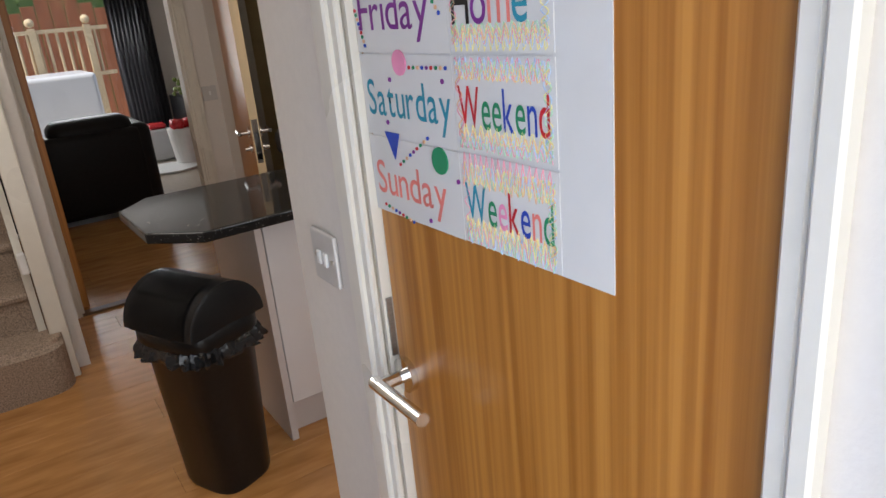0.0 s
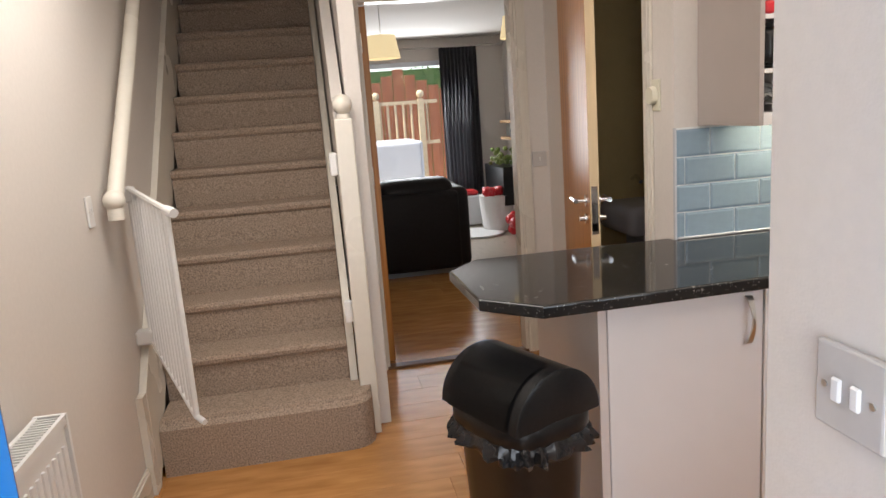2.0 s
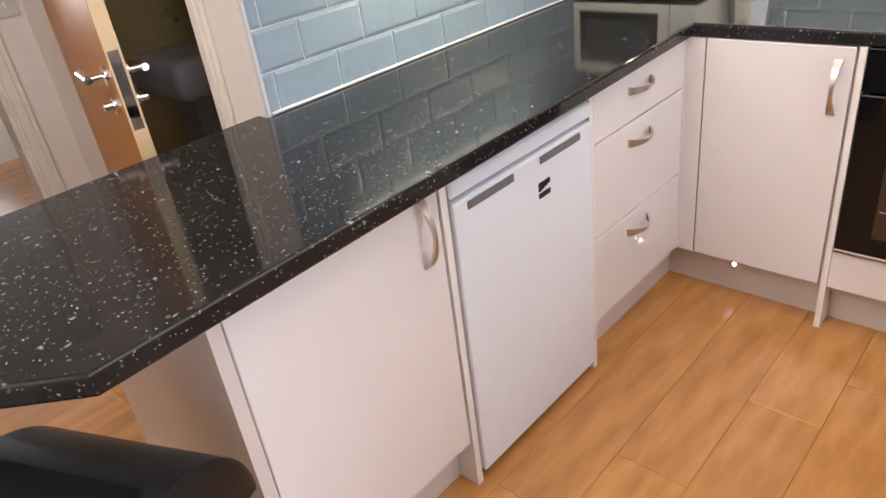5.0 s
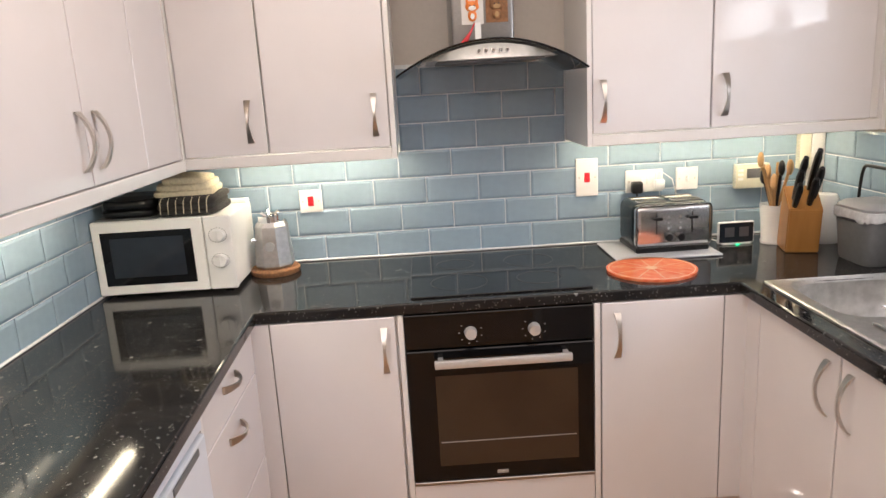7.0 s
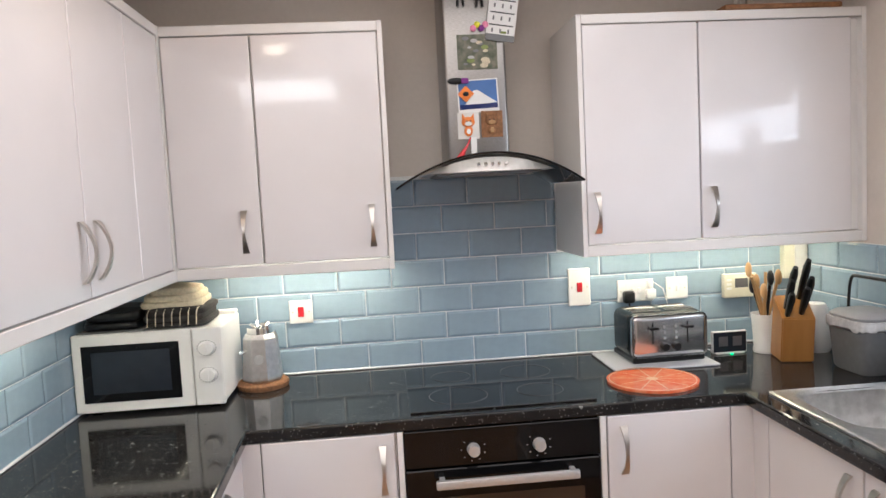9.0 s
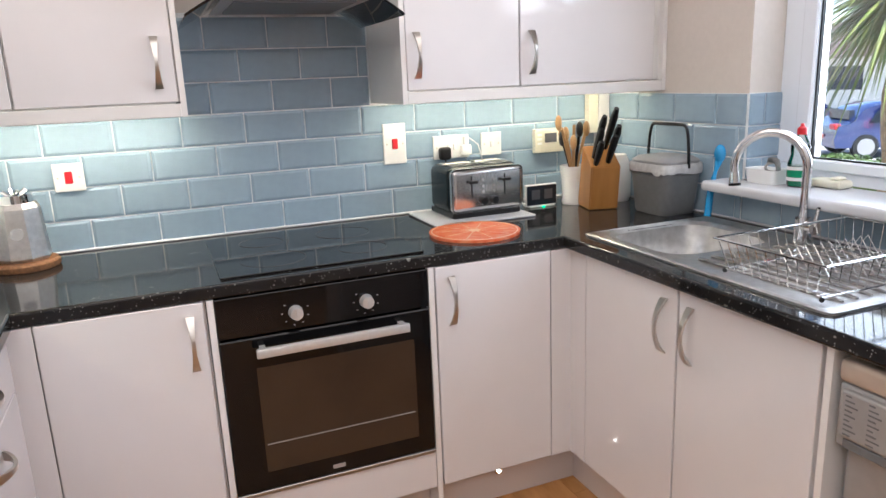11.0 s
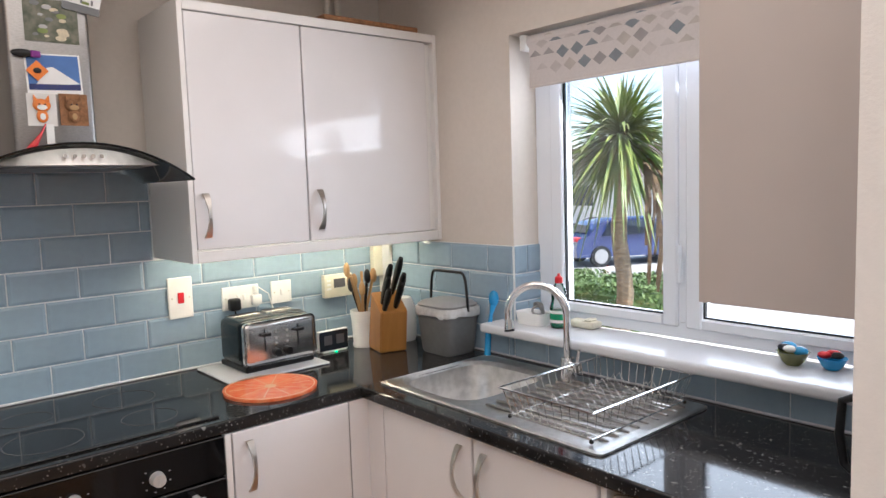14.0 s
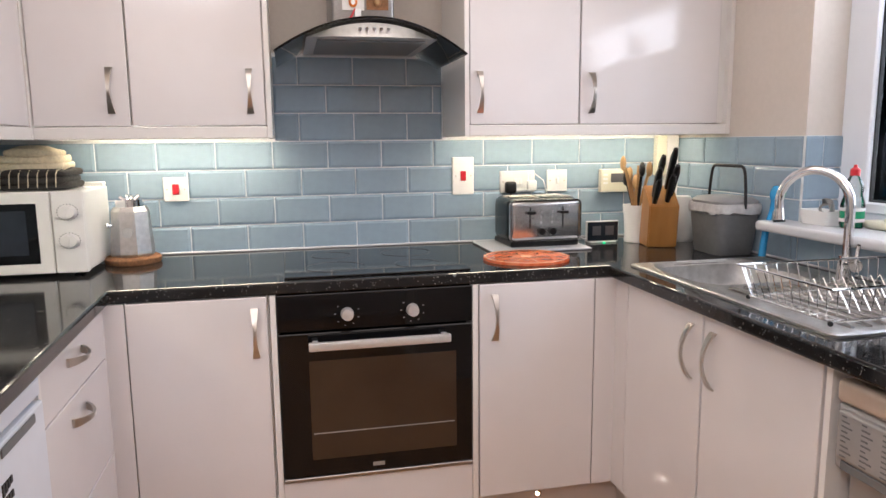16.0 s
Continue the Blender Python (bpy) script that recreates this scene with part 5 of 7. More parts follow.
# ---- things on the sill ----
def bottle(x, y, z):
    t = thing("washing_up_bottle", (x, y, z), "clear washing-up bottle with red cap and green liquid", "bottle")
    prof = [(0.030, 0.0), (0.033, 0.01), (0.033, 0.07), (0.026, 0.095), (0.028, 0.12), (0.016, 0.15), (0.012, 0.155)]
    bm = bmesh.new()
    lathe(bm, (x, y, z + 0.001), prof, 20)
    part("bottle_body", bm, "clear", t, smooth=True)
    bm = bmesh.new()
    lathe(bm, (x, y, z + 0.003), [(0.028, 0.0), (0.030, 0.008), (0.030, 0.055)], 20)
    part("liquid", bm, "greenplastic", t, smooth=True)
    bm = bmesh.new()
    lathe(bm, (x, y, z + 0.156), [(0.014, 0), (0.014, 0.018), (0.006, 0.024), (0.005, 0.032)], 16)
    part("cap", bm, "red", t, smooth=True)
    bm = bmesh.new()
    cyl(bm, (x, y, z + 0.02), (x, y, z + 0.062), 0.0338, n=20, cap=False)
    part("label_sleeve", bm, "white", t, smooth=True)
    bm = bmesh.new()
    cyl(bm, (x, y, z + 0.03), (x, y, z + 0.052), 0.0343, n=20, cap=False)
    part("label_band", bm, "greenplastic", t, smooth=True)


bottle(2.165, 1.060, WB)
t = thing("scourer_tub", (2.270, 1.075, WB), "small white tub holding a steel wool scourer", "tub")
part("tub", loft([ring_pts(2.270, 1.075, 0.055, 0.034, 1.0425, 24), ring_pts(2.270, 1.075, 0.062, 0.040, 1.087, 24), ring_pts(2.270, 1.075, 0.057, 0.035, 1.086, 24), ring_pts(2.270, 1.075, 0.050, 0.030, 1.052, 24)]), "white", t, smooth=True)
bm = bmesh.new()
for k in range(5):
    tube(bm, [(2.250 + 0.024 * math.cos(a), 1.075 + 0.006 * math.sin(3 * a + k), 1.084 + 0.004 * k + 0.022 * math.sin(a)) for a in [2 * math.pi * j / 16 for j in range(16)]], 0.003, 5, True)
part("scourer", bm, "steel", t, smooth=True)
t = thing("window_lock_case", (2.10, 1.005, WB), "grey moulded plastic case lying on the sill", "case")
part("case", B(2.045, 2.155, 0.975, 1.035, 1.0425, 1.067, bevel=0.010, segs=3), "whitewarm", t, smooth=True)
part("catch", B(2.06, 2.09, 0.985, 1.025, 1.067, 1.075, bevel=0.004), "whitewarm", t)


def bowl(x, y, r, m_, fill, label):
    t = thing("bowl", (x, y, WB), label, "bowl")
    bm = bmesh.new()
    lathe(bm, (x, y, WB + 0.0005), [(r * 0.45, 0), (r * 0.7, r * 0.25), (r, r * 0.85), (r * 0.93, r * 0.85), (r * 0.6, r * 0.3)], 28)
    part("dish", bm, m_, t, smooth=True)
    rnd = random.Random(int(x * 100))
    for k in range(6):
        bm = bmesh.new()
        ball(bm, (x + rnd.uniform(-0.5, 0.5) * r, y + rnd.uniform(-0.5, 0.5) * r, WB + r * 0.8 + rnd.uniform(0, 0.015)), r * rnd.uniform(0.28, 0.42), 1.3, 0.8, 0.7, n=10)
        part("trinket", bm, fill[k % len(fill)], t, smooth=True)
    return t


bowl(1.392, 1.035, 0.042, "olive", ["blueplastic", "screen", "white"], "small olive green bowl of blue trinkets on the sill")
bowl(1.300, 1.020, 0.036, "blueplastic", ["red", "darkcloth"], "small blue bowl of dark red fruit on the sill")

# kettle
k = thing("kettle", (1.10, 1.42, 0.905), "brushed steel kettle with a black base and handle", "kettle")
bm = bmesh.new()
lathe(bm, (1.10, 1.42, 0.928), [(0.076, 0), (0.078, 0.01), (0.068, 0.15), (0.060, 0.19), (0.045, 0.205)], 32)
part("jug", bm, "steel", k, smooth=True)
bm = bmesh.new()
lathe(bm, (1.10, 1.42, 0.9055), [(0.082, 0), (0.084, 0.012), (0.078, 0.022)], 32)
part("base", bm, "black", k, smooth=True)
bm = bmesh.new()
tube(bm, [(1.165, 1.42, 1.11), (1.205, 1.42, 1.09), (1.21, 1.42, 1.02), (1.20, 1.42, 0.96), (1.178, 1.42, 0.945)], 0.009, 10)
part("handle", bm, "black", k, smooth=True)
k.location.x = 1.03

# ---- blind ----
bld = thing("roller_blind", (1.75, 1.02, 1.88), "grey roller blind with a geometric diamond pattern, rolled nearly up", "blind")
part("roller", C((1.14, 1.03, 2.035), (2.30, 1.03, 2.035), 0.022, n=20), "blind", bld, smooth=True)
part("cloth", B(1.15, 2.288, 1.0485, 1.0500, 1.877, 2.035), "blind", bld)
part("bottom_bar", B(1.15, 2.288, 1.046, 1.054, 1.872, 1.880, bevel=0.002), "blind", bld)
part("bracket", B(2.300, 2.325, 1.0, 1.06, 2.005, 2.058, bevel=0.003), "white", bld)
rnd = random.Random(4)
shades = ["diamond_a", "diamond_b", "diamond_c", "diamond_d"]
for j in range(4):
    for i in range(19):
        cx, cz = 2.26 - i * 0.060 - (0.030 if j % 2 else 0), 2.025 - j * 0.046 + 0.023
        bm = bmesh.new()
        up = rnd.random() < 0.5
        z_a, z_b = max(cz, 1.882), cz + 0.043
        if z_b <= 1.884:
            continue
        z_b = min(z_b, 2.034)
        w = 0.027
        zm = (z_a + z_b) / 2
        v = [bm.verts.new(c) for c in ((cx, 1.0508, z_b), (cx - w, 1.0508, zm), (cx, 1.0508, z_a), (cx + w, 1.0508, zm))]
        if up:
            bm.faces.new((v[0], v[1], v[3]))
        else:
            bm.faces.new(v)
        part("diamond", bm, rnd.choice(shades), bld)

# ---- brush, compost caddy, knives, pot, jar ----
t = thing("dish_brush", (2.42, 1.165, 0.905), "bright blue plastic dish brush standing behind the sink", "brush")
bm = bmesh.new()
tube(bm, [(2.42, 1.165, 0.92), (2.422, 1.155, 1.0), (2.42, 1.14, 1.07), (2.418, 1.13, 1.10)], 0.009, 10, radii=[0.012, 0.011, 0.006, 0.012])
part("handle", bm, "blueplastic", t, smooth=True)
bm = bmesh.new()
ball(bm, (2.417, 1.128, 1.125), 0.022, 0.9, 0.8, 1.4)
part("bristles", bm, "blueplastic", t, smooth=True)
cx, cy = 2.590, 1.175
t = thing("compost_caddy", (cx, cy, 0.905), "grey plastic food waste caddy with a liner, lid and raised handle", "caddy")
part("tub", loft([ring_pts(cx, cy, 0.095, 0.080, 0.9055, 40, 5), ring_pts(cx, cy, 0.100, 0.085, 0.915, 40, 5), ring_pts(cx, cy, 0.118, 0.100, 1.075, 40, 5)]), "grey", t, smooth=True)
liner = []
rnd = random.Random(8)
for z, g in ((1.052, 0.004), (1.062, 0.008), (1.074, 0.008), (1.084, 0.002)):
    liner.append([(cx + (p[0] - cx) * (1 + g * 3 + rnd.uniform(-g, g)), cy + (p[1] - cy) * (1 + g * 3 + rnd.uniform(-g, g)), p[2] + (rnd.uniform(-0.007, 0.007) if z < 1.055 else 0)) for p in ring_pts(cx, cy, 0.121, 0.103, z, 40, 5)])
part("liner", loft(liner), "fabricliner", t, "white bag liner over the rim", smooth=True)
part("lid", loft([ring_pts(cx, cy, 0.112, 0.095, 1.084, 40, 5), ring_pts(cx, cy, 0.115, 0.098, 1.093, 40, 5), ring_pts(cx, cy, 0.095, 0.078, 1.106, 40, 5), ring_pts(cx, cy, 0.06, 0.05, 1.110, 40, 4)]), "lidgrey", t, "grey domed lid", smooth=True)
bm = bmesh.new()
hp = []
for q in range(21):
    s = q / 20 * 2 - 1
    hp.append((cx + 0.122 * (abs(s) ** 0.35 * (1 if s > 0 else -1)) * 1.0, cy - 0.01, 1.07 + 0.145 * (1 - abs(s) ** 5)))
tube(bm, hp, 0.006, 8)
part("handle", bm, "black", t, "black carrying handle", smooth=True)


caddy = bpy.data.objects["compost_caddy"]
caddy.scale, caddy.location.x = (0.89, 0.89, 1.0), cx + 0.035


def knife_block(x, y):
    t = thing("knife_block", (x, y, 0.905), "wooden knife block full of black-handled knives", "knife block", rz=40)
    bm = bmesh.new()
    v = [bm.verts.new(c) for c in ((-0.055, -0.045, 0.001), (0.055, -0.045, 0.001), (0.075, -0.045, 0.15), (-0.01, -0.045, 0.215), (-0.055, 0.045, 0.001), (0.055, 0.045, 0.001), (0.075, 0.045, 0.15), (-0.01, 0.045, 0.215))]
    for f in ((0, 1, 2, 3), (7, 6, 5, 4), (0, 4, 5, 1), (1, 5, 6, 2), (2, 6, 7, 3), (3, 7, 4, 0)):
        bm.faces.new([v[i] for i in f])
    bmesh.ops.recalc_face_normals(bm, faces=bm.faces)
    bmesh.ops.bevel(bm, geom=bm.edges[:], offset=0.003, segments=2, affect="EDGES")
    part("block", bm, "wood", t, smooth=True)
    dirn = Vector((0.55, 0, 0.83)).normalized()
    for i, (a, yy, L) in enumerate(((0.15, 0.022, 0.165), (0.25, -0.012, 0.145), (0.5, 0.028, 0.125), (0.55, -0.024, 0.12), (0.78, 0.012, 0.11), (0.85, -0.028, 0.095))):
        p = Vector((-0.01 + 0.085 * a, yy, 0.215 - 0.065 * a))
        bm = bmesh.new()
        tube(bm, [p, p + dirn * L * 0.3, p + dirn * L * 0.8, p + dirn * L], 0.009, 8, radii=[0.010, 0.0125, 0.0145, 0.009])
        for vv in bm.verts:
            vv.co.y = yy + (vv.co.y - yy) * 0.75
        part("knife_handle", bm, "black", t, "black riveted knife handle", smooth=True)


knife_block(2.835, 1.315)
bpy.data.objects["knife_block"].rotation_euler = (0, 0, radians(165))
bpy.data.objects["knife_block"].scale = (1.22, 1.22, 1.08)
px0, py0 = 2.950, 1.345
t = thing("utensil_pot", (px0, py0, 0.905), "white ceramic pot full of wooden spoons and utensils", "pot")
bm = bmesh.new()
lathe(bm, (px0, py0, 0.9055), [(0.045, 0), (0.047, 0.008), (0.044, 0.02), (0.048, 0.10), (0.054, 0.148), (0.049, 0.148), (0.04, 0.05)], 32)
part("pot_body", bm, "white", t, smooth=True)
rnd = random.Random(12)
for k in range(11):
    a = rnd.uniform(0, 6.28)
    lean = rnd.uniform(0.01, 0.045)
    top = Vector((px0 + math.cos(a) * (0.02 + lean), py0 + math.sin(a) * (0.02 + lean), 0.905 + rnd.uniform(0.24, 0.315)))
    base = Vector((px0 - math.cos(a) * 0.01, py0 - math.sin(a) * 0.01, 0.96))
    bm = bmesh.new()
    tube(bm, [base, base.lerp(top, 0.8), top], 0.006, 8)
    if k % 3 != 2:
        ball(bm, top, 0.020, 1, 0.5, 1.5, n=10)
    part("wooden_spoon" if k % 3 != 2 else "spatula", bm, "utensil" if k % 4 else "black", t, smooth=True)
t = thing("jar", (2.92, 1.17, 0.905), "plain white ceramic jar in the corner", "jar")
bm = bmesh.new()
lathe(bm, (2.92, 1.17, 0.9055), [(0.052, 0), (0.058, 0.02), (0.058, 0.13), (0.045, 0.165), (0.038, 0.18)], 28)
part("jar_body", bm, "white", t, smooth=True)
t = thing("pipe_boxing", (3.1, 1.20, 0.905), "plain painted pipe boxing beside white cable trunking", "boxing")
part("boxing", B(3.085, EX - 0.0145, 1.088, 1.140, 0.914, 1.326), "pelmet", t)
part("trunking", B(3.085, EX - 0.0145, 1.141, 1.187, 1.16, 1.326, bevel=0.002), "whitewarm", t)

# ---- toaster ----
t = thing("toaster", (2.975, 1.77, 0.914), "four-slot toaster with a polished chrome front and dark ends", "toaster")
T0, T1 = 1.618, 1.915
bm = bmesh.new()
box(bm, 2.895, 3.075, T0 + 0.001, T1 - 0.001, 0.928, 1.092, bevel=0.030, segs=5)
part("body", bm, "toaster_dark", t, "dark blue grey enamel body", smooth=True)
part("base", B(2.885, 3.08, T0 + 0.008, T1 - 0.008, 0.915, 0.935, bevel=0.004), "black", t)
bm = bmesh.new()
box(bm, 2.874, 2.899, T0 + 0.002, T1 - 0.002, 0.935, 1.086, bevel=0.020, segs=5)
fp = part("front_panel", bm, "toaster_front", t, "polished chrome front panel", smooth=True)
for yy in (1.835, 1.70):
    part("slot_line", B(2.8725, 2.8745, yy - 0.002, yy + 0.002, 0.985, 1.060), "black", fp)
    part("lever", B(2.855, 2.873, yy - 0.018, yy + 0.018, 1.036, 1.046, bevel=0.003), "black", fp, "black lever")
for yy in (1.790, 1.745):
    bm = C((2.875, yy, 0.972), (2.860, yy, 0.972), 0.015, 0.013, n=24)
    part("dial", bm, "black", fp, "black browning dial", smooth=True)
    for q in range(3):
        part("button", C((2.875, yy, 1.004 + q * 0.02), (2.8715, yy, 1.004 + q * 0.02), 0.0055, n=12), "chrome", fp, smooth=True)
for x in (2.945, 3.02):
    for y in (1.70, 1.832):
        part("slot_rim", B(x - 0.019, x + 0.019, y - 0.055, y + 0.055, 1.090, 1.0945, bevel=0.002), "steel", t)
        part("slot", B(x - 0.016, x + 0.016, y - 0.052, y + 0.052, 1.0946, 1.0952), "black", t)

toaster = bpy.data.objects["toaster"]
toaster.location, toaster.rotation_euler, toaster.scale = (2.964, 1.764, 0.914), (0, 0, radians(1)), (1.05, 0.97, 1.03)

# orange disc, monitor
dc = (2.675, 1.903)
t = thing("worktop_saver", (dc[0], dc[1], 0.905), "round glass worktop saver printed like an orange slice", "board")
part("disc", C((dc[0], dc[1], 0.9055), (dc[0], dc[1], 0.914), 0.150, n=64), "orange", t, smooth=True)
for q in range(10):
    a = 2 * math.pi * q / 10
    bm = bmesh.new()
    c0 = Vector((dc[0] + 0.022 * math.cos(a), dc[1] + 0.022 * math.sin(a), 0.9143))
    c1 = Vector((dc[0] + 0.130 * math.cos(a), dc[1] + 0.130 * math.sin(a), 0.9143))
    s_ = Vector((-math.sin(a), math.cos(a), 0)) * 0.0016
    bm.faces.new([bm.verts.new(c) for c in (c0 - s_, c1 - s_, c1 + s_, c0 + s_)])
    part("segment_line", bm, "orangepale", t)
part("core", C((dc[0], dc[1], 0.914), (dc[0], dc[1], 0.9145), 0.020, n=14), "orangepale", t)
bm = bmesh.new()
tube(bm, [(dc[0] + 0.141 * math.cos(a), dc[1] + 0.141 * math.sin(a), 0.9132) for a in [2 * math.pi * j / 48 for j in range(48)]], 0.002, 5, True)
part("peel_line", bm, "orangepale", t)
monitor = t = thing("energy_monitor", (2.95, 1.50, 0.905), "small white-framed digital display with a green light", "display")
part("case", B(2.945, 2.960, 1.435, 1.572, 0.908, 0.992, bevel=0.003), "white", t)
part("screen_panel", B(2.9425, 2.9448, 1.439, 1.568, 0.913, 0.988), "screen", t)
part("stand", B(2.935, 2.99, 1.45, 1.56, 0.9055, 0.912, bevel=0.002), "white", t)
for q in (1.475, 1.53):
    part("tile_icon", B(2.9418, 2.9424, q - 0.018, q + 0.018, 0.935, 0.972), "icon", t)
part("status_light", B(2.927, 2.933, 1.499, 1.507, 0.906, 0.909), "green_led", t)

monitor.location.x, monitor.location.y = 2.965, 1.480

# ---- plates on the tiled wall ----
RT = Run((EX - 0.011, 0), (0, 1), (-1, 0))
wall_plate("cooker_switch", RT, 2.017, 1.174, 0.088, 0.148, "tall white cooker switch with a red rocker on the tiles", "switch", red=True)
wall_plate("fridge_switch", RT, 3.100, 1.147, 0.088, 0.088, "square white switch with a red rocker on the tiles", "switch", red=True)
s2 = wall_plate("double_socket", RT, 1.790, 1.146, 0.148, 0.088, "white double socket with a black plug and a white charger", "socket", rockers=2)
bm = bmesh.new()
c = RT.p(1.825, 0, 1.125)
box(bm, c.x - 0.045, c.x - 0.010, c.y - 0.022, c.y + 0.022, c.z - 0.024, c.z + 0.024, bevel=0.010, segs=3)
pl = part("plug", bm, "black", s2, "black plug", smooth=True)
bm = bmesh.new()
tube(bm, [(c.x - 0.03, c.y, c.z - 0.02), (c.x - 0.035, c.y, c.z - 0.06), (c.x - 0.01, c.y - 0.005, c.z - 0.10), (c.x - 0.005, c.y - 0.02, 0.935)], 0.0035, 8)
part("cable", bm, "black", pl, smooth=True)
c = RT.p(1.735, 0, 1.13)
bm = bmesh.new()
box(bm, c.x - 0.035, c.x - 0.010, c.y - 0.020, c.y + 0.020, c.z - 0.018, c.z + 0.022, bevel=0.006, segs=2)
box(bm, c.x - 0.030, c.x - 0.012, c.y - 0.008, c.y + 0.010, c.z + 0.020, c.z + 0.055, bevel=0.004)
part("charger", bm, "white", s2, "white charger", smooth=True)
bm = bmesh.new()
tube(bm, [(c.x - 0.02, c.y - 0.01, c.z + 0.05), (c.x - 0.025, c.y - 0.05, c.z + 0.02), (c.x - 0.02, c.y - 0.08, c.z - 0.08), (2.96, 1.58, 0.93), (2.965, 1.55, 0.92)], 0.0022, 6)
part("cable", bm, "white", s2, "thin white cable", smooth=True)
wall_plate("single_socket", RT, 1.620, 1.147, 0.088, 0.088, "white switched outlet plate on the tiles", "socket", rockers=1)
th = thing("heating_programmer", tuple(RT.p(1.366, 0, 1.145)), "cream heating programmer with a small grey display", "programmer")
part("case", RT.B(1.299, 1.434, 0.001, 0.028, 1.095, 1.190, bevel=0.004, segs=2), "whitewarm", th, smooth=True)
part("display", RT.B(1.336, 1.390, 0.028, 0.0295, 1.135, 1.172), "icon", th)
for q in range(3):
    part("button", RT.B(1.404, 1.424, 0.028, 0.030, 1.128 + q * 0.017, 1.137 + q * 0.017), "white", th)

# ---- microwave and its towels ----
mw = thing("microwave", (2.97, 3.60, 0.905), "white microwave oven with a dark window and two dials", "microwave")
MX = 2.785
part("body", B(MX + 0.02, 3.10, 3.357, 3.782, 0.920, 1.198, bevel=0.005), "white", mw)
md_ = part("door", B(MX, MX + 0.021, 3.443, 3.784, 0.918, 1.200, bevel=0.004), "white", mw, "white microwave door")
part("window", B(MX - 0.002, MX + 0.0005, 3.478, 3.757, 0.955, 1.160), "blackgloss", md_, "black glass window")
part("window_mesh", B(MX - 0.0028, MX - 0.0021, 3.505, 3.730, 0.985, 1.136), "screen", md_)
cp_ = part("control_panel", B(MX, MX + 0.021, 3.355, 3.440, 0.918, 1.200, bevel=0.004), "white", mw, "white control panel")
for z in (1.128, 1.030):
    part("dial_ring", C((MX - 0.0005, 3.398, z), (MX - 0.002, 3.398, z), 0.030, n=32), "white", cp_)
    bm = bmesh.new()
    for q in range(20):
        a = 2 * math.pi * q / 20
        box(bm, MX - 0.0028, MX - 0.002, 3.398 + 0.0275 * math.cos(a) - 0.0015, 3.398 + 0.0275 * math.cos(a) + 0.0015, z + 0.0275 * math.sin(a) - 0.0015, z + 0.0275 * math.sin(a) + 0.0015)
    part("dial_marks", bm, "grey", cp_, "ring of small grey marks", kind="stuff")
    bm = C((MX - 0.002, 3.398, z), (MX - 0.018, 3.398, z), 0.024, 0.021, n=28)
    box(bm, MX - 0.022, MX - 0.017, 3.395, 3.401, z - 0.019, z + 0.019)
    part("dial", bm, "white", cp_, "white dial", smooth=True)
for y in (3.40, 3.75):
    part("foot", B(2.85, 2.88, y - 0.012, y + 0.012, 0.9055, 0.919), "black", mw)
part("vent_ridge", B(3.06, 3.10, 3.36, 3.46, 1.198, 1.214, bevel=0.003), "white", mw)


mw.location, mw.scale = (2.93, 3.586, 0.905), (1, 1.095, 0.905)


def towel(x0, x1, y0, y1, z, h, m_, name, label, seed):
    t = thing(name, ((x0 + x1) / 2, (y0 + y1) / 2, z), label, "towel")
    rnd = random.Random(seed)
    layers = max(2, int(h / 0.019))
    for q in range(layers):
        j = rnd.uniform(-0.008, 0.008)
        lh = h / layers
        zb = z + q * lh + 0.0005
        cx, cy, hx, hy = (x0 + x1 + j) / 2, (y0 + y1 - j) / 2, (x1 - x0) / 2, (y1 - y0) / 2
        ph = rnd.uniform(0, 6)
        top_ = 0.55 if m_ == "cream" and q >= layers - 2 else 1.0
        rings = []
        for f, g in ((0.96, 0.0), (0.99, 0.2), (1.0, 0.5), (0.99, 0.8), (0.95, 0.97)):
            rings.append([(px_, py_, zb + g * lh * (1 + 0.10 * math.sin(px_ * 60 + ph) + 0.10 * math.sin(py_ * 47 + ph))) for px_, py_, _ in ring_pts(cx, cy, hx * f * (1 if top_ == 1 else 0.93 - 0.1 * (q - layers + 2)), hy * f * (1 if top_ == 1 else 0.90 - 0.16 * (q - layers + 2)), 0, 40, 6)])
        if q == layers - 1:
            for f, g in ((0.8, 1.12), (0.5, 1.2 if top_ == 1 else 1.45), (0.2, 1.22 if top_ == 1 else 1.55)):
                rings.append([(px_, py_, zb + g * lh + 0.003 * math.sin(px_ * 50 + ph)) for px_, py_, _ in ring_pts(cx, cy, hx * f * (1 if top_ == 1 else 0.83), hy * f * (1 if top_ == 1 else 0.74), 0, 40, 4)])
        bm = loft(rings)
        part("fold", bm, m_, t, smooth=True)
    return t


towel(2.81, 3.06, 3.59, 3.775, 1.203, 0.055, "black", "cloth_pile", "pile of folded black cloths on the microwave", 1)
part("tray", B(2.79, 2.95, 3.58, 3.785, 1.1985, 1.2025), "grey", bpy.data.objects["cloth_pile"])
tw = towel(2.805, 3.05, 3.385, 3.585, 1.1995, 0.060, "darkcloth", "striped_towel", "folded dark towel with pale stripes on the microwave", 2)
for q in range(7):
    y = 3.405 + q * 0.026
    bm = bmesh.new()
    tube(bm, [(2.90, y, 1.2605), (2.815, y, 1.2602), (2.803, y + 0.002, 1.248), (2.8005, y + 0.004, 1.208)], 0.0017, 5)
    part("stripe", bm, "cream", tw)
tw = towel(2.83, 3.04, 3.40, 3.60, 1.261, 0.062, "cream", "cream_towel", "folded cream cotton towel on the microwave", 3)
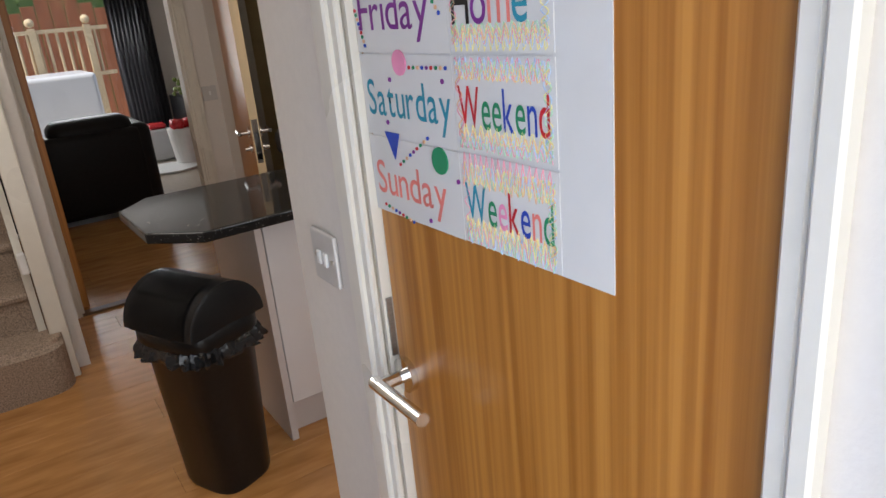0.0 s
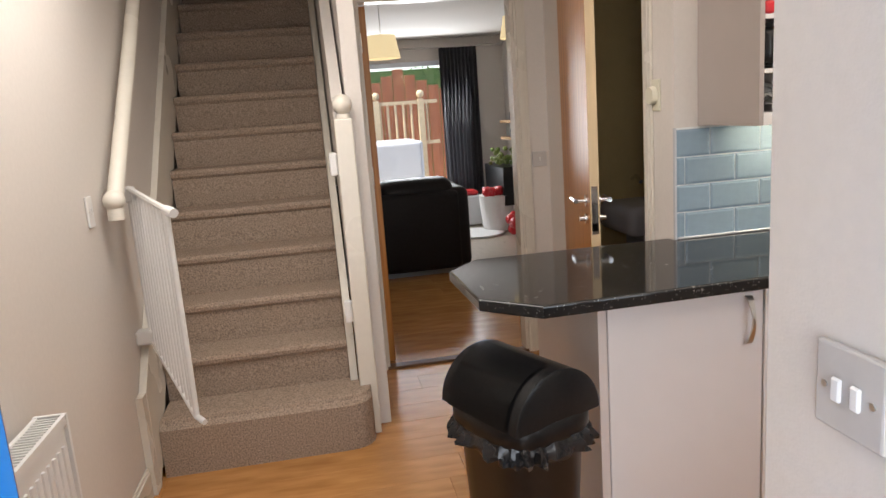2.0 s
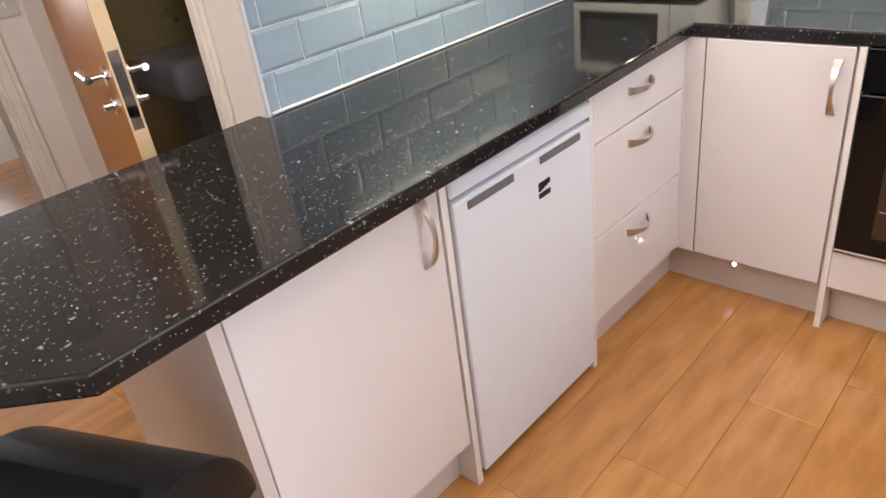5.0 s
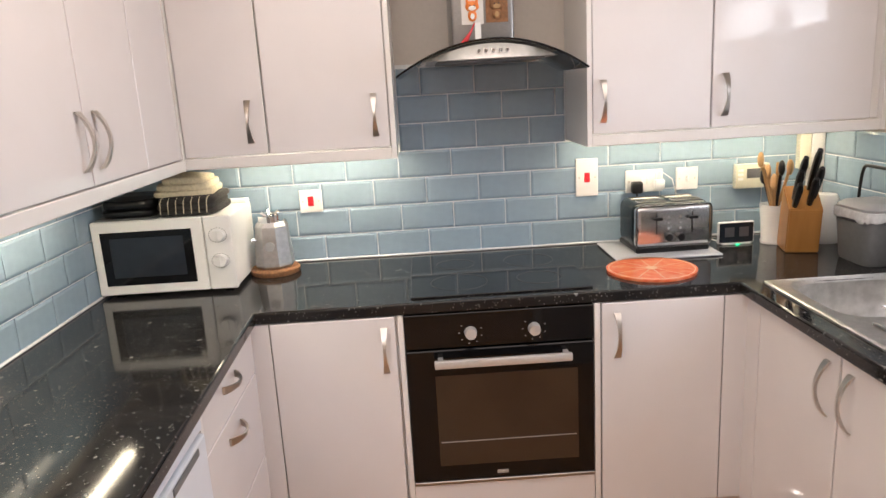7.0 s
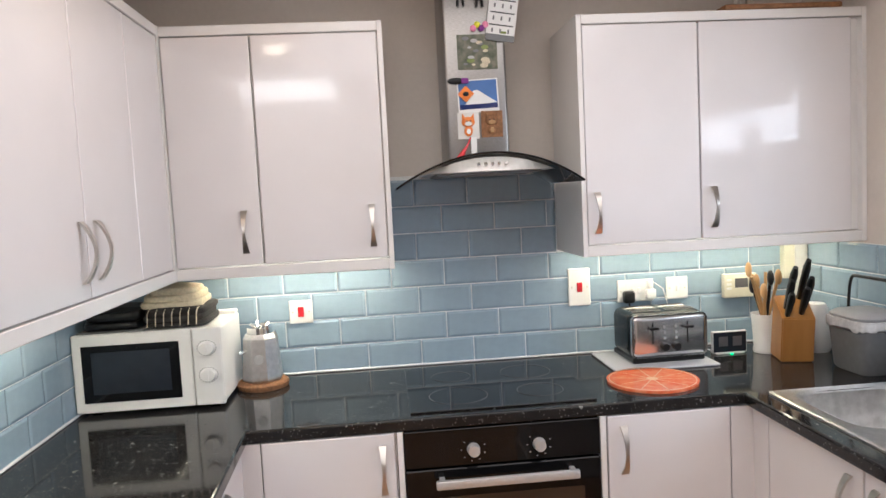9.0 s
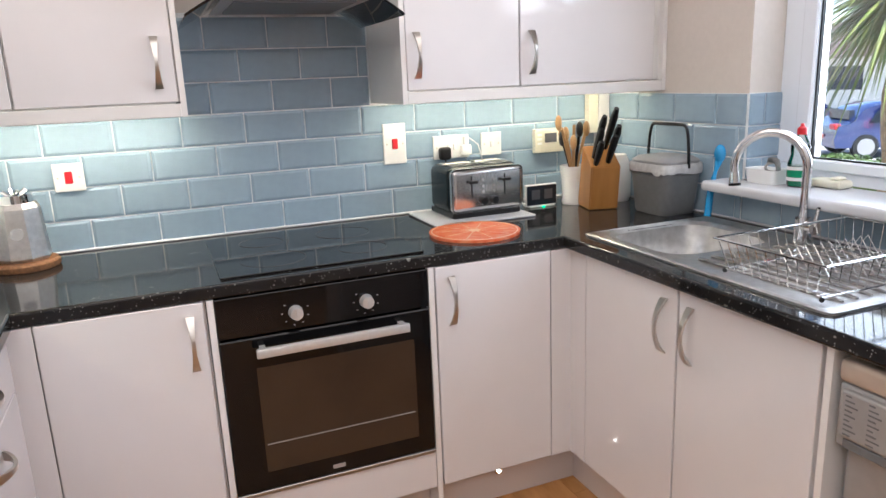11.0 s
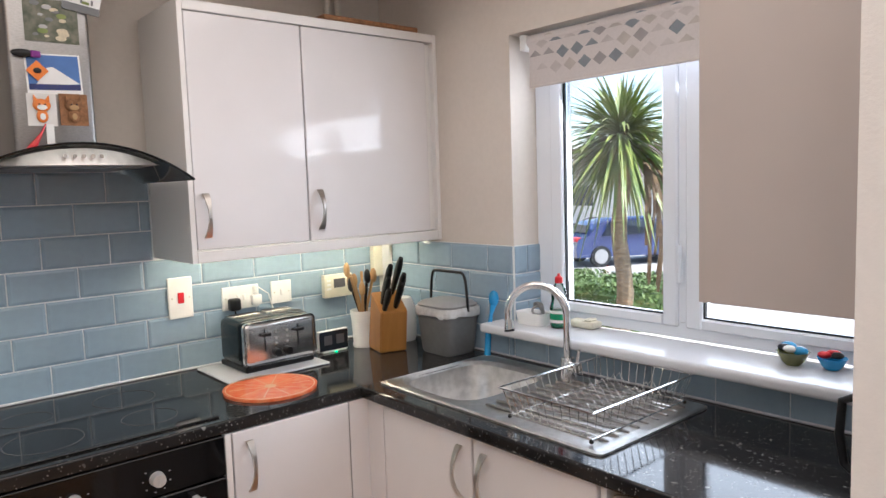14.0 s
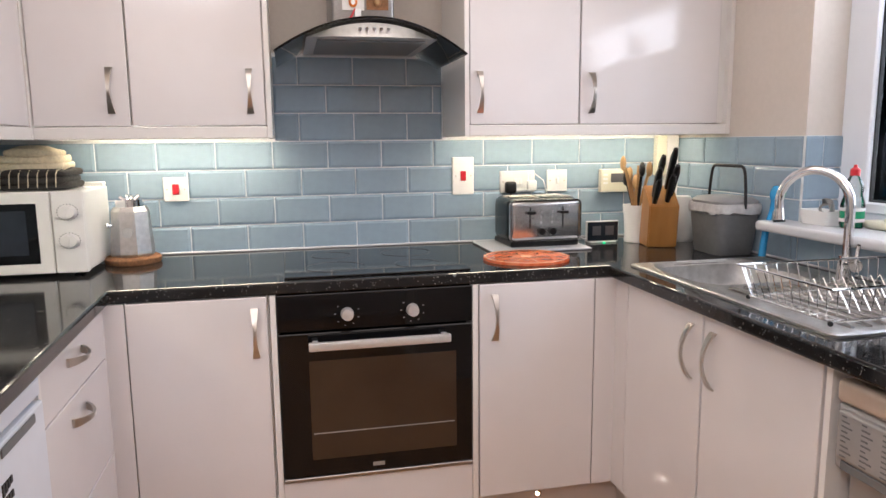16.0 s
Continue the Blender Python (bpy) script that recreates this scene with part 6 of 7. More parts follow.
for nm in ("cloth_pile", "striped_towel", "cream_towel"):
    ob = bpy.data.objects[nm]
    ob.location += Vector((-0.035, -0.012, -0.0255))
# juicer on its mat
t = thing("cork_mat", (2.98, 3.235, 0.905), "round brown cork mat under the juicer", "mat")
bm = bmesh.new()
lathe(bm, (2.98, 3.235, 0.9055), [(0.088, 0), (0.092, 0.006), (0.092, 0.018), (0.086, 0.024)], 36)
part("mat", bm, "cork", t, smooth=True)
t = thing("juicer", (2.985, 3.235, 0.93), "brushed steel electric juicer body without its jug", "juicer")
rg = []
for z, w in ((0.931, 0.070), (0.94, 0.073), (1.085, 0.062), (1.10, 0.054)):
    rg.append([(2.985 + w * math.cos(a), 3.235 + w * math.sin(a), z) for a in [math.pi * (q + 0.5) / 4 for q in range(8)]])
part("body", loft(rg), "sinksteel", t, "satin silver faceted body")
part("badge", C((2.922, 3.235, 1.015), (2.917, 3.235, 1.016), 0.018, n=24), "silver", t, "round grey badge", smooth=True)
bm = bmesh.new()
cyl(bm, (2.985, 3.235, 1.098), (2.985, 3.235, 1.124), 0.046, n=28)
for a in (0.4, 2.0, 3.6, 5.2):
    cyl(bm, (2.985 + 0.015 * math.cos(a), 3.235 + 0.015 * math.sin(a), 1.122), (2.985 + 0.032 * math.cos(a), 3.235 + 0.032 * math.sin(a), 1.136), 0.006, n=8)
part("collar", bm, "chrome", t, smooth=True)
part("spout", C((2.95, 3.285, 1.04), (2.935, 3.305, 1.04), 0.007, n=12), "chrome", t, smooth=True)

# ---- things on the shelf unit and cabinet tops ----
t = thing("papers", (1.53, 3.46, 1.385), "crumpled papers pushed into the shelf", "papers")
rnd = random.Random(6)
for q in range(5):
    bm = bmesh.new()
    g = [[bm.verts.new((1.488 + 0.085 * i / 5, 3.43 + 0.10 * j / 4 + 0.01 * q, 1.388 + 0.012 * q + 0.05 * j / 4 * (q % 3) * 0.5 + rnd.uniform(0, 0.012))) for i in range(6)] for j in range(5)]
    for a, b in zip(g, g[1:]):
        for i in range(5):
            bm.faces.new((a[i], a[i + 1], b[i + 1], b[i]))
    part("sheet", bm, ["white", "grey", "paper", "screen", "paper"][q], t)
t = thing("black_bag", (1.53, 3.5, 1.52), "dark bag in the shelf unit", "bag")
part("bag", B(1.485, 1.578, 3.42, 3.70, 1.516, 1.635, bevel=0.03, segs=4), "black", t, smooth=True)
t = thing("luggage_tag", (1.56, 3.38, 1.56), "bright yellow tag with a black square print hanging from the shelf", "tag")
part("tag", B(1.52, 1.625, 3.384, 3.387, 1.545, 1.595, bevel=0.001), "yellow", t)
part("print", B(1.575, 1.600, 3.3825, 3.3836, 1.555, 1.583), "black", t)
t = thing("red_purse", (1.51, 3.43, 1.635), "small red purse in the shelf", "purse")
part("purse", B(1.482, 1.52, 3.412, 3.50, 1.671, 1.71, bevel=0.01, segs=3), "red", t, smooth=True)
t = thing("tray", (2.9, 1.4, 2.136), "brown tray lying on top of the wall cabinet", "tray")
part("tray_body", B(2.76, 3.08, 1.16, 1.58, 2.137, 2.155, bevel=0.004), "cork", t)
for y in (1.31, 1.36):
    t = thing("pipe", (3.09, y, 2.136), "white painted pipe rising to the ceiling", "pipe", "pipes")
    part("tube", C((3.09, y, 2.137), (3.09, y, CEIL - 0.001), 0.013, n=14), "gloss", t, smooth=True)
for nm in ("papers", "black_bag", "luggage_tag", "red_purse"):
    ob = bpy.data.objects[nm]
    ob.location += Vector((0.025, 0.025, 0.0))
lt = thing("ceiling_lamp", (2.15, 3.25, 2.2), "cream fabric ceiling shade glowing over the cabinets", "lamp")
bm = bmesh.new()
cyl(bm, (2.15, 3.25, 2.24), (2.15, 3.25, 2.345), 0.20, 0.17, n=40, cap=False)
bmesh.ops.solidify(bm, geom=bm.faces[:], thickness=0.003)
part("shade", bm, "bulkhead", lt, smooth=True)
part("rose", C((2.15, 3.25, 2.34), (2.15, 3.25, CEIL - 0.001), 0.05), "white", lt, smooth=True)

# ---- things on the hood chimney ----
RC = Run((2.859, 0), (0, 1), (-1, 0))


def flat(name, u0, u1, z0, z1, material, label, category, tilt=0.0, t_=0.0012, n0=0.001):
    c = RC.p((u0 + u1) / 2, n0, (z0 + z1) / 2)
    t = thing(name, tuple(c), label, category, rz=0.0)
    ORG[t] = (Vector((0, 0, 0)), True)
    t.rotation_euler = (radians(tilt), 0, 0)
    w, h = abs(u1 - u0) / 2, (z1 - z0) / 2
    part("card", B(-t_, 0, -w, w, -h, h), material, t)
    return t, w, h


def picture_bits(t, bits):
    for nm, m_, y0, y1, z0, z1 in bits:
        part(nm, B(-0.0019, -0.0013, min(y0, y1), max(y0, y1), z0, z1), m_, t)


t, w, h = flat("photo", 2.320, 2.458, 1.995, 2.113, "photo_green", "garden photograph with grey rocks, held by a magnet", "photo")
rnd = random.Random(3)
for q in range(16):
    yy, zz, s = rnd.uniform(-w + 0.014, w - 0.014), rnd.uniform(-h + 0.01, h - 0.012), rnd.uniform(0.005, 0.012)
    bm = bmesh.new()
    ball(bm, (-0.0012, yy, zz), s, 0.05, 1.3, 0.7, n=8)
    part("patch", bm, rnd.choice(["silver", "grey", "leaf", "cream"]), t)
t, w, h = flat("postcard", 2.322, 2.464, 1.850, 1.962, "white", "postcard of a snowy mountain under a blue sky", "postcard", tilt=-2)
part("sky_area", B(-0.0019, -0.0013, -w + 0.005, w - 0.005, -h + 0.012, h - 0.004), "skyblue", t)
bm = bmesh.new()
bm.faces.new([bm.verts.new(c) for c in ((-0.0024, w - 0.02, -h + 0.022), (-0.0024, w - 0.055, h - 0.038), (-0.0024, w - 0.070, h - 0.036), (-0.0024, -w + 0.006, -h + 0.030))])
part("mountain", bm, "white", t)
part("foreground", B(-0.0028, -0.0021, -w + 0.005, w - 0.005, -h + 0.012, -h + 0.028), "carblue", t)
t = thing("sign_magnet", (2.85, 2.436, 1.912), "orange diamond warning sign magnet with a black bird shape", "magnet")
bm = B(2.848, 2.852, 2.416, 2.456, 1.892, 1.932)
bmesh.ops.rotate(bm, verts=bm.verts, cent=(2.85, 2.436, 1.912), matrix=Matrix.Rotation(radians(45), 3, "X"))
part("diamond", bm, "orangesign", t)
bm = bmesh.new()
ball(bm, (2.847, 2.436, 1.912), 0.009, 0.2, 1.2, 0.9, n=12)
part("bird", bm, "black", t)
t = thing("thong_magnet", (2.848, 2.462, 1.957), "black and purple oval magnet", "magnet")
bm = bmesh.new()
ball(bm, (2.848, 2.468, 1.957), 0.014, 0.3, 2.2, 0.8, n=14)
part("oval", bm, "black", t, smooth=True)
bm = B(2.842, 2.850, 2.425, 2.450, 1.947, 1.966, bevel=0.003)
part("strap", bm, "purple", t)


def critter(name, u, z, base, belly, label, back):
    t = thing(name, (2.85, u, z - 0.035), label, "magnet")
    part("back_card", B(2.8545, 2.857, u - 0.038, u + 0.036, z - 0.045, z + 0.045), back, t)
    bm = bmesh.new()
    ball(bm, (2.850, u, z + 0.012), 0.020, 0.25, 1.15, 0.9, n=14)
    ball(bm, (2.850, u, z - 0.018), 0.015, 0.25, 1.0, 1.25, n=14)
    for s in (-1, 1):
        cyl(bm, (2.850, u + s * 0.014, z + 0.022), (2.850, u + s * 0.019, z + 0.040), 0.007, 0.001, n=8)
    part("figure", bm, base, t, smooth=True)
    bm = bmesh.new()
    ball(bm, (2.8455, u, z + 0.006), 0.011, 0.2, 1.2, 0.7, n=10)
    ball(bm, (2.8455, u, z - 0.020), 0.008, 0.2, 0.9, 1.2, n=10)
    part("face", bm, belly, t)
    for s in (-1, 1):
        bm = bmesh.new()
        ball(bm, (2.8425, u + s * 0.007, z + 0.014), 0.0025, n=6)
        part("eye", bm, "black", t)


critter("fox_magnet", 2.432, 1.805, "orangesign", "white", "small orange fox-shaped magnet", "paper")
critter("owl_magnet", 2.350, 1.808, "cork", "utensil", "small brown owl-shaped magnet", "cork")
t = thing("red_tag", (2.85, 2.455, 1.70), "red and white tag hanging from the magnets", "tag")
bm = bmesh.new()
tube(bm, [(2.853, 2.425, 1.765), (2.851, 2.44, 1.735), (2.846, 2.46, 1.705), (2.846, 2.475, 1.693)], 0.006, 8, radii=[0.002, 0.004, 0.010, 0.006])
part("tassel", bm, "red", t, smooth=True)
part("strip", B(2.852, 2.856, 2.405, 2.425, 1.70, 1.765), "white", t)
t, w, h = flat("calendar_card", 2.245, 2.345, 2.085, 2.300, "white", "white and yellow calendar card hung at a tilt", "calendar", tilt=9, n0=0.006)
part("heading", B(-0.002, -0.0013, -w, w, h - 0.05, h), "yellow", t)
part("footer", B(-0.002, -0.0013, -w, w, -h, -h + 0.022), "grey", t)
for r in range(3):
    part("rule", B(-0.002, -0.0013, -w + 0.008, w - 0.008, 0.028 - r * 0.042, 0.032 - r * 0.042), "black", t)
    for q in range(3):
        part("entry", B(-0.002, -0.0013, -w + 0.020 + q * 0.028, -w + 0.026 + q * 0.028, 0.004 - r * 0.042, 0.018 - r * 0.042), "grey", t)
part("mark", B(-0.002, -0.0013, -0.02, 0.0, -h + 0.026, -h + 0.034), "leaf", t)


def letters(text, m_, parent, o, ux, size, gap=0.12, colors=None, squeeze=1.0, width=None, name="letter", nz=(-1, 0, 0)):
    """Letters one by one along ux, standing up z, facing nz."""
    if width:
        nat = letters(text, m_, None, o, ux, size, gap)
        squeeze = (width - size * gap * len(text)) / (nat - size * gap * len(text))
    x = 0.0
    for i, ch in enumerate(text):
        if ch == " ":
            x += size * 0.35
            continue
        cu = bpy.data.curves.new("letter", "FONT")
        cu.body, cu.size, cu.extrude = ch, size, 0.0
        cu.offset = size * 0.004
        ob = bpy.data.objects.new("letter", cu)
        scene.collection.objects.link(ob)
        bpy.context.view_layer.update()
        me = bpy.data.meshes.new_from_object(ob.evaluated_get(bpy.context.evaluated_depsgraph_get()))
        bpy.data.objects.remove(ob)
        xs = [v.co.x for v in me.vertices]
        x0, x1 = min(xs), max(xs)
        if parent is None:
            x += x1 - x0 + size * gap
            bpy.data.meshes.remove(me)
            continue
        m = Matrix(((ux[0], 0, nz[0], 0), (ux[1], 0, nz[1], 0), (0, 1, nz[2], 0), (0, 0, 0, 1)))
        me.transform(Matrix.Translation(Vector(o)) @ m @ Matrix.Translation((x - x0 * squeeze, 0, 0)) @ Matrix.Diagonal((squeeze, 1, 1, 1)))
        org, local = ORG[parent]
        if not local:
            me.transform(Matrix.Translation(-org))
        me.materials.clear()
        me.materials.append(M[colors[i % len(colors)] if colors else m_])
        lo = new(name, me)
        lo.parent = parent
        x += (x1 - x0) * squeeze + size * gap
    return x


letters("TUESDAY", "black", t, (-0.0025, 0.040, 0.040), (0, -1, 0), 0.018, gap=0.06)


def doll(name, u, z, top_m, bottom_m, skirt, label):
    t = thing(name, (2.848, u, z), label, "magnet")
    bm = bmesh.new()
    ball(bm, (2.850, u, z + 0.040), 0.011, 0.5, 1, 1.1, n=12)
    tube(bm, [(2.850, u, z + 0.03), (2.850, u, z - 0.005)], 0.013, 8)
    for s in (-1, 1):
        tube(bm, [(2.850, u + s * 0.012, z + 0.024), (2.850, u + s * 0.026, z - 0.012)], 0.004, 6)
        tube(bm, [(2.850, u + s * 0.007, z - 0.005), (2.850, u + s * 0.010, z - 0.055)], 0.005, 6)
    if skirt:
        cyl(bm, (2.850, u, z - 0.025), (2.850, u, z + 0.01), 0.022, 0.010, n=12)
    part("figure", bm, top_m, t, smooth=True)


doll("groom_magnet", 2.440, 2.262, "black", "white", False, "flat jointed black and white figure magnet")
doll("maid_magnet", 2.375, 2.258, "black", "white", True, "flat jointed black and white apron figure magnet")
t = thing("flower_magnet", (2.85, 2.385, 2.13), "small pink and yellow flower magnet", "magnet")
for q, m_ in enumerate(("pinkdot", "yellow", "purple", "pinkdot")):
    bm = bmesh.new()
    ball(bm, (2.851, 2.40 - q * 0.014, 2.132 + 0.012 * (q % 2)), 0.011, 0.4, 1, 1, n=10)
    part("petal", bm, m_, t, smooth=True)

for ob in [o for o in bpy.data.objects if o.parent is None and o.name.split(".")[0] in ("photo", "postcard", "sign_magnet", "thong_magnet", "fox_magnet", "owl_magnet", "red_tag", "calendar_card", "groom_magnet", "maid_magnet", "flower_magnet")]:
    ob.location += Vector((0, 0.028, -0.010))
# ---- poster on the cupboard door ----
PX = 0.5735
ps = thing("poster", (PX, 1.55, 1.26), "hand-made days of the week poster on white card", "poster")
part("backing_card", B(PX, PX + 0.0013, 1.322, 1.735, 1.263, 1.98), "paper", ps, "blank white backing card")
LY0, LY1, RY1 = 1.744, 1.541, 1.386
Z = [1.262, 1.364, 1.465, 1.556, 1.66, 1.76, 1.86, 1.96]
names = ["Sunday", "Saturday", "Friday", "Thursday"]
cols = ["salmon", "tealink", "purple", "greenink"]
for i in range(4):
    z0, z1 = Z[i] + 0.001, Z[i + 1] - 0.001
    part("day_card", B(PX - 0.0012, PX - 0.0004, LY1 + 0.001, LY0, z0, z1), "paper", ps)
    w_ = letters(names[i], cols[i], ps, (PX - 0.0018, LY0 - 0.012, z0 + 0.026), (0, -1, 0), 0.062, gap=0.07, width={"Friday": 0.160, "Saturday": 0.188, "Sunday": 0.165, "Thursday": 0.185}[names[i]])
rc = [("Weekend", ["tealink", "greenink", "pinkdot", "red", "blueink", "salmon", "greenink"]), ("Weekend", ["red", "greenink", "greenink", "blueink", "greenink", "blueink", "red"]), ("Home", ["black", "purple", "salmon", "tealink"])]
pens = ["pen_pink", "pen_yellow", "pen_green", "pen_blue", "pen_orange"]
rnd = random.Random(21)
for i, (word, cc) in enumerate(rc):
    z0, z1 = Z[i] + 0.002, Z[i + 1] - 0.001
    part("word_card", B(PX - 0.0014, PX - 0.0004, RY1, LY1, z0, z1), "paper", ps)
    for q in range(15):
        bm = bmesh.new()
        edge = q % 3
        zc = (z0 + 0.016, z1 - 0.016, (z0 + z1) / 2)[edge] + rnd.uniform(-0.006, 0.006)
        amp, ph, fr_ = rnd.uniform(0.006, 0.013), rnd.uniform(0, 6), rnd.uniform(9, 17)
        pts = []
        y_a, y_b = LY1 - 0.006, RY1 + 0.006
        if edge == 2:
            yc = rnd.choice((LY1 - 0.010, RY1 + 0.010))
            pts = [(PX - 0.0019, yc + 0.005 * math.sin(fr_ * 2 * j / 30 + ph), z0 + 0.01 + (z1 - z0 - 0.02) * j / 30) for j in range(31)]
        else:
            pts = [(PX - 0.0019, y_a + (y_b - y_a) * j / 60, zc + amp * math.sin(fr_ * 2 * math.pi * j / 60 + ph)) for j in range(61)]
        tube(bm, pts, 0.0007, 4)
        part("scribble", bm, pens[q % 5], ps)
    letters(word, "black", ps, (PX - 0.0023, LY1 - 0.008, z0 + 0.027), (0, -1, 0), 0.060, gap=0.05, colors=cc, width={7: 0.142, 4: 0.118}[len(word)])
part("word_card", B(PX - 0.0014, PX - 0.0004, RY1, LY1 + 0.004, 1.557, 1.66), "paper", ps)
for q in range(12):
    bm = bmesh.new()
    zc, amp, ph = 1.558 + rnd.uniform(0, 0.03), 0.008, rnd.uniform(0, 6)
    tube(bm, [(PX - 0.0019, LY1 - 0.006 + (RY1 - LY1 + 0.012) * j / 60, zc + amp * math.sin(14 * math.pi * j / 60 + ph)) for j in range(61)], 0.0006, 4)
    part("scribble", bm, pens[q % 5], ps)
for (y, z, m_, r) in ((1.645, 1.552, "blueink", 0.0145), (1.646, 1.455, "pinkdot", 0.0145), (1.578, 1.349, "greenink", 0.0155)):
    part("felt_dot", C((PX - 0.0016, y, z), (PX - 0.0035, y, z), r, n=28), m_, ps)
bm = bmesh.new()
v = [bm.verts.new((PX - dx, y, z)) for dx in (0.003, 0.0018) for y, z in ((1.698, 1.371), (1.664, 1.371), (1.679, 1.338))]
for f in ((0, 1, 2), (3, 5, 4), (0, 3, 4, 1), (1, 4, 5, 2), (2, 5, 3, 0)):
    bm.faces.new([v[i] for i in f])
bmesh.ops.recalc_face_normals(bm, faces=bm.faces)
part("felt_triangle", bm, "blueink", ps)
for (ya, za, yb, zb) in ((1.596, 1.552, 1.556, 1.506), (1.625, 1.450, 1.552, 1.451), (1.668, 1.333, 1.600, 1.372), (1.740, 1.515, 1.724, 1.474), (1.718, 1.273, 1.650, 1.262)):
    for j in range(9):
        s = j / 8
        part("bead", C((PX - 0.0016, ya + (yb - ya) * s, za + (zb - za) * s), (PX - 0.003, ya + (yb - ya) * s, za + (zb - za) * s), 0.0022, n=8), ["red", "greenink", "pen_orange", "blueink", "purple"][j % 5], ps)
for (y, z) in ((1.617, 1.527), (1.672, 1.435), (1.560, 1.437), (1.688, 1.383), (1.545, 1.330), (1.610, 1.272)):
    part("bead", C((PX - 0.0016, y, z), (PX - 0.003, y, z), 0.0028, n=8), "purple", ps)

ps.location += Vector((0, 0.010, 0.010))

# ---- outside, front ----
bm = bmesh.new()
prof = [(0.83, -0.16), (-5.0, -0.16), (-13.0, -1.10), (-400, -1.10), (-400, -1.5), (0.83, -1.5)]
va = [[bm.verts.new((x, y, z)) for y, z in prof] for x in (-400, 400)]
for k in range(6):
    bm.faces.new((va[0][k], va[0][(k + 1) % 6], va[1][(k + 1) % 6], va[1][k]))
bm.faces.new(va[0])
bm.faces.new(va[1][::-1])
bmesh.ops.recalc_face_normals(bm, faces=bm.faces)
structure("ground", bm, "tarmac", "pale sunlit tarmac sloping down to the road")
structure("ground_back", B(-400, 400, 10.7, 400, -0.30, -0.10), "paving", "pale sunlit paving behind the house")
structure("path", B(-1.2, 6.0, -1.2, 0.75, -0.16, -0.06), "paving", "pale paving by the house front")
structure("house_front", B(3.28, 12, 0.83, 1.1, -0.2, 5.5), "brick")


def strap_palm(px_, py_, h):
    t = thing("cabbage_palm", (px_, py_, -0.16), "tall cabbage palm with a rough trunk and long green leaves", "tree")
    bm = bmesh.new()
    pts = [(px_ + 0.03 * math.sin(k * 0.9), py_, -0.16 + k * (h + 0.16) / 14) for k in range(15)]
    tube(bm, pts, 0.1, 12, radii=[0.074 - 0.0013 * k + 0.004 * (k % 2) for k in range(15)])
    part("trunk", bm, "trunk", t, "rough brown fibrous trunk", smooth=True)
    rnd = random.Random(3)

    def blade(bm, az, el, L, w, droop):
        base = Vector((px_, py_, h))
        h_ = Vector((math.cos(az), math.sin(az), 0))
        side = Vector((-math.sin(az), math.cos(az), 0))
        vs = []
        for k in range(7):
            s = k / 6
            p = base + h_ * (L * s * math.cos(el)) + Vector((0, 0, L * s * math.sin(el) - droop * L * s * s))
            ww = w * (0.5 + 1.2 * s if s < 0.4 else 1.0 - (s - 0.4) / 0.6 * 0.97)
            vs.append([bm.verts.new(p - side * ww), bm.verts.new(p + Vector((0, 0, -ww * 0.4))), bm.verts.new(p + side * ww)])
        for a, b in zip(vs, vs[1:]):
            bm.faces.new((a[0], a[1], b[1], b[0]))
            bm.faces.new((a[1], a[2], b[2], b[1]))

    crown = None
    for g in range(5):
        bm = bmesh.new()
        for _ in range(95):
            el = rnd.uniform(-0.85, 1.4)
            blade(bm, rnd.uniform(0, 2 * math.pi), el, rnd.uniform(0.50, 0.86), rnd.uniform(0.016, 0.027), rnd.uniform(0.15, 0.65))
        part("crown", bm, "leaf", t, "burst of long pointed green leaves")
    bm = bmesh.new()
    for _ in range(45):
        az = rnd.uniform(2.2, 4.6)
        base = (px_ + rnd.uniform(-0.02, 0.02), py_, h)
        L = rnd.uniform(0.5, 1.1)
        vs = []
        for k in range(6):
            s = k / 5
            r = 0.12 + 0.25 * math.sin(s * 2.4)
            p = Vector((px_ - 0.16 - abs(math.cos(az)) * r, py_ - 0.1 + math.sin(az) * r, h - 0.2 - L * s))
            vs.append((bm.verts.new(p), bm.verts.new(p + Vector((0.02, 0.01, 0)))))
        for a, b in zip(vs, vs[1:]):
            bm.faces.new((a[0], a[1], b[1], b[0]))
    part("dead_leaves", bm, "leafdry", t, "hanging skirt of dry brown leaves")


PALMX, PALMY = 4.04, -2.0
strap_palm(PALMX, PALMY, 1.90)


def hedge(x0, x1, y0, y1, z0, z1, n, seed):
    t = thing("hedge", ((x0 + x1) / 2, (y0 + y1) / 2, z0), "low sunlit leafy green hedge in front of the drive", "hedge")
    bm = bmesh.new()
    rnd = random.Random(seed)
    for _ in range(n):
        u, v, w = rnd.random(), rnd.random(), rnd.random()
        c = Vector((x0 + (x1 - x0) * u, y0 + (y1 - y0) * v, z0 + (z1 - z0) * (1 - w * w) * (0.86 + 0.14 * math.sin(u * 23) * math.cos(u * 9))))
        s = rnd.uniform(0.02, 0.045)
        q = Euler((rnd.uniform(-1, 1), rnd.uniform(-1, 1), rnd.uniform(0, 6))).to_matrix()
        vs = [bm.verts.new(c + q @ Vector(p)) for p in ((-s, 0, 0), (0, -s * 0.45, s * 0.1), (s, 0, 0), (0, s * 0.45, s * 0.1))]
        bm.faces.new(vs)
    part("leaves", bm, "hedge", t, kind="stuff")
    part("stems", B(x0 + 0.15, x1 - 0.15, y0 + 0.15, y1 - 0.15, z0, z1 - 0.2), "hedge", t)


hedge(4.85, 11.0, -4.6, -3.4, -0.16, 0.42, 22000, 1)


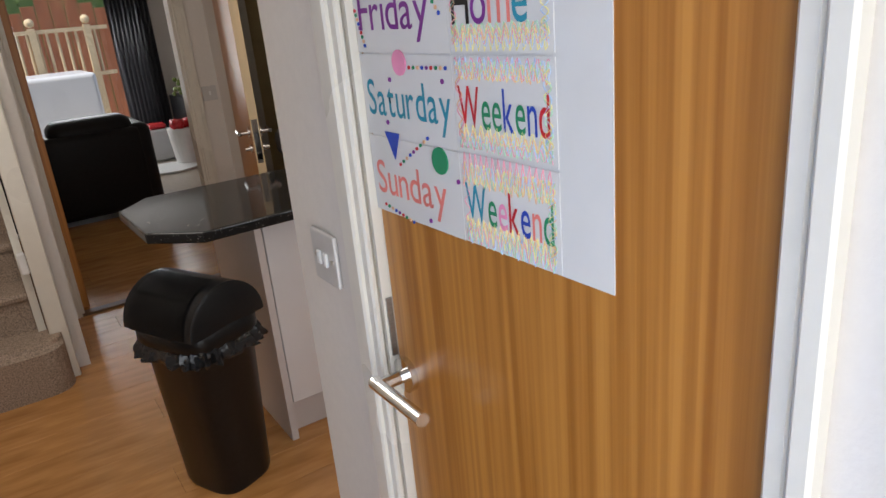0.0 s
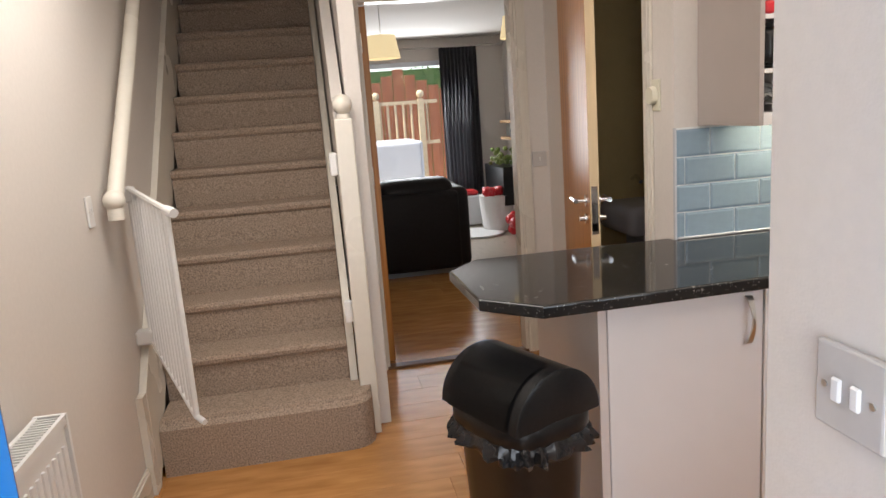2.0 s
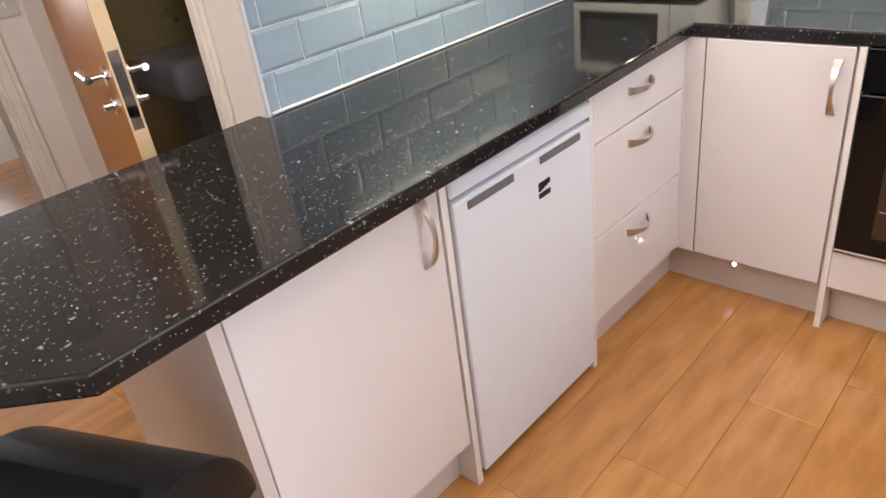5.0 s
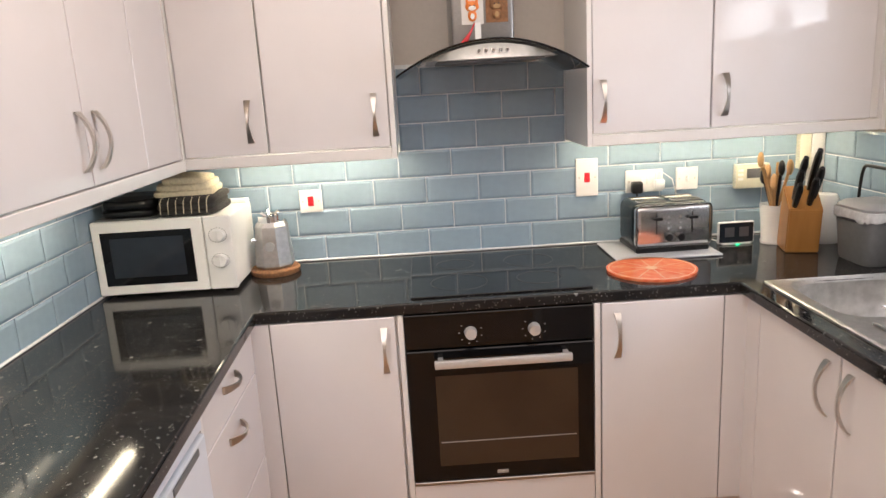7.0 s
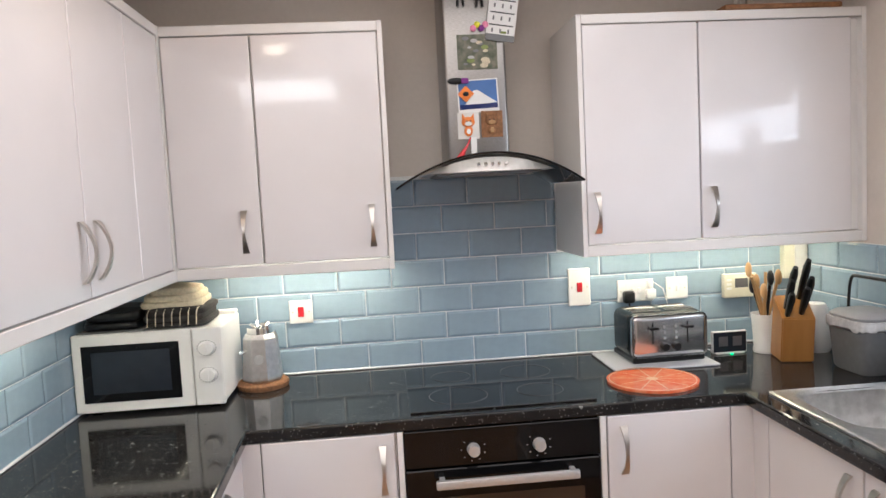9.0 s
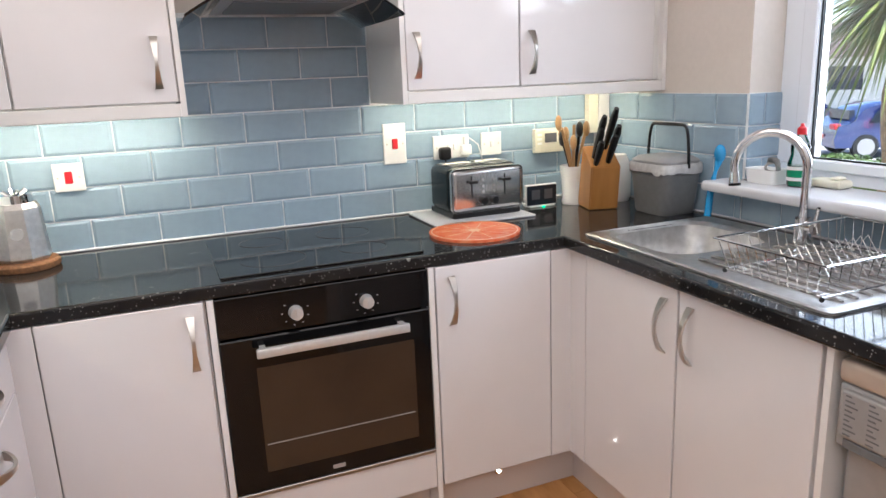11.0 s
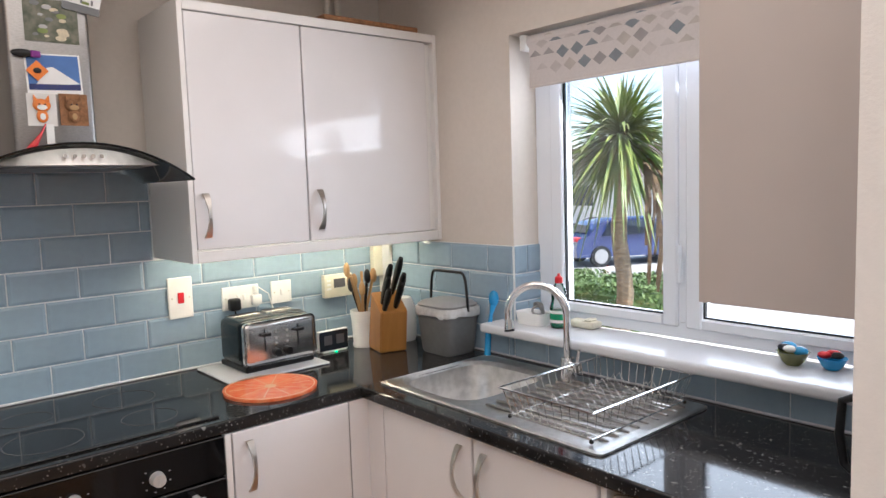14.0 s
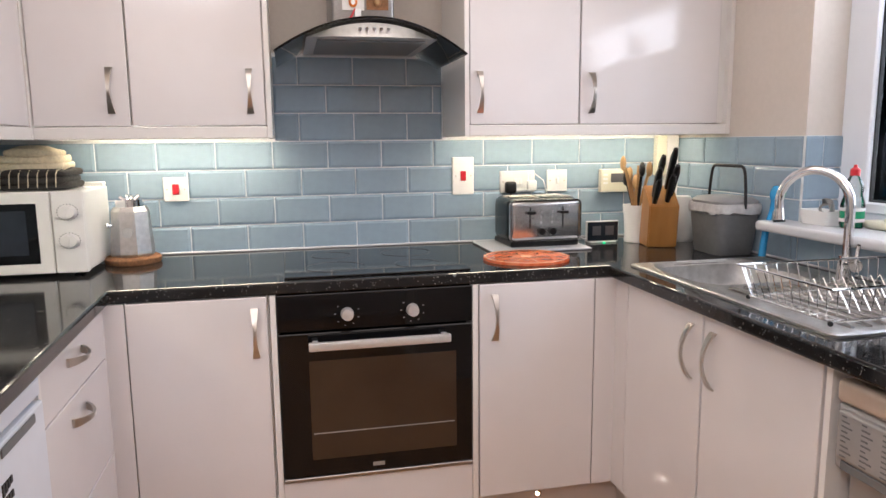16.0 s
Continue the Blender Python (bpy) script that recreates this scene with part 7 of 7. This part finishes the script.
def car(x, y, rz, label):
    t = thing("car", (x, y, -1.10), label, "car", rz=rz)
    prof = [(-2.05, 0.30), (-2.10, 0.55), (-2.02, 0.86), (-1.70, 0.95), (-1.35, 1.30), (-0.95, 1.43), (0.3, 1.46), (0.75, 1.36), (1.30, 0.98), (1.95, 0.84), (2.08, 0.60), (2.05, 0.28)]
    bm = bmesh.new()
    rows = []
    for yy, f in ((-0.86, 0.80), (-0.88, 0.94), (-0.80, 1.0), (0.80, 1.0), (0.88, 0.94), (0.86, 0.80)):
        rows.append([bm.verts.new((p[0], yy * (1 if p[1] < 1.0 else 0.86), p[1] if p[1] < 0.9 else 0.86 + (p[1] - 0.86) * f)) for p in prof])
    n = len(prof)
    for a, b in zip(rows, rows[1:]):
        for i in range(n):
            bm.faces.new((a[i], a[(i + 1) % n], b[(i + 1) % n], b[i]))
    bm.faces.new(rows[0][::-1])
    bm.faces.new(rows[-1])
    bmesh.ops.recalc_face_normals(bm, faces=bm.faces)
    part("body", bm, "carblue", t, "dark blue painted body", smooth=True)
    for sy in (-1, 1):
        bm = bmesh.new()
        yv = sy * 0.80
        pts = [(-1.28, 0.93), (-0.95, 1.33), (0.25, 1.36), (0.66, 1.28), (1.08, 0.96)]
        lo = [bm.verts.new((p[0], sy * (0.885 if p[1] < 1 else 0.765), p[1])) for p in pts]
        bm.faces.new(lo)
        bmesh.ops.solidify(bm, geom=bm.faces[:], thickness=0.01)
        part("side_window", bm, "screen", t, "dark side glass")
        for xx in (-1.30, 1.32):
            w = part("wheel", C((xx, sy * 0.70, 0.32), (xx, sy * 0.90, 0.32), 0.32, n=28), "tyre", t)
            bm = C((xx, sy * 0.885, 0.32), (xx, sy * 0.912, 0.32), 0.22, n=20)
            part("rim", bm, "silver", w, "pale alloy rim")
        part("tail_light", B(-2.09, -1.92, sy * 0.50, sy * 0.83, 0.78, 0.92, bevel=0.02), "red", t, "red tail light")
    part("rear_window", B(-1.66, -1.52, -0.6, 0.6, 1.02, 1.26), "screen", t)
    part("number_plate", B(-2.115, -2.10, -0.26, 0.26, 0.52, 0.63), "orange", t, "yellow rear number plate")


car(13.49, -15.82, 241.8, "dark blue hatchback parked across the drive")
car(18.6, -17.2, 241.8, "dark blue hatchback parked further along the drive")
h = thing("house", (12, -30, -1.10), "pale far house with a tiled roof across the road", "house")
part("wall", B(-20, 45, -34, -28, -1.10, 1.6), "gloss", h)
bm = bmesh.new()
v = [bm.verts.new(c) for c in ((-21, -27.5, 1.6), (46, -27.5, 1.6), (46, -31, 3.4), (-21, -31, 3.4), (-21, -34.5, 1.6), (46, -34.5, 1.6))]
bm.faces.new((v[0], v[1], v[2], v[3]))
bm.faces.new((v[3], v[2], v[5], v[4]))
part("roof", bm, "roof", h)
for k in range(9):
    wdw = part("window", B(-15 + k * 6.5, -13.2 + k * 6.5, -28.0, -27.95, 0.1, 1.2), "screen", h)

# ---- garden behind ----
g = thing("garden_fence", (1, 17, -0.1), "red-brown garden fence with swooping tops", "fence")
for k in range(40):
    x = -4 + k * 0.24
    part("board", B(x, x + 0.225, 16.0, 16.02, -0.1, 2.35 - 0.5 * math.sin(math.pi * ((k % 12) / 12)), bevel=0.004), "fence", g)
bl = thing("balustrade", (1.2, 14, 0), "pale timber balustrade with turned posts on the garden deck", "balustrade")
for k in range(26):
    x = -1.4 + k * 0.14
    part("baluster", C((x, 14, 0.92), (x, 14, 1.64), 0.022, n=8), "palewood", bl)
for z in (0.92, 1.64):
    part("rail", B(-1.5, 2.3, 13.96, 14.04, z - 0.03, z + 0.03), "palewood", bl)
for x in (0.2, 1.20, 2.0):
    bm = B(x - 0.05, x + 0.05, 13.95, 14.05, -0.1, 1.70)
    ball(bm, (x, 14, 1.78), 0.07)
    part("post", bm, "palewood", bl)
t = thing("garden_table", (0.8, 13, 0), "white covered garden table in the sun", "table")
part("cover", B(-0.2, 1.72, 12.2, 13.5, -0.1, 1.03, bevel=0.06, segs=3), "sill", t)
hedge(-3, 6, 17, 18.5, -0.1, 2.6, 6000, 2)

# ---- living room things ----
lw = tagged(new("window_2"), "large living room window onto the bright garden", "window", kind="structure")
bm = bmesh.new()
for a in ((0.252, 0.31), (1.99, 2.048)):
    box(bm, a[0], a[1], 10.62, 10.68, 0, 2.098)
box(bm, 0.311, 1.989, 10.62, 10.68, 2.04, 2.098)
box(bm, 0.311, 1.989, 10.62, 10.68, 0.0, 0.06)
part("window_frame", bm, "upvc", lw)
gp = part("glass_pane", B(0.311, 1.989, 10.645, 10.651, 0.061, 2.039), "pane", lw)
gp.visible_shadow = False


def curtain(x0, x1, y, z0, z1):
    t = thing("curtain", ((x0 + x1) / 2, y, z0), "dark grey full-length curtain gathered beside the window", "curtain", "curtains")
    bm = bmesh.new()
    n = 60
    rows = []
    for z in (z0, (z0 + z1) / 2, z1):
        rows.append([bm.verts.new((x0 + (x1 - x0) * k / n, y + 0.045 * math.sin(k * 1.05) + 0.012 * math.sin(k * 0.4 + z), z)) for k in range(n + 1)])
    for a, b in zip(rows, rows[1:]):
        for k in range(n):
            bm.faces.new((a[k], a[k + 1], b[k + 1], b[k]))
    bmesh.ops.solidify(bm, geom=bm.faces[:], thickness=0.006)
    part("cloth", bm, "curtain", t, smooth=True)


curtain(1.74, 2.23, 10.42, 0.05, 2.235)
t = thing("curtain_pole", (1.2, 10.42, 2.25), "thin metal curtain pole", "curtain pole")
part("pole", C((0.0, 10.42, 2.245), (2.58, 10.42, 2.245), 0.013), "nickel", t)


def pendant(x, y, z, r=0.17, h=0.20):
    t = thing("pendant_lamp", (x, y, CEIL), "cream fabric drum shade hanging from the ceiling", "lamp", "pendant lamps")
    part("rose", C((x, y, CEIL - 0.02), (x, y, CEIL - 0.001), 0.045), "white", t)
    part("cord", C((x, y, z + h), (x, y, CEIL - 0.02), 0.004, n=6), "white", t)
    bm = bmesh.new()
    cyl(bm, (x, y, z), (x, y, z + h), r, r * 0.78, n=36, cap=False)
    bmesh.ops.solidify(bm, geom=bm.faces[:], thickness=0.003)
    part("shade", bm, "fabricw", t, smooth=True)


pendant(0.66, 6.9, 1.87, 0.14, 0.17)
pendant(1.74, 6.9, 1.97, 0.14, 0.17)
sofa = thing("sofa", (0.75, 7.7, 0), "black leather two-seat sofa seen from behind", "sofa")
part("base", B(-0.15, 1.29, 7.42, 8.28, 0.05, 0.42, bevel=0.04, segs=3), "sofa", sofa, smooth=True)
part("back", B(-0.15, 1.29, 7.40, 7.64, 0.06, 0.76, bevel=0.05, segs=4), "sofa", sofa, smooth=True)
for a in ((-0.12, 0.56), (0.59, 1.25)):
    part("back_cushion", B(a[0], a[1], 7.44, 7.80, 0.50, 0.87, bevel=0.09, segs=4), "sofa", sofa, smooth=True)
part("arm", B(1.18, 1.38, 7.42, 8.28, 0.05, 0.78, bevel=0.07, segs=4), "sofa", sofa, smooth=True)
part("arm", B(-0.23, -0.03, 7.42, 8.28, 0.05, 0.78, bevel=0.07, segs=4), "sofa", sofa, smooth=True)
t = thing("rug", (1.85, 9.3, 0), "small round white rug", "rug")
part("pile", C((1.85, 9.3, 0.0), (1.85, 9.3, 0.02), 0.32, n=40), "white", t)
t = thing("waste_basket", (2.15, 9.5, 0), "white patterned basket full of toys", "basket")
part("basket", C((2.15, 9.5, 0.0), (2.15, 9.5, 0.42), 0.17, 0.21, n=24), "white", t)
bm = bmesh.new()
rnd = random.Random(9)
for _ in range(16):
    ball(bm, (2.15 + rnd.uniform(-0.14, 0.14), 9.5 + rnd.uniform(-0.12, 0.12), 0.44 + rnd.uniform(0, 0.06)), rnd.uniform(0.03, 0.06), n=8)
part("toys", bm, "red", t, "heap of red toys")
t = thing("storage_box", (1.94, 10.0, 0), "pale plastic storage box", "box")
part("tub", B(1.80, 2.08, 9.9, 10.25, 0.0, 0.38, bevel=0.02), "sill", t)
part("contents", B(1.84, 2.04, 9.94, 10.2, 0.38, 0.44, bevel=0.02), "red", t)
t = thing("toy_pile", (2.3, 9.0, 0), "heap of dark and red toys on the floor", "toys")
bm = bmesh.new()
for _ in range(14):
    ball(bm, (2.3 + rnd.uniform(-0.12, 0.12), 8.9 + rnd.uniform(-0.2, 0.2), 0.07 + rnd.uniform(0, 0.14)), rnd.uniform(0.05, 0.08), n=8)
part("toys", bm, "red", t)
for z in (1.05, 1.25):
    t = thing("wall_shelf", (2.5, 9.6, z), "short wooden wall shelf with small things on it", "shelf", "wall shelves")
    part("board", B(2.38, 2.618, 9.3, 10.0, z, z + 0.03), "utensil", t)
    part("box", B(2.42, 2.58, 9.5, 9.7, z + 0.031, z + 0.13, bevel=0.005), "black", t)
t = thing("picture_frame", (2.6, 9.6, 1.5), "tall dark framed picture on the living room wall", "picture")
part("frame_board", B(2.585, 2.618, 9.2, 10.0, 1.42, 2.05), "black", t)
t = thing("sideboard", (2.45, 9.7, 0), "dark low unit with a plant on it", "cabinet")
part("body", B(2.2, 2.61, 9.3, 10.2, 0.3, 0.75, bevel=0.01), "black", t)
bm = bmesh.new()
for _ in range(60):
    ball(bm, (2.35 + rnd.uniform(-0.2, 0.2), 9.6 + rnd.uniform(-0.25, 0.25), 0.78 + rnd.uniform(0, 0.16)), rnd.uniform(0.015, 0.035), n=6)
part("plant", bm, "leaf", t, "small green plant", kind="stuff")

# bathroom glimpses
t = thing("basin", (1.9, 4.9, 0), "cream wash basin in the dim bathroom", "basin")
part("bowl", B(1.65, 2.1, 4.75, 5.25, 0.72, 0.88, bevel=0.05, segs=3), "sill", t, smooth=True)
part("pedestal", B(1.80, 1.95, 4.95, 5.15, 0, 0.72, bevel=0.03), "sill", t)
bm = bmesh.new()
tube(bm, [(1.85, 5.15, 0.88), (1.85, 5.15, 0.98), (1.85, 5.08, 1.01), (1.85, 5.02, 0.98)], 0.012, 8)
part("tap", bm, "chrome", t, smooth=True)


# ---- floor planks ----
def planks(parent, x0, x1, y0, y1, w, L, material, gap=0.0008, skip=None):
    cache = {}
    rnd = random.Random(11)
    row = 0
    y = y0
    while y < y1 - 0.01:
        yy = min(y + w, y1)
        x = x0 - rnd.random() * L
        while x < x1:
            a, b = max(x, x0), min(x + L, x1)
            if b - a > 0.02 and not (skip and skip(a, b, y, yy)):
                key = (round(b - a, 3), round(yy - y, 3))
                if key not in cache:
                    bm = B(gap / 2, b - a - gap / 2, gap / 2, yy - y - gap / 2, -0.006, 0.0, bevel=0.0008)
                    me = bpy.data.meshes.new("plank")
                    bm.to_mesh(me)
                    bm.free()
                    me.materials.append(M[material])
                    cache[key] = me
                ob = new("plank", cache[key])
                ob.location = (a, y, 0)
                ob.parent = parent
            x += L
        y = yy
        row += 1


fl = bpy.data.objects["floor"]
planks(fl, HX, EX, 0.90, 7.5, 0.19, 1.25, "plank", skip=lambda a, b, c, d: (a > 2.6 and b > 2.6) or (c > 3.95 and a > 1.6) or (c > 4.75 and b < 0.2))


# ---- tiles ----
TP, TR, TZ = 0.2055, 0.1035, 0.903


def tile_mesh(w, h, cache={}):
    key = (round(w, 3), round(h, 3))
    if key not in cache:
        bm = bmesh.new()
        i, d = 0.009, 0.0050
        lo = [bm.verts.new(c) for c in ((0, 0, 0), (w, 0, 0), (w, 0, h), (0, 0, h))]
        md = [bm.verts.new((c[0], -0.0025, c[1])) for c in ((0, 0), (w, 0), (w, h), (0, h))]
        hi = [bm.verts.new((c[0], -d, c[1])) for c in ((i, i), (w - i, i), (w - i, h - i), (i, h - i))]
        for p, q in ((lo, md), (md, hi)):
            for k in range(4):
                bm.faces.new((p[k], p[(k + 1) % 4], q[(k + 1) % 4], q[k]))
        bm.faces.new(hi)
        me = bpy.data.meshes.new("tile")
        bmesh.ops.recalc_face_normals(bm, faces=bm.faces)
        bm.to_mesh(me)
        bm.free()
        me.materials.append(M["tile"])
        cache[key] = me
    return cache[key]


def tiles(parent, run_o, ang, u0, u1, z1, off_a, rows_from=0, hole=None, z_lo=None):
    """Rows of tiles along a wall: u from run_o in the way of ang, facing its right."""
    g = 0.0038
    r = rows_from
    q = Matrix.Rotation(ang, 4, "Z")
    while TZ + r * TR < z1 - 0.01:
        a0, a1 = TZ + r * TR, min(TZ + (r + 1) * TR, z1)
        if z_lo:
            a0 = max(a0, z_lo)
        s = off_a + (TP / 2 if r % 2 else 0)
        s -= math.ceil((s - u0) / TP) * TP
        while s < u1:
            b0, b1 = max(s, u0), min(s + TP, u1)
            if b1 - b0 > 0.022 and not (hole and hole((b0 + b1) / 2, (a0 + a1) / 2)):
                ob = new("tile", tile_mesh(b1 - b0 - g, a1 - a0 - g))
                ob.matrix_world = Matrix.Translation(run_o) @ q @ Matrix.Translation((b0 + g / 2, 0, a0 + g / 2))
                ob.parent = parent
            s += TP
        r += 1


def grout(name, bm):
    return structure(name, bm, "grout", "pale grout behind the tiles")


G = 0.004
ge = grout("tiling_east", B(EX - G, EX - 0.0005, SY + 0.001, KY - 0.001, 0.906, 1.64))
# facing -x: u runs from high y to low y
tiles(ge, (EX - G, KY, 0), radians(-90), 0.0, KY - SY, 1.317, KY - 2.032, hole=None)
tiles(ge, (EX - G, KY, 0), radians(-90), KY - 2.74, KY - 2.098, 1.627, KY - 2.032, rows_from=4)
gk = grout("tiling_north", B(1.397, EX - G - 0.001, KY - G, KY - 0.0005, 0.906, 1.322))
tiles(gk, (1.397, KY - G, 0), 0.0, 0.0, EX - 1.397 - G, 1.317, 0.035)
gs = grout("tiling_south", B(WL + 0.002, EX - G - 0.001, SY + 0.0005, SY + G, 0.906, 1.317))
tiles(gs, (EX - G, SY + G, 0), radians(180), 0.0, EX - G - WL - 0.002, 1.317, 0.12)
gs2 = grout("tiling_sill", B(WX + 0.002, WL, SY + 0.0005, SY + G, 0.906, 1.008))
tiles(gs2, (WL, SY + G, 0), radians(180), 0.0, WL - WX - 0.004, 1.008, 0.16)
gr = grout("tiling_reveal", B(WL - G, WL - 0.0005, 0.96, SY + 0.004, WB + 0.001, 1.317))
tiles(gr, (WL - G, SY + 0.003, 0), radians(-90), 0.0, 0.155, 1.317, 0.17, rows_from=1, z_lo=WB + 0.002)
bm = bmesh.new()
box(bm, EX - 0.016, EX - 0.005, SY + 0.02, KY - 0.02, 0.9052, 0.9135, bevel=0.003)
box(bm, 1.40, EX - 0.017, KY - 0.016, KY - 0.005, 0.9052, 0.9135, bevel=0.003)
box(bm, WX + 0.004, EX - 0.017, SY + 0.005, SY + 0.015, 0.9052, 0.9125, bevel=0.003)
box(bm, 1.389, 1.396, KY - 0.013, KY + 0.001, 0.9052, 1.322)
structure("trim", bm, "sill", "white sealant and edge trim round the tiling")
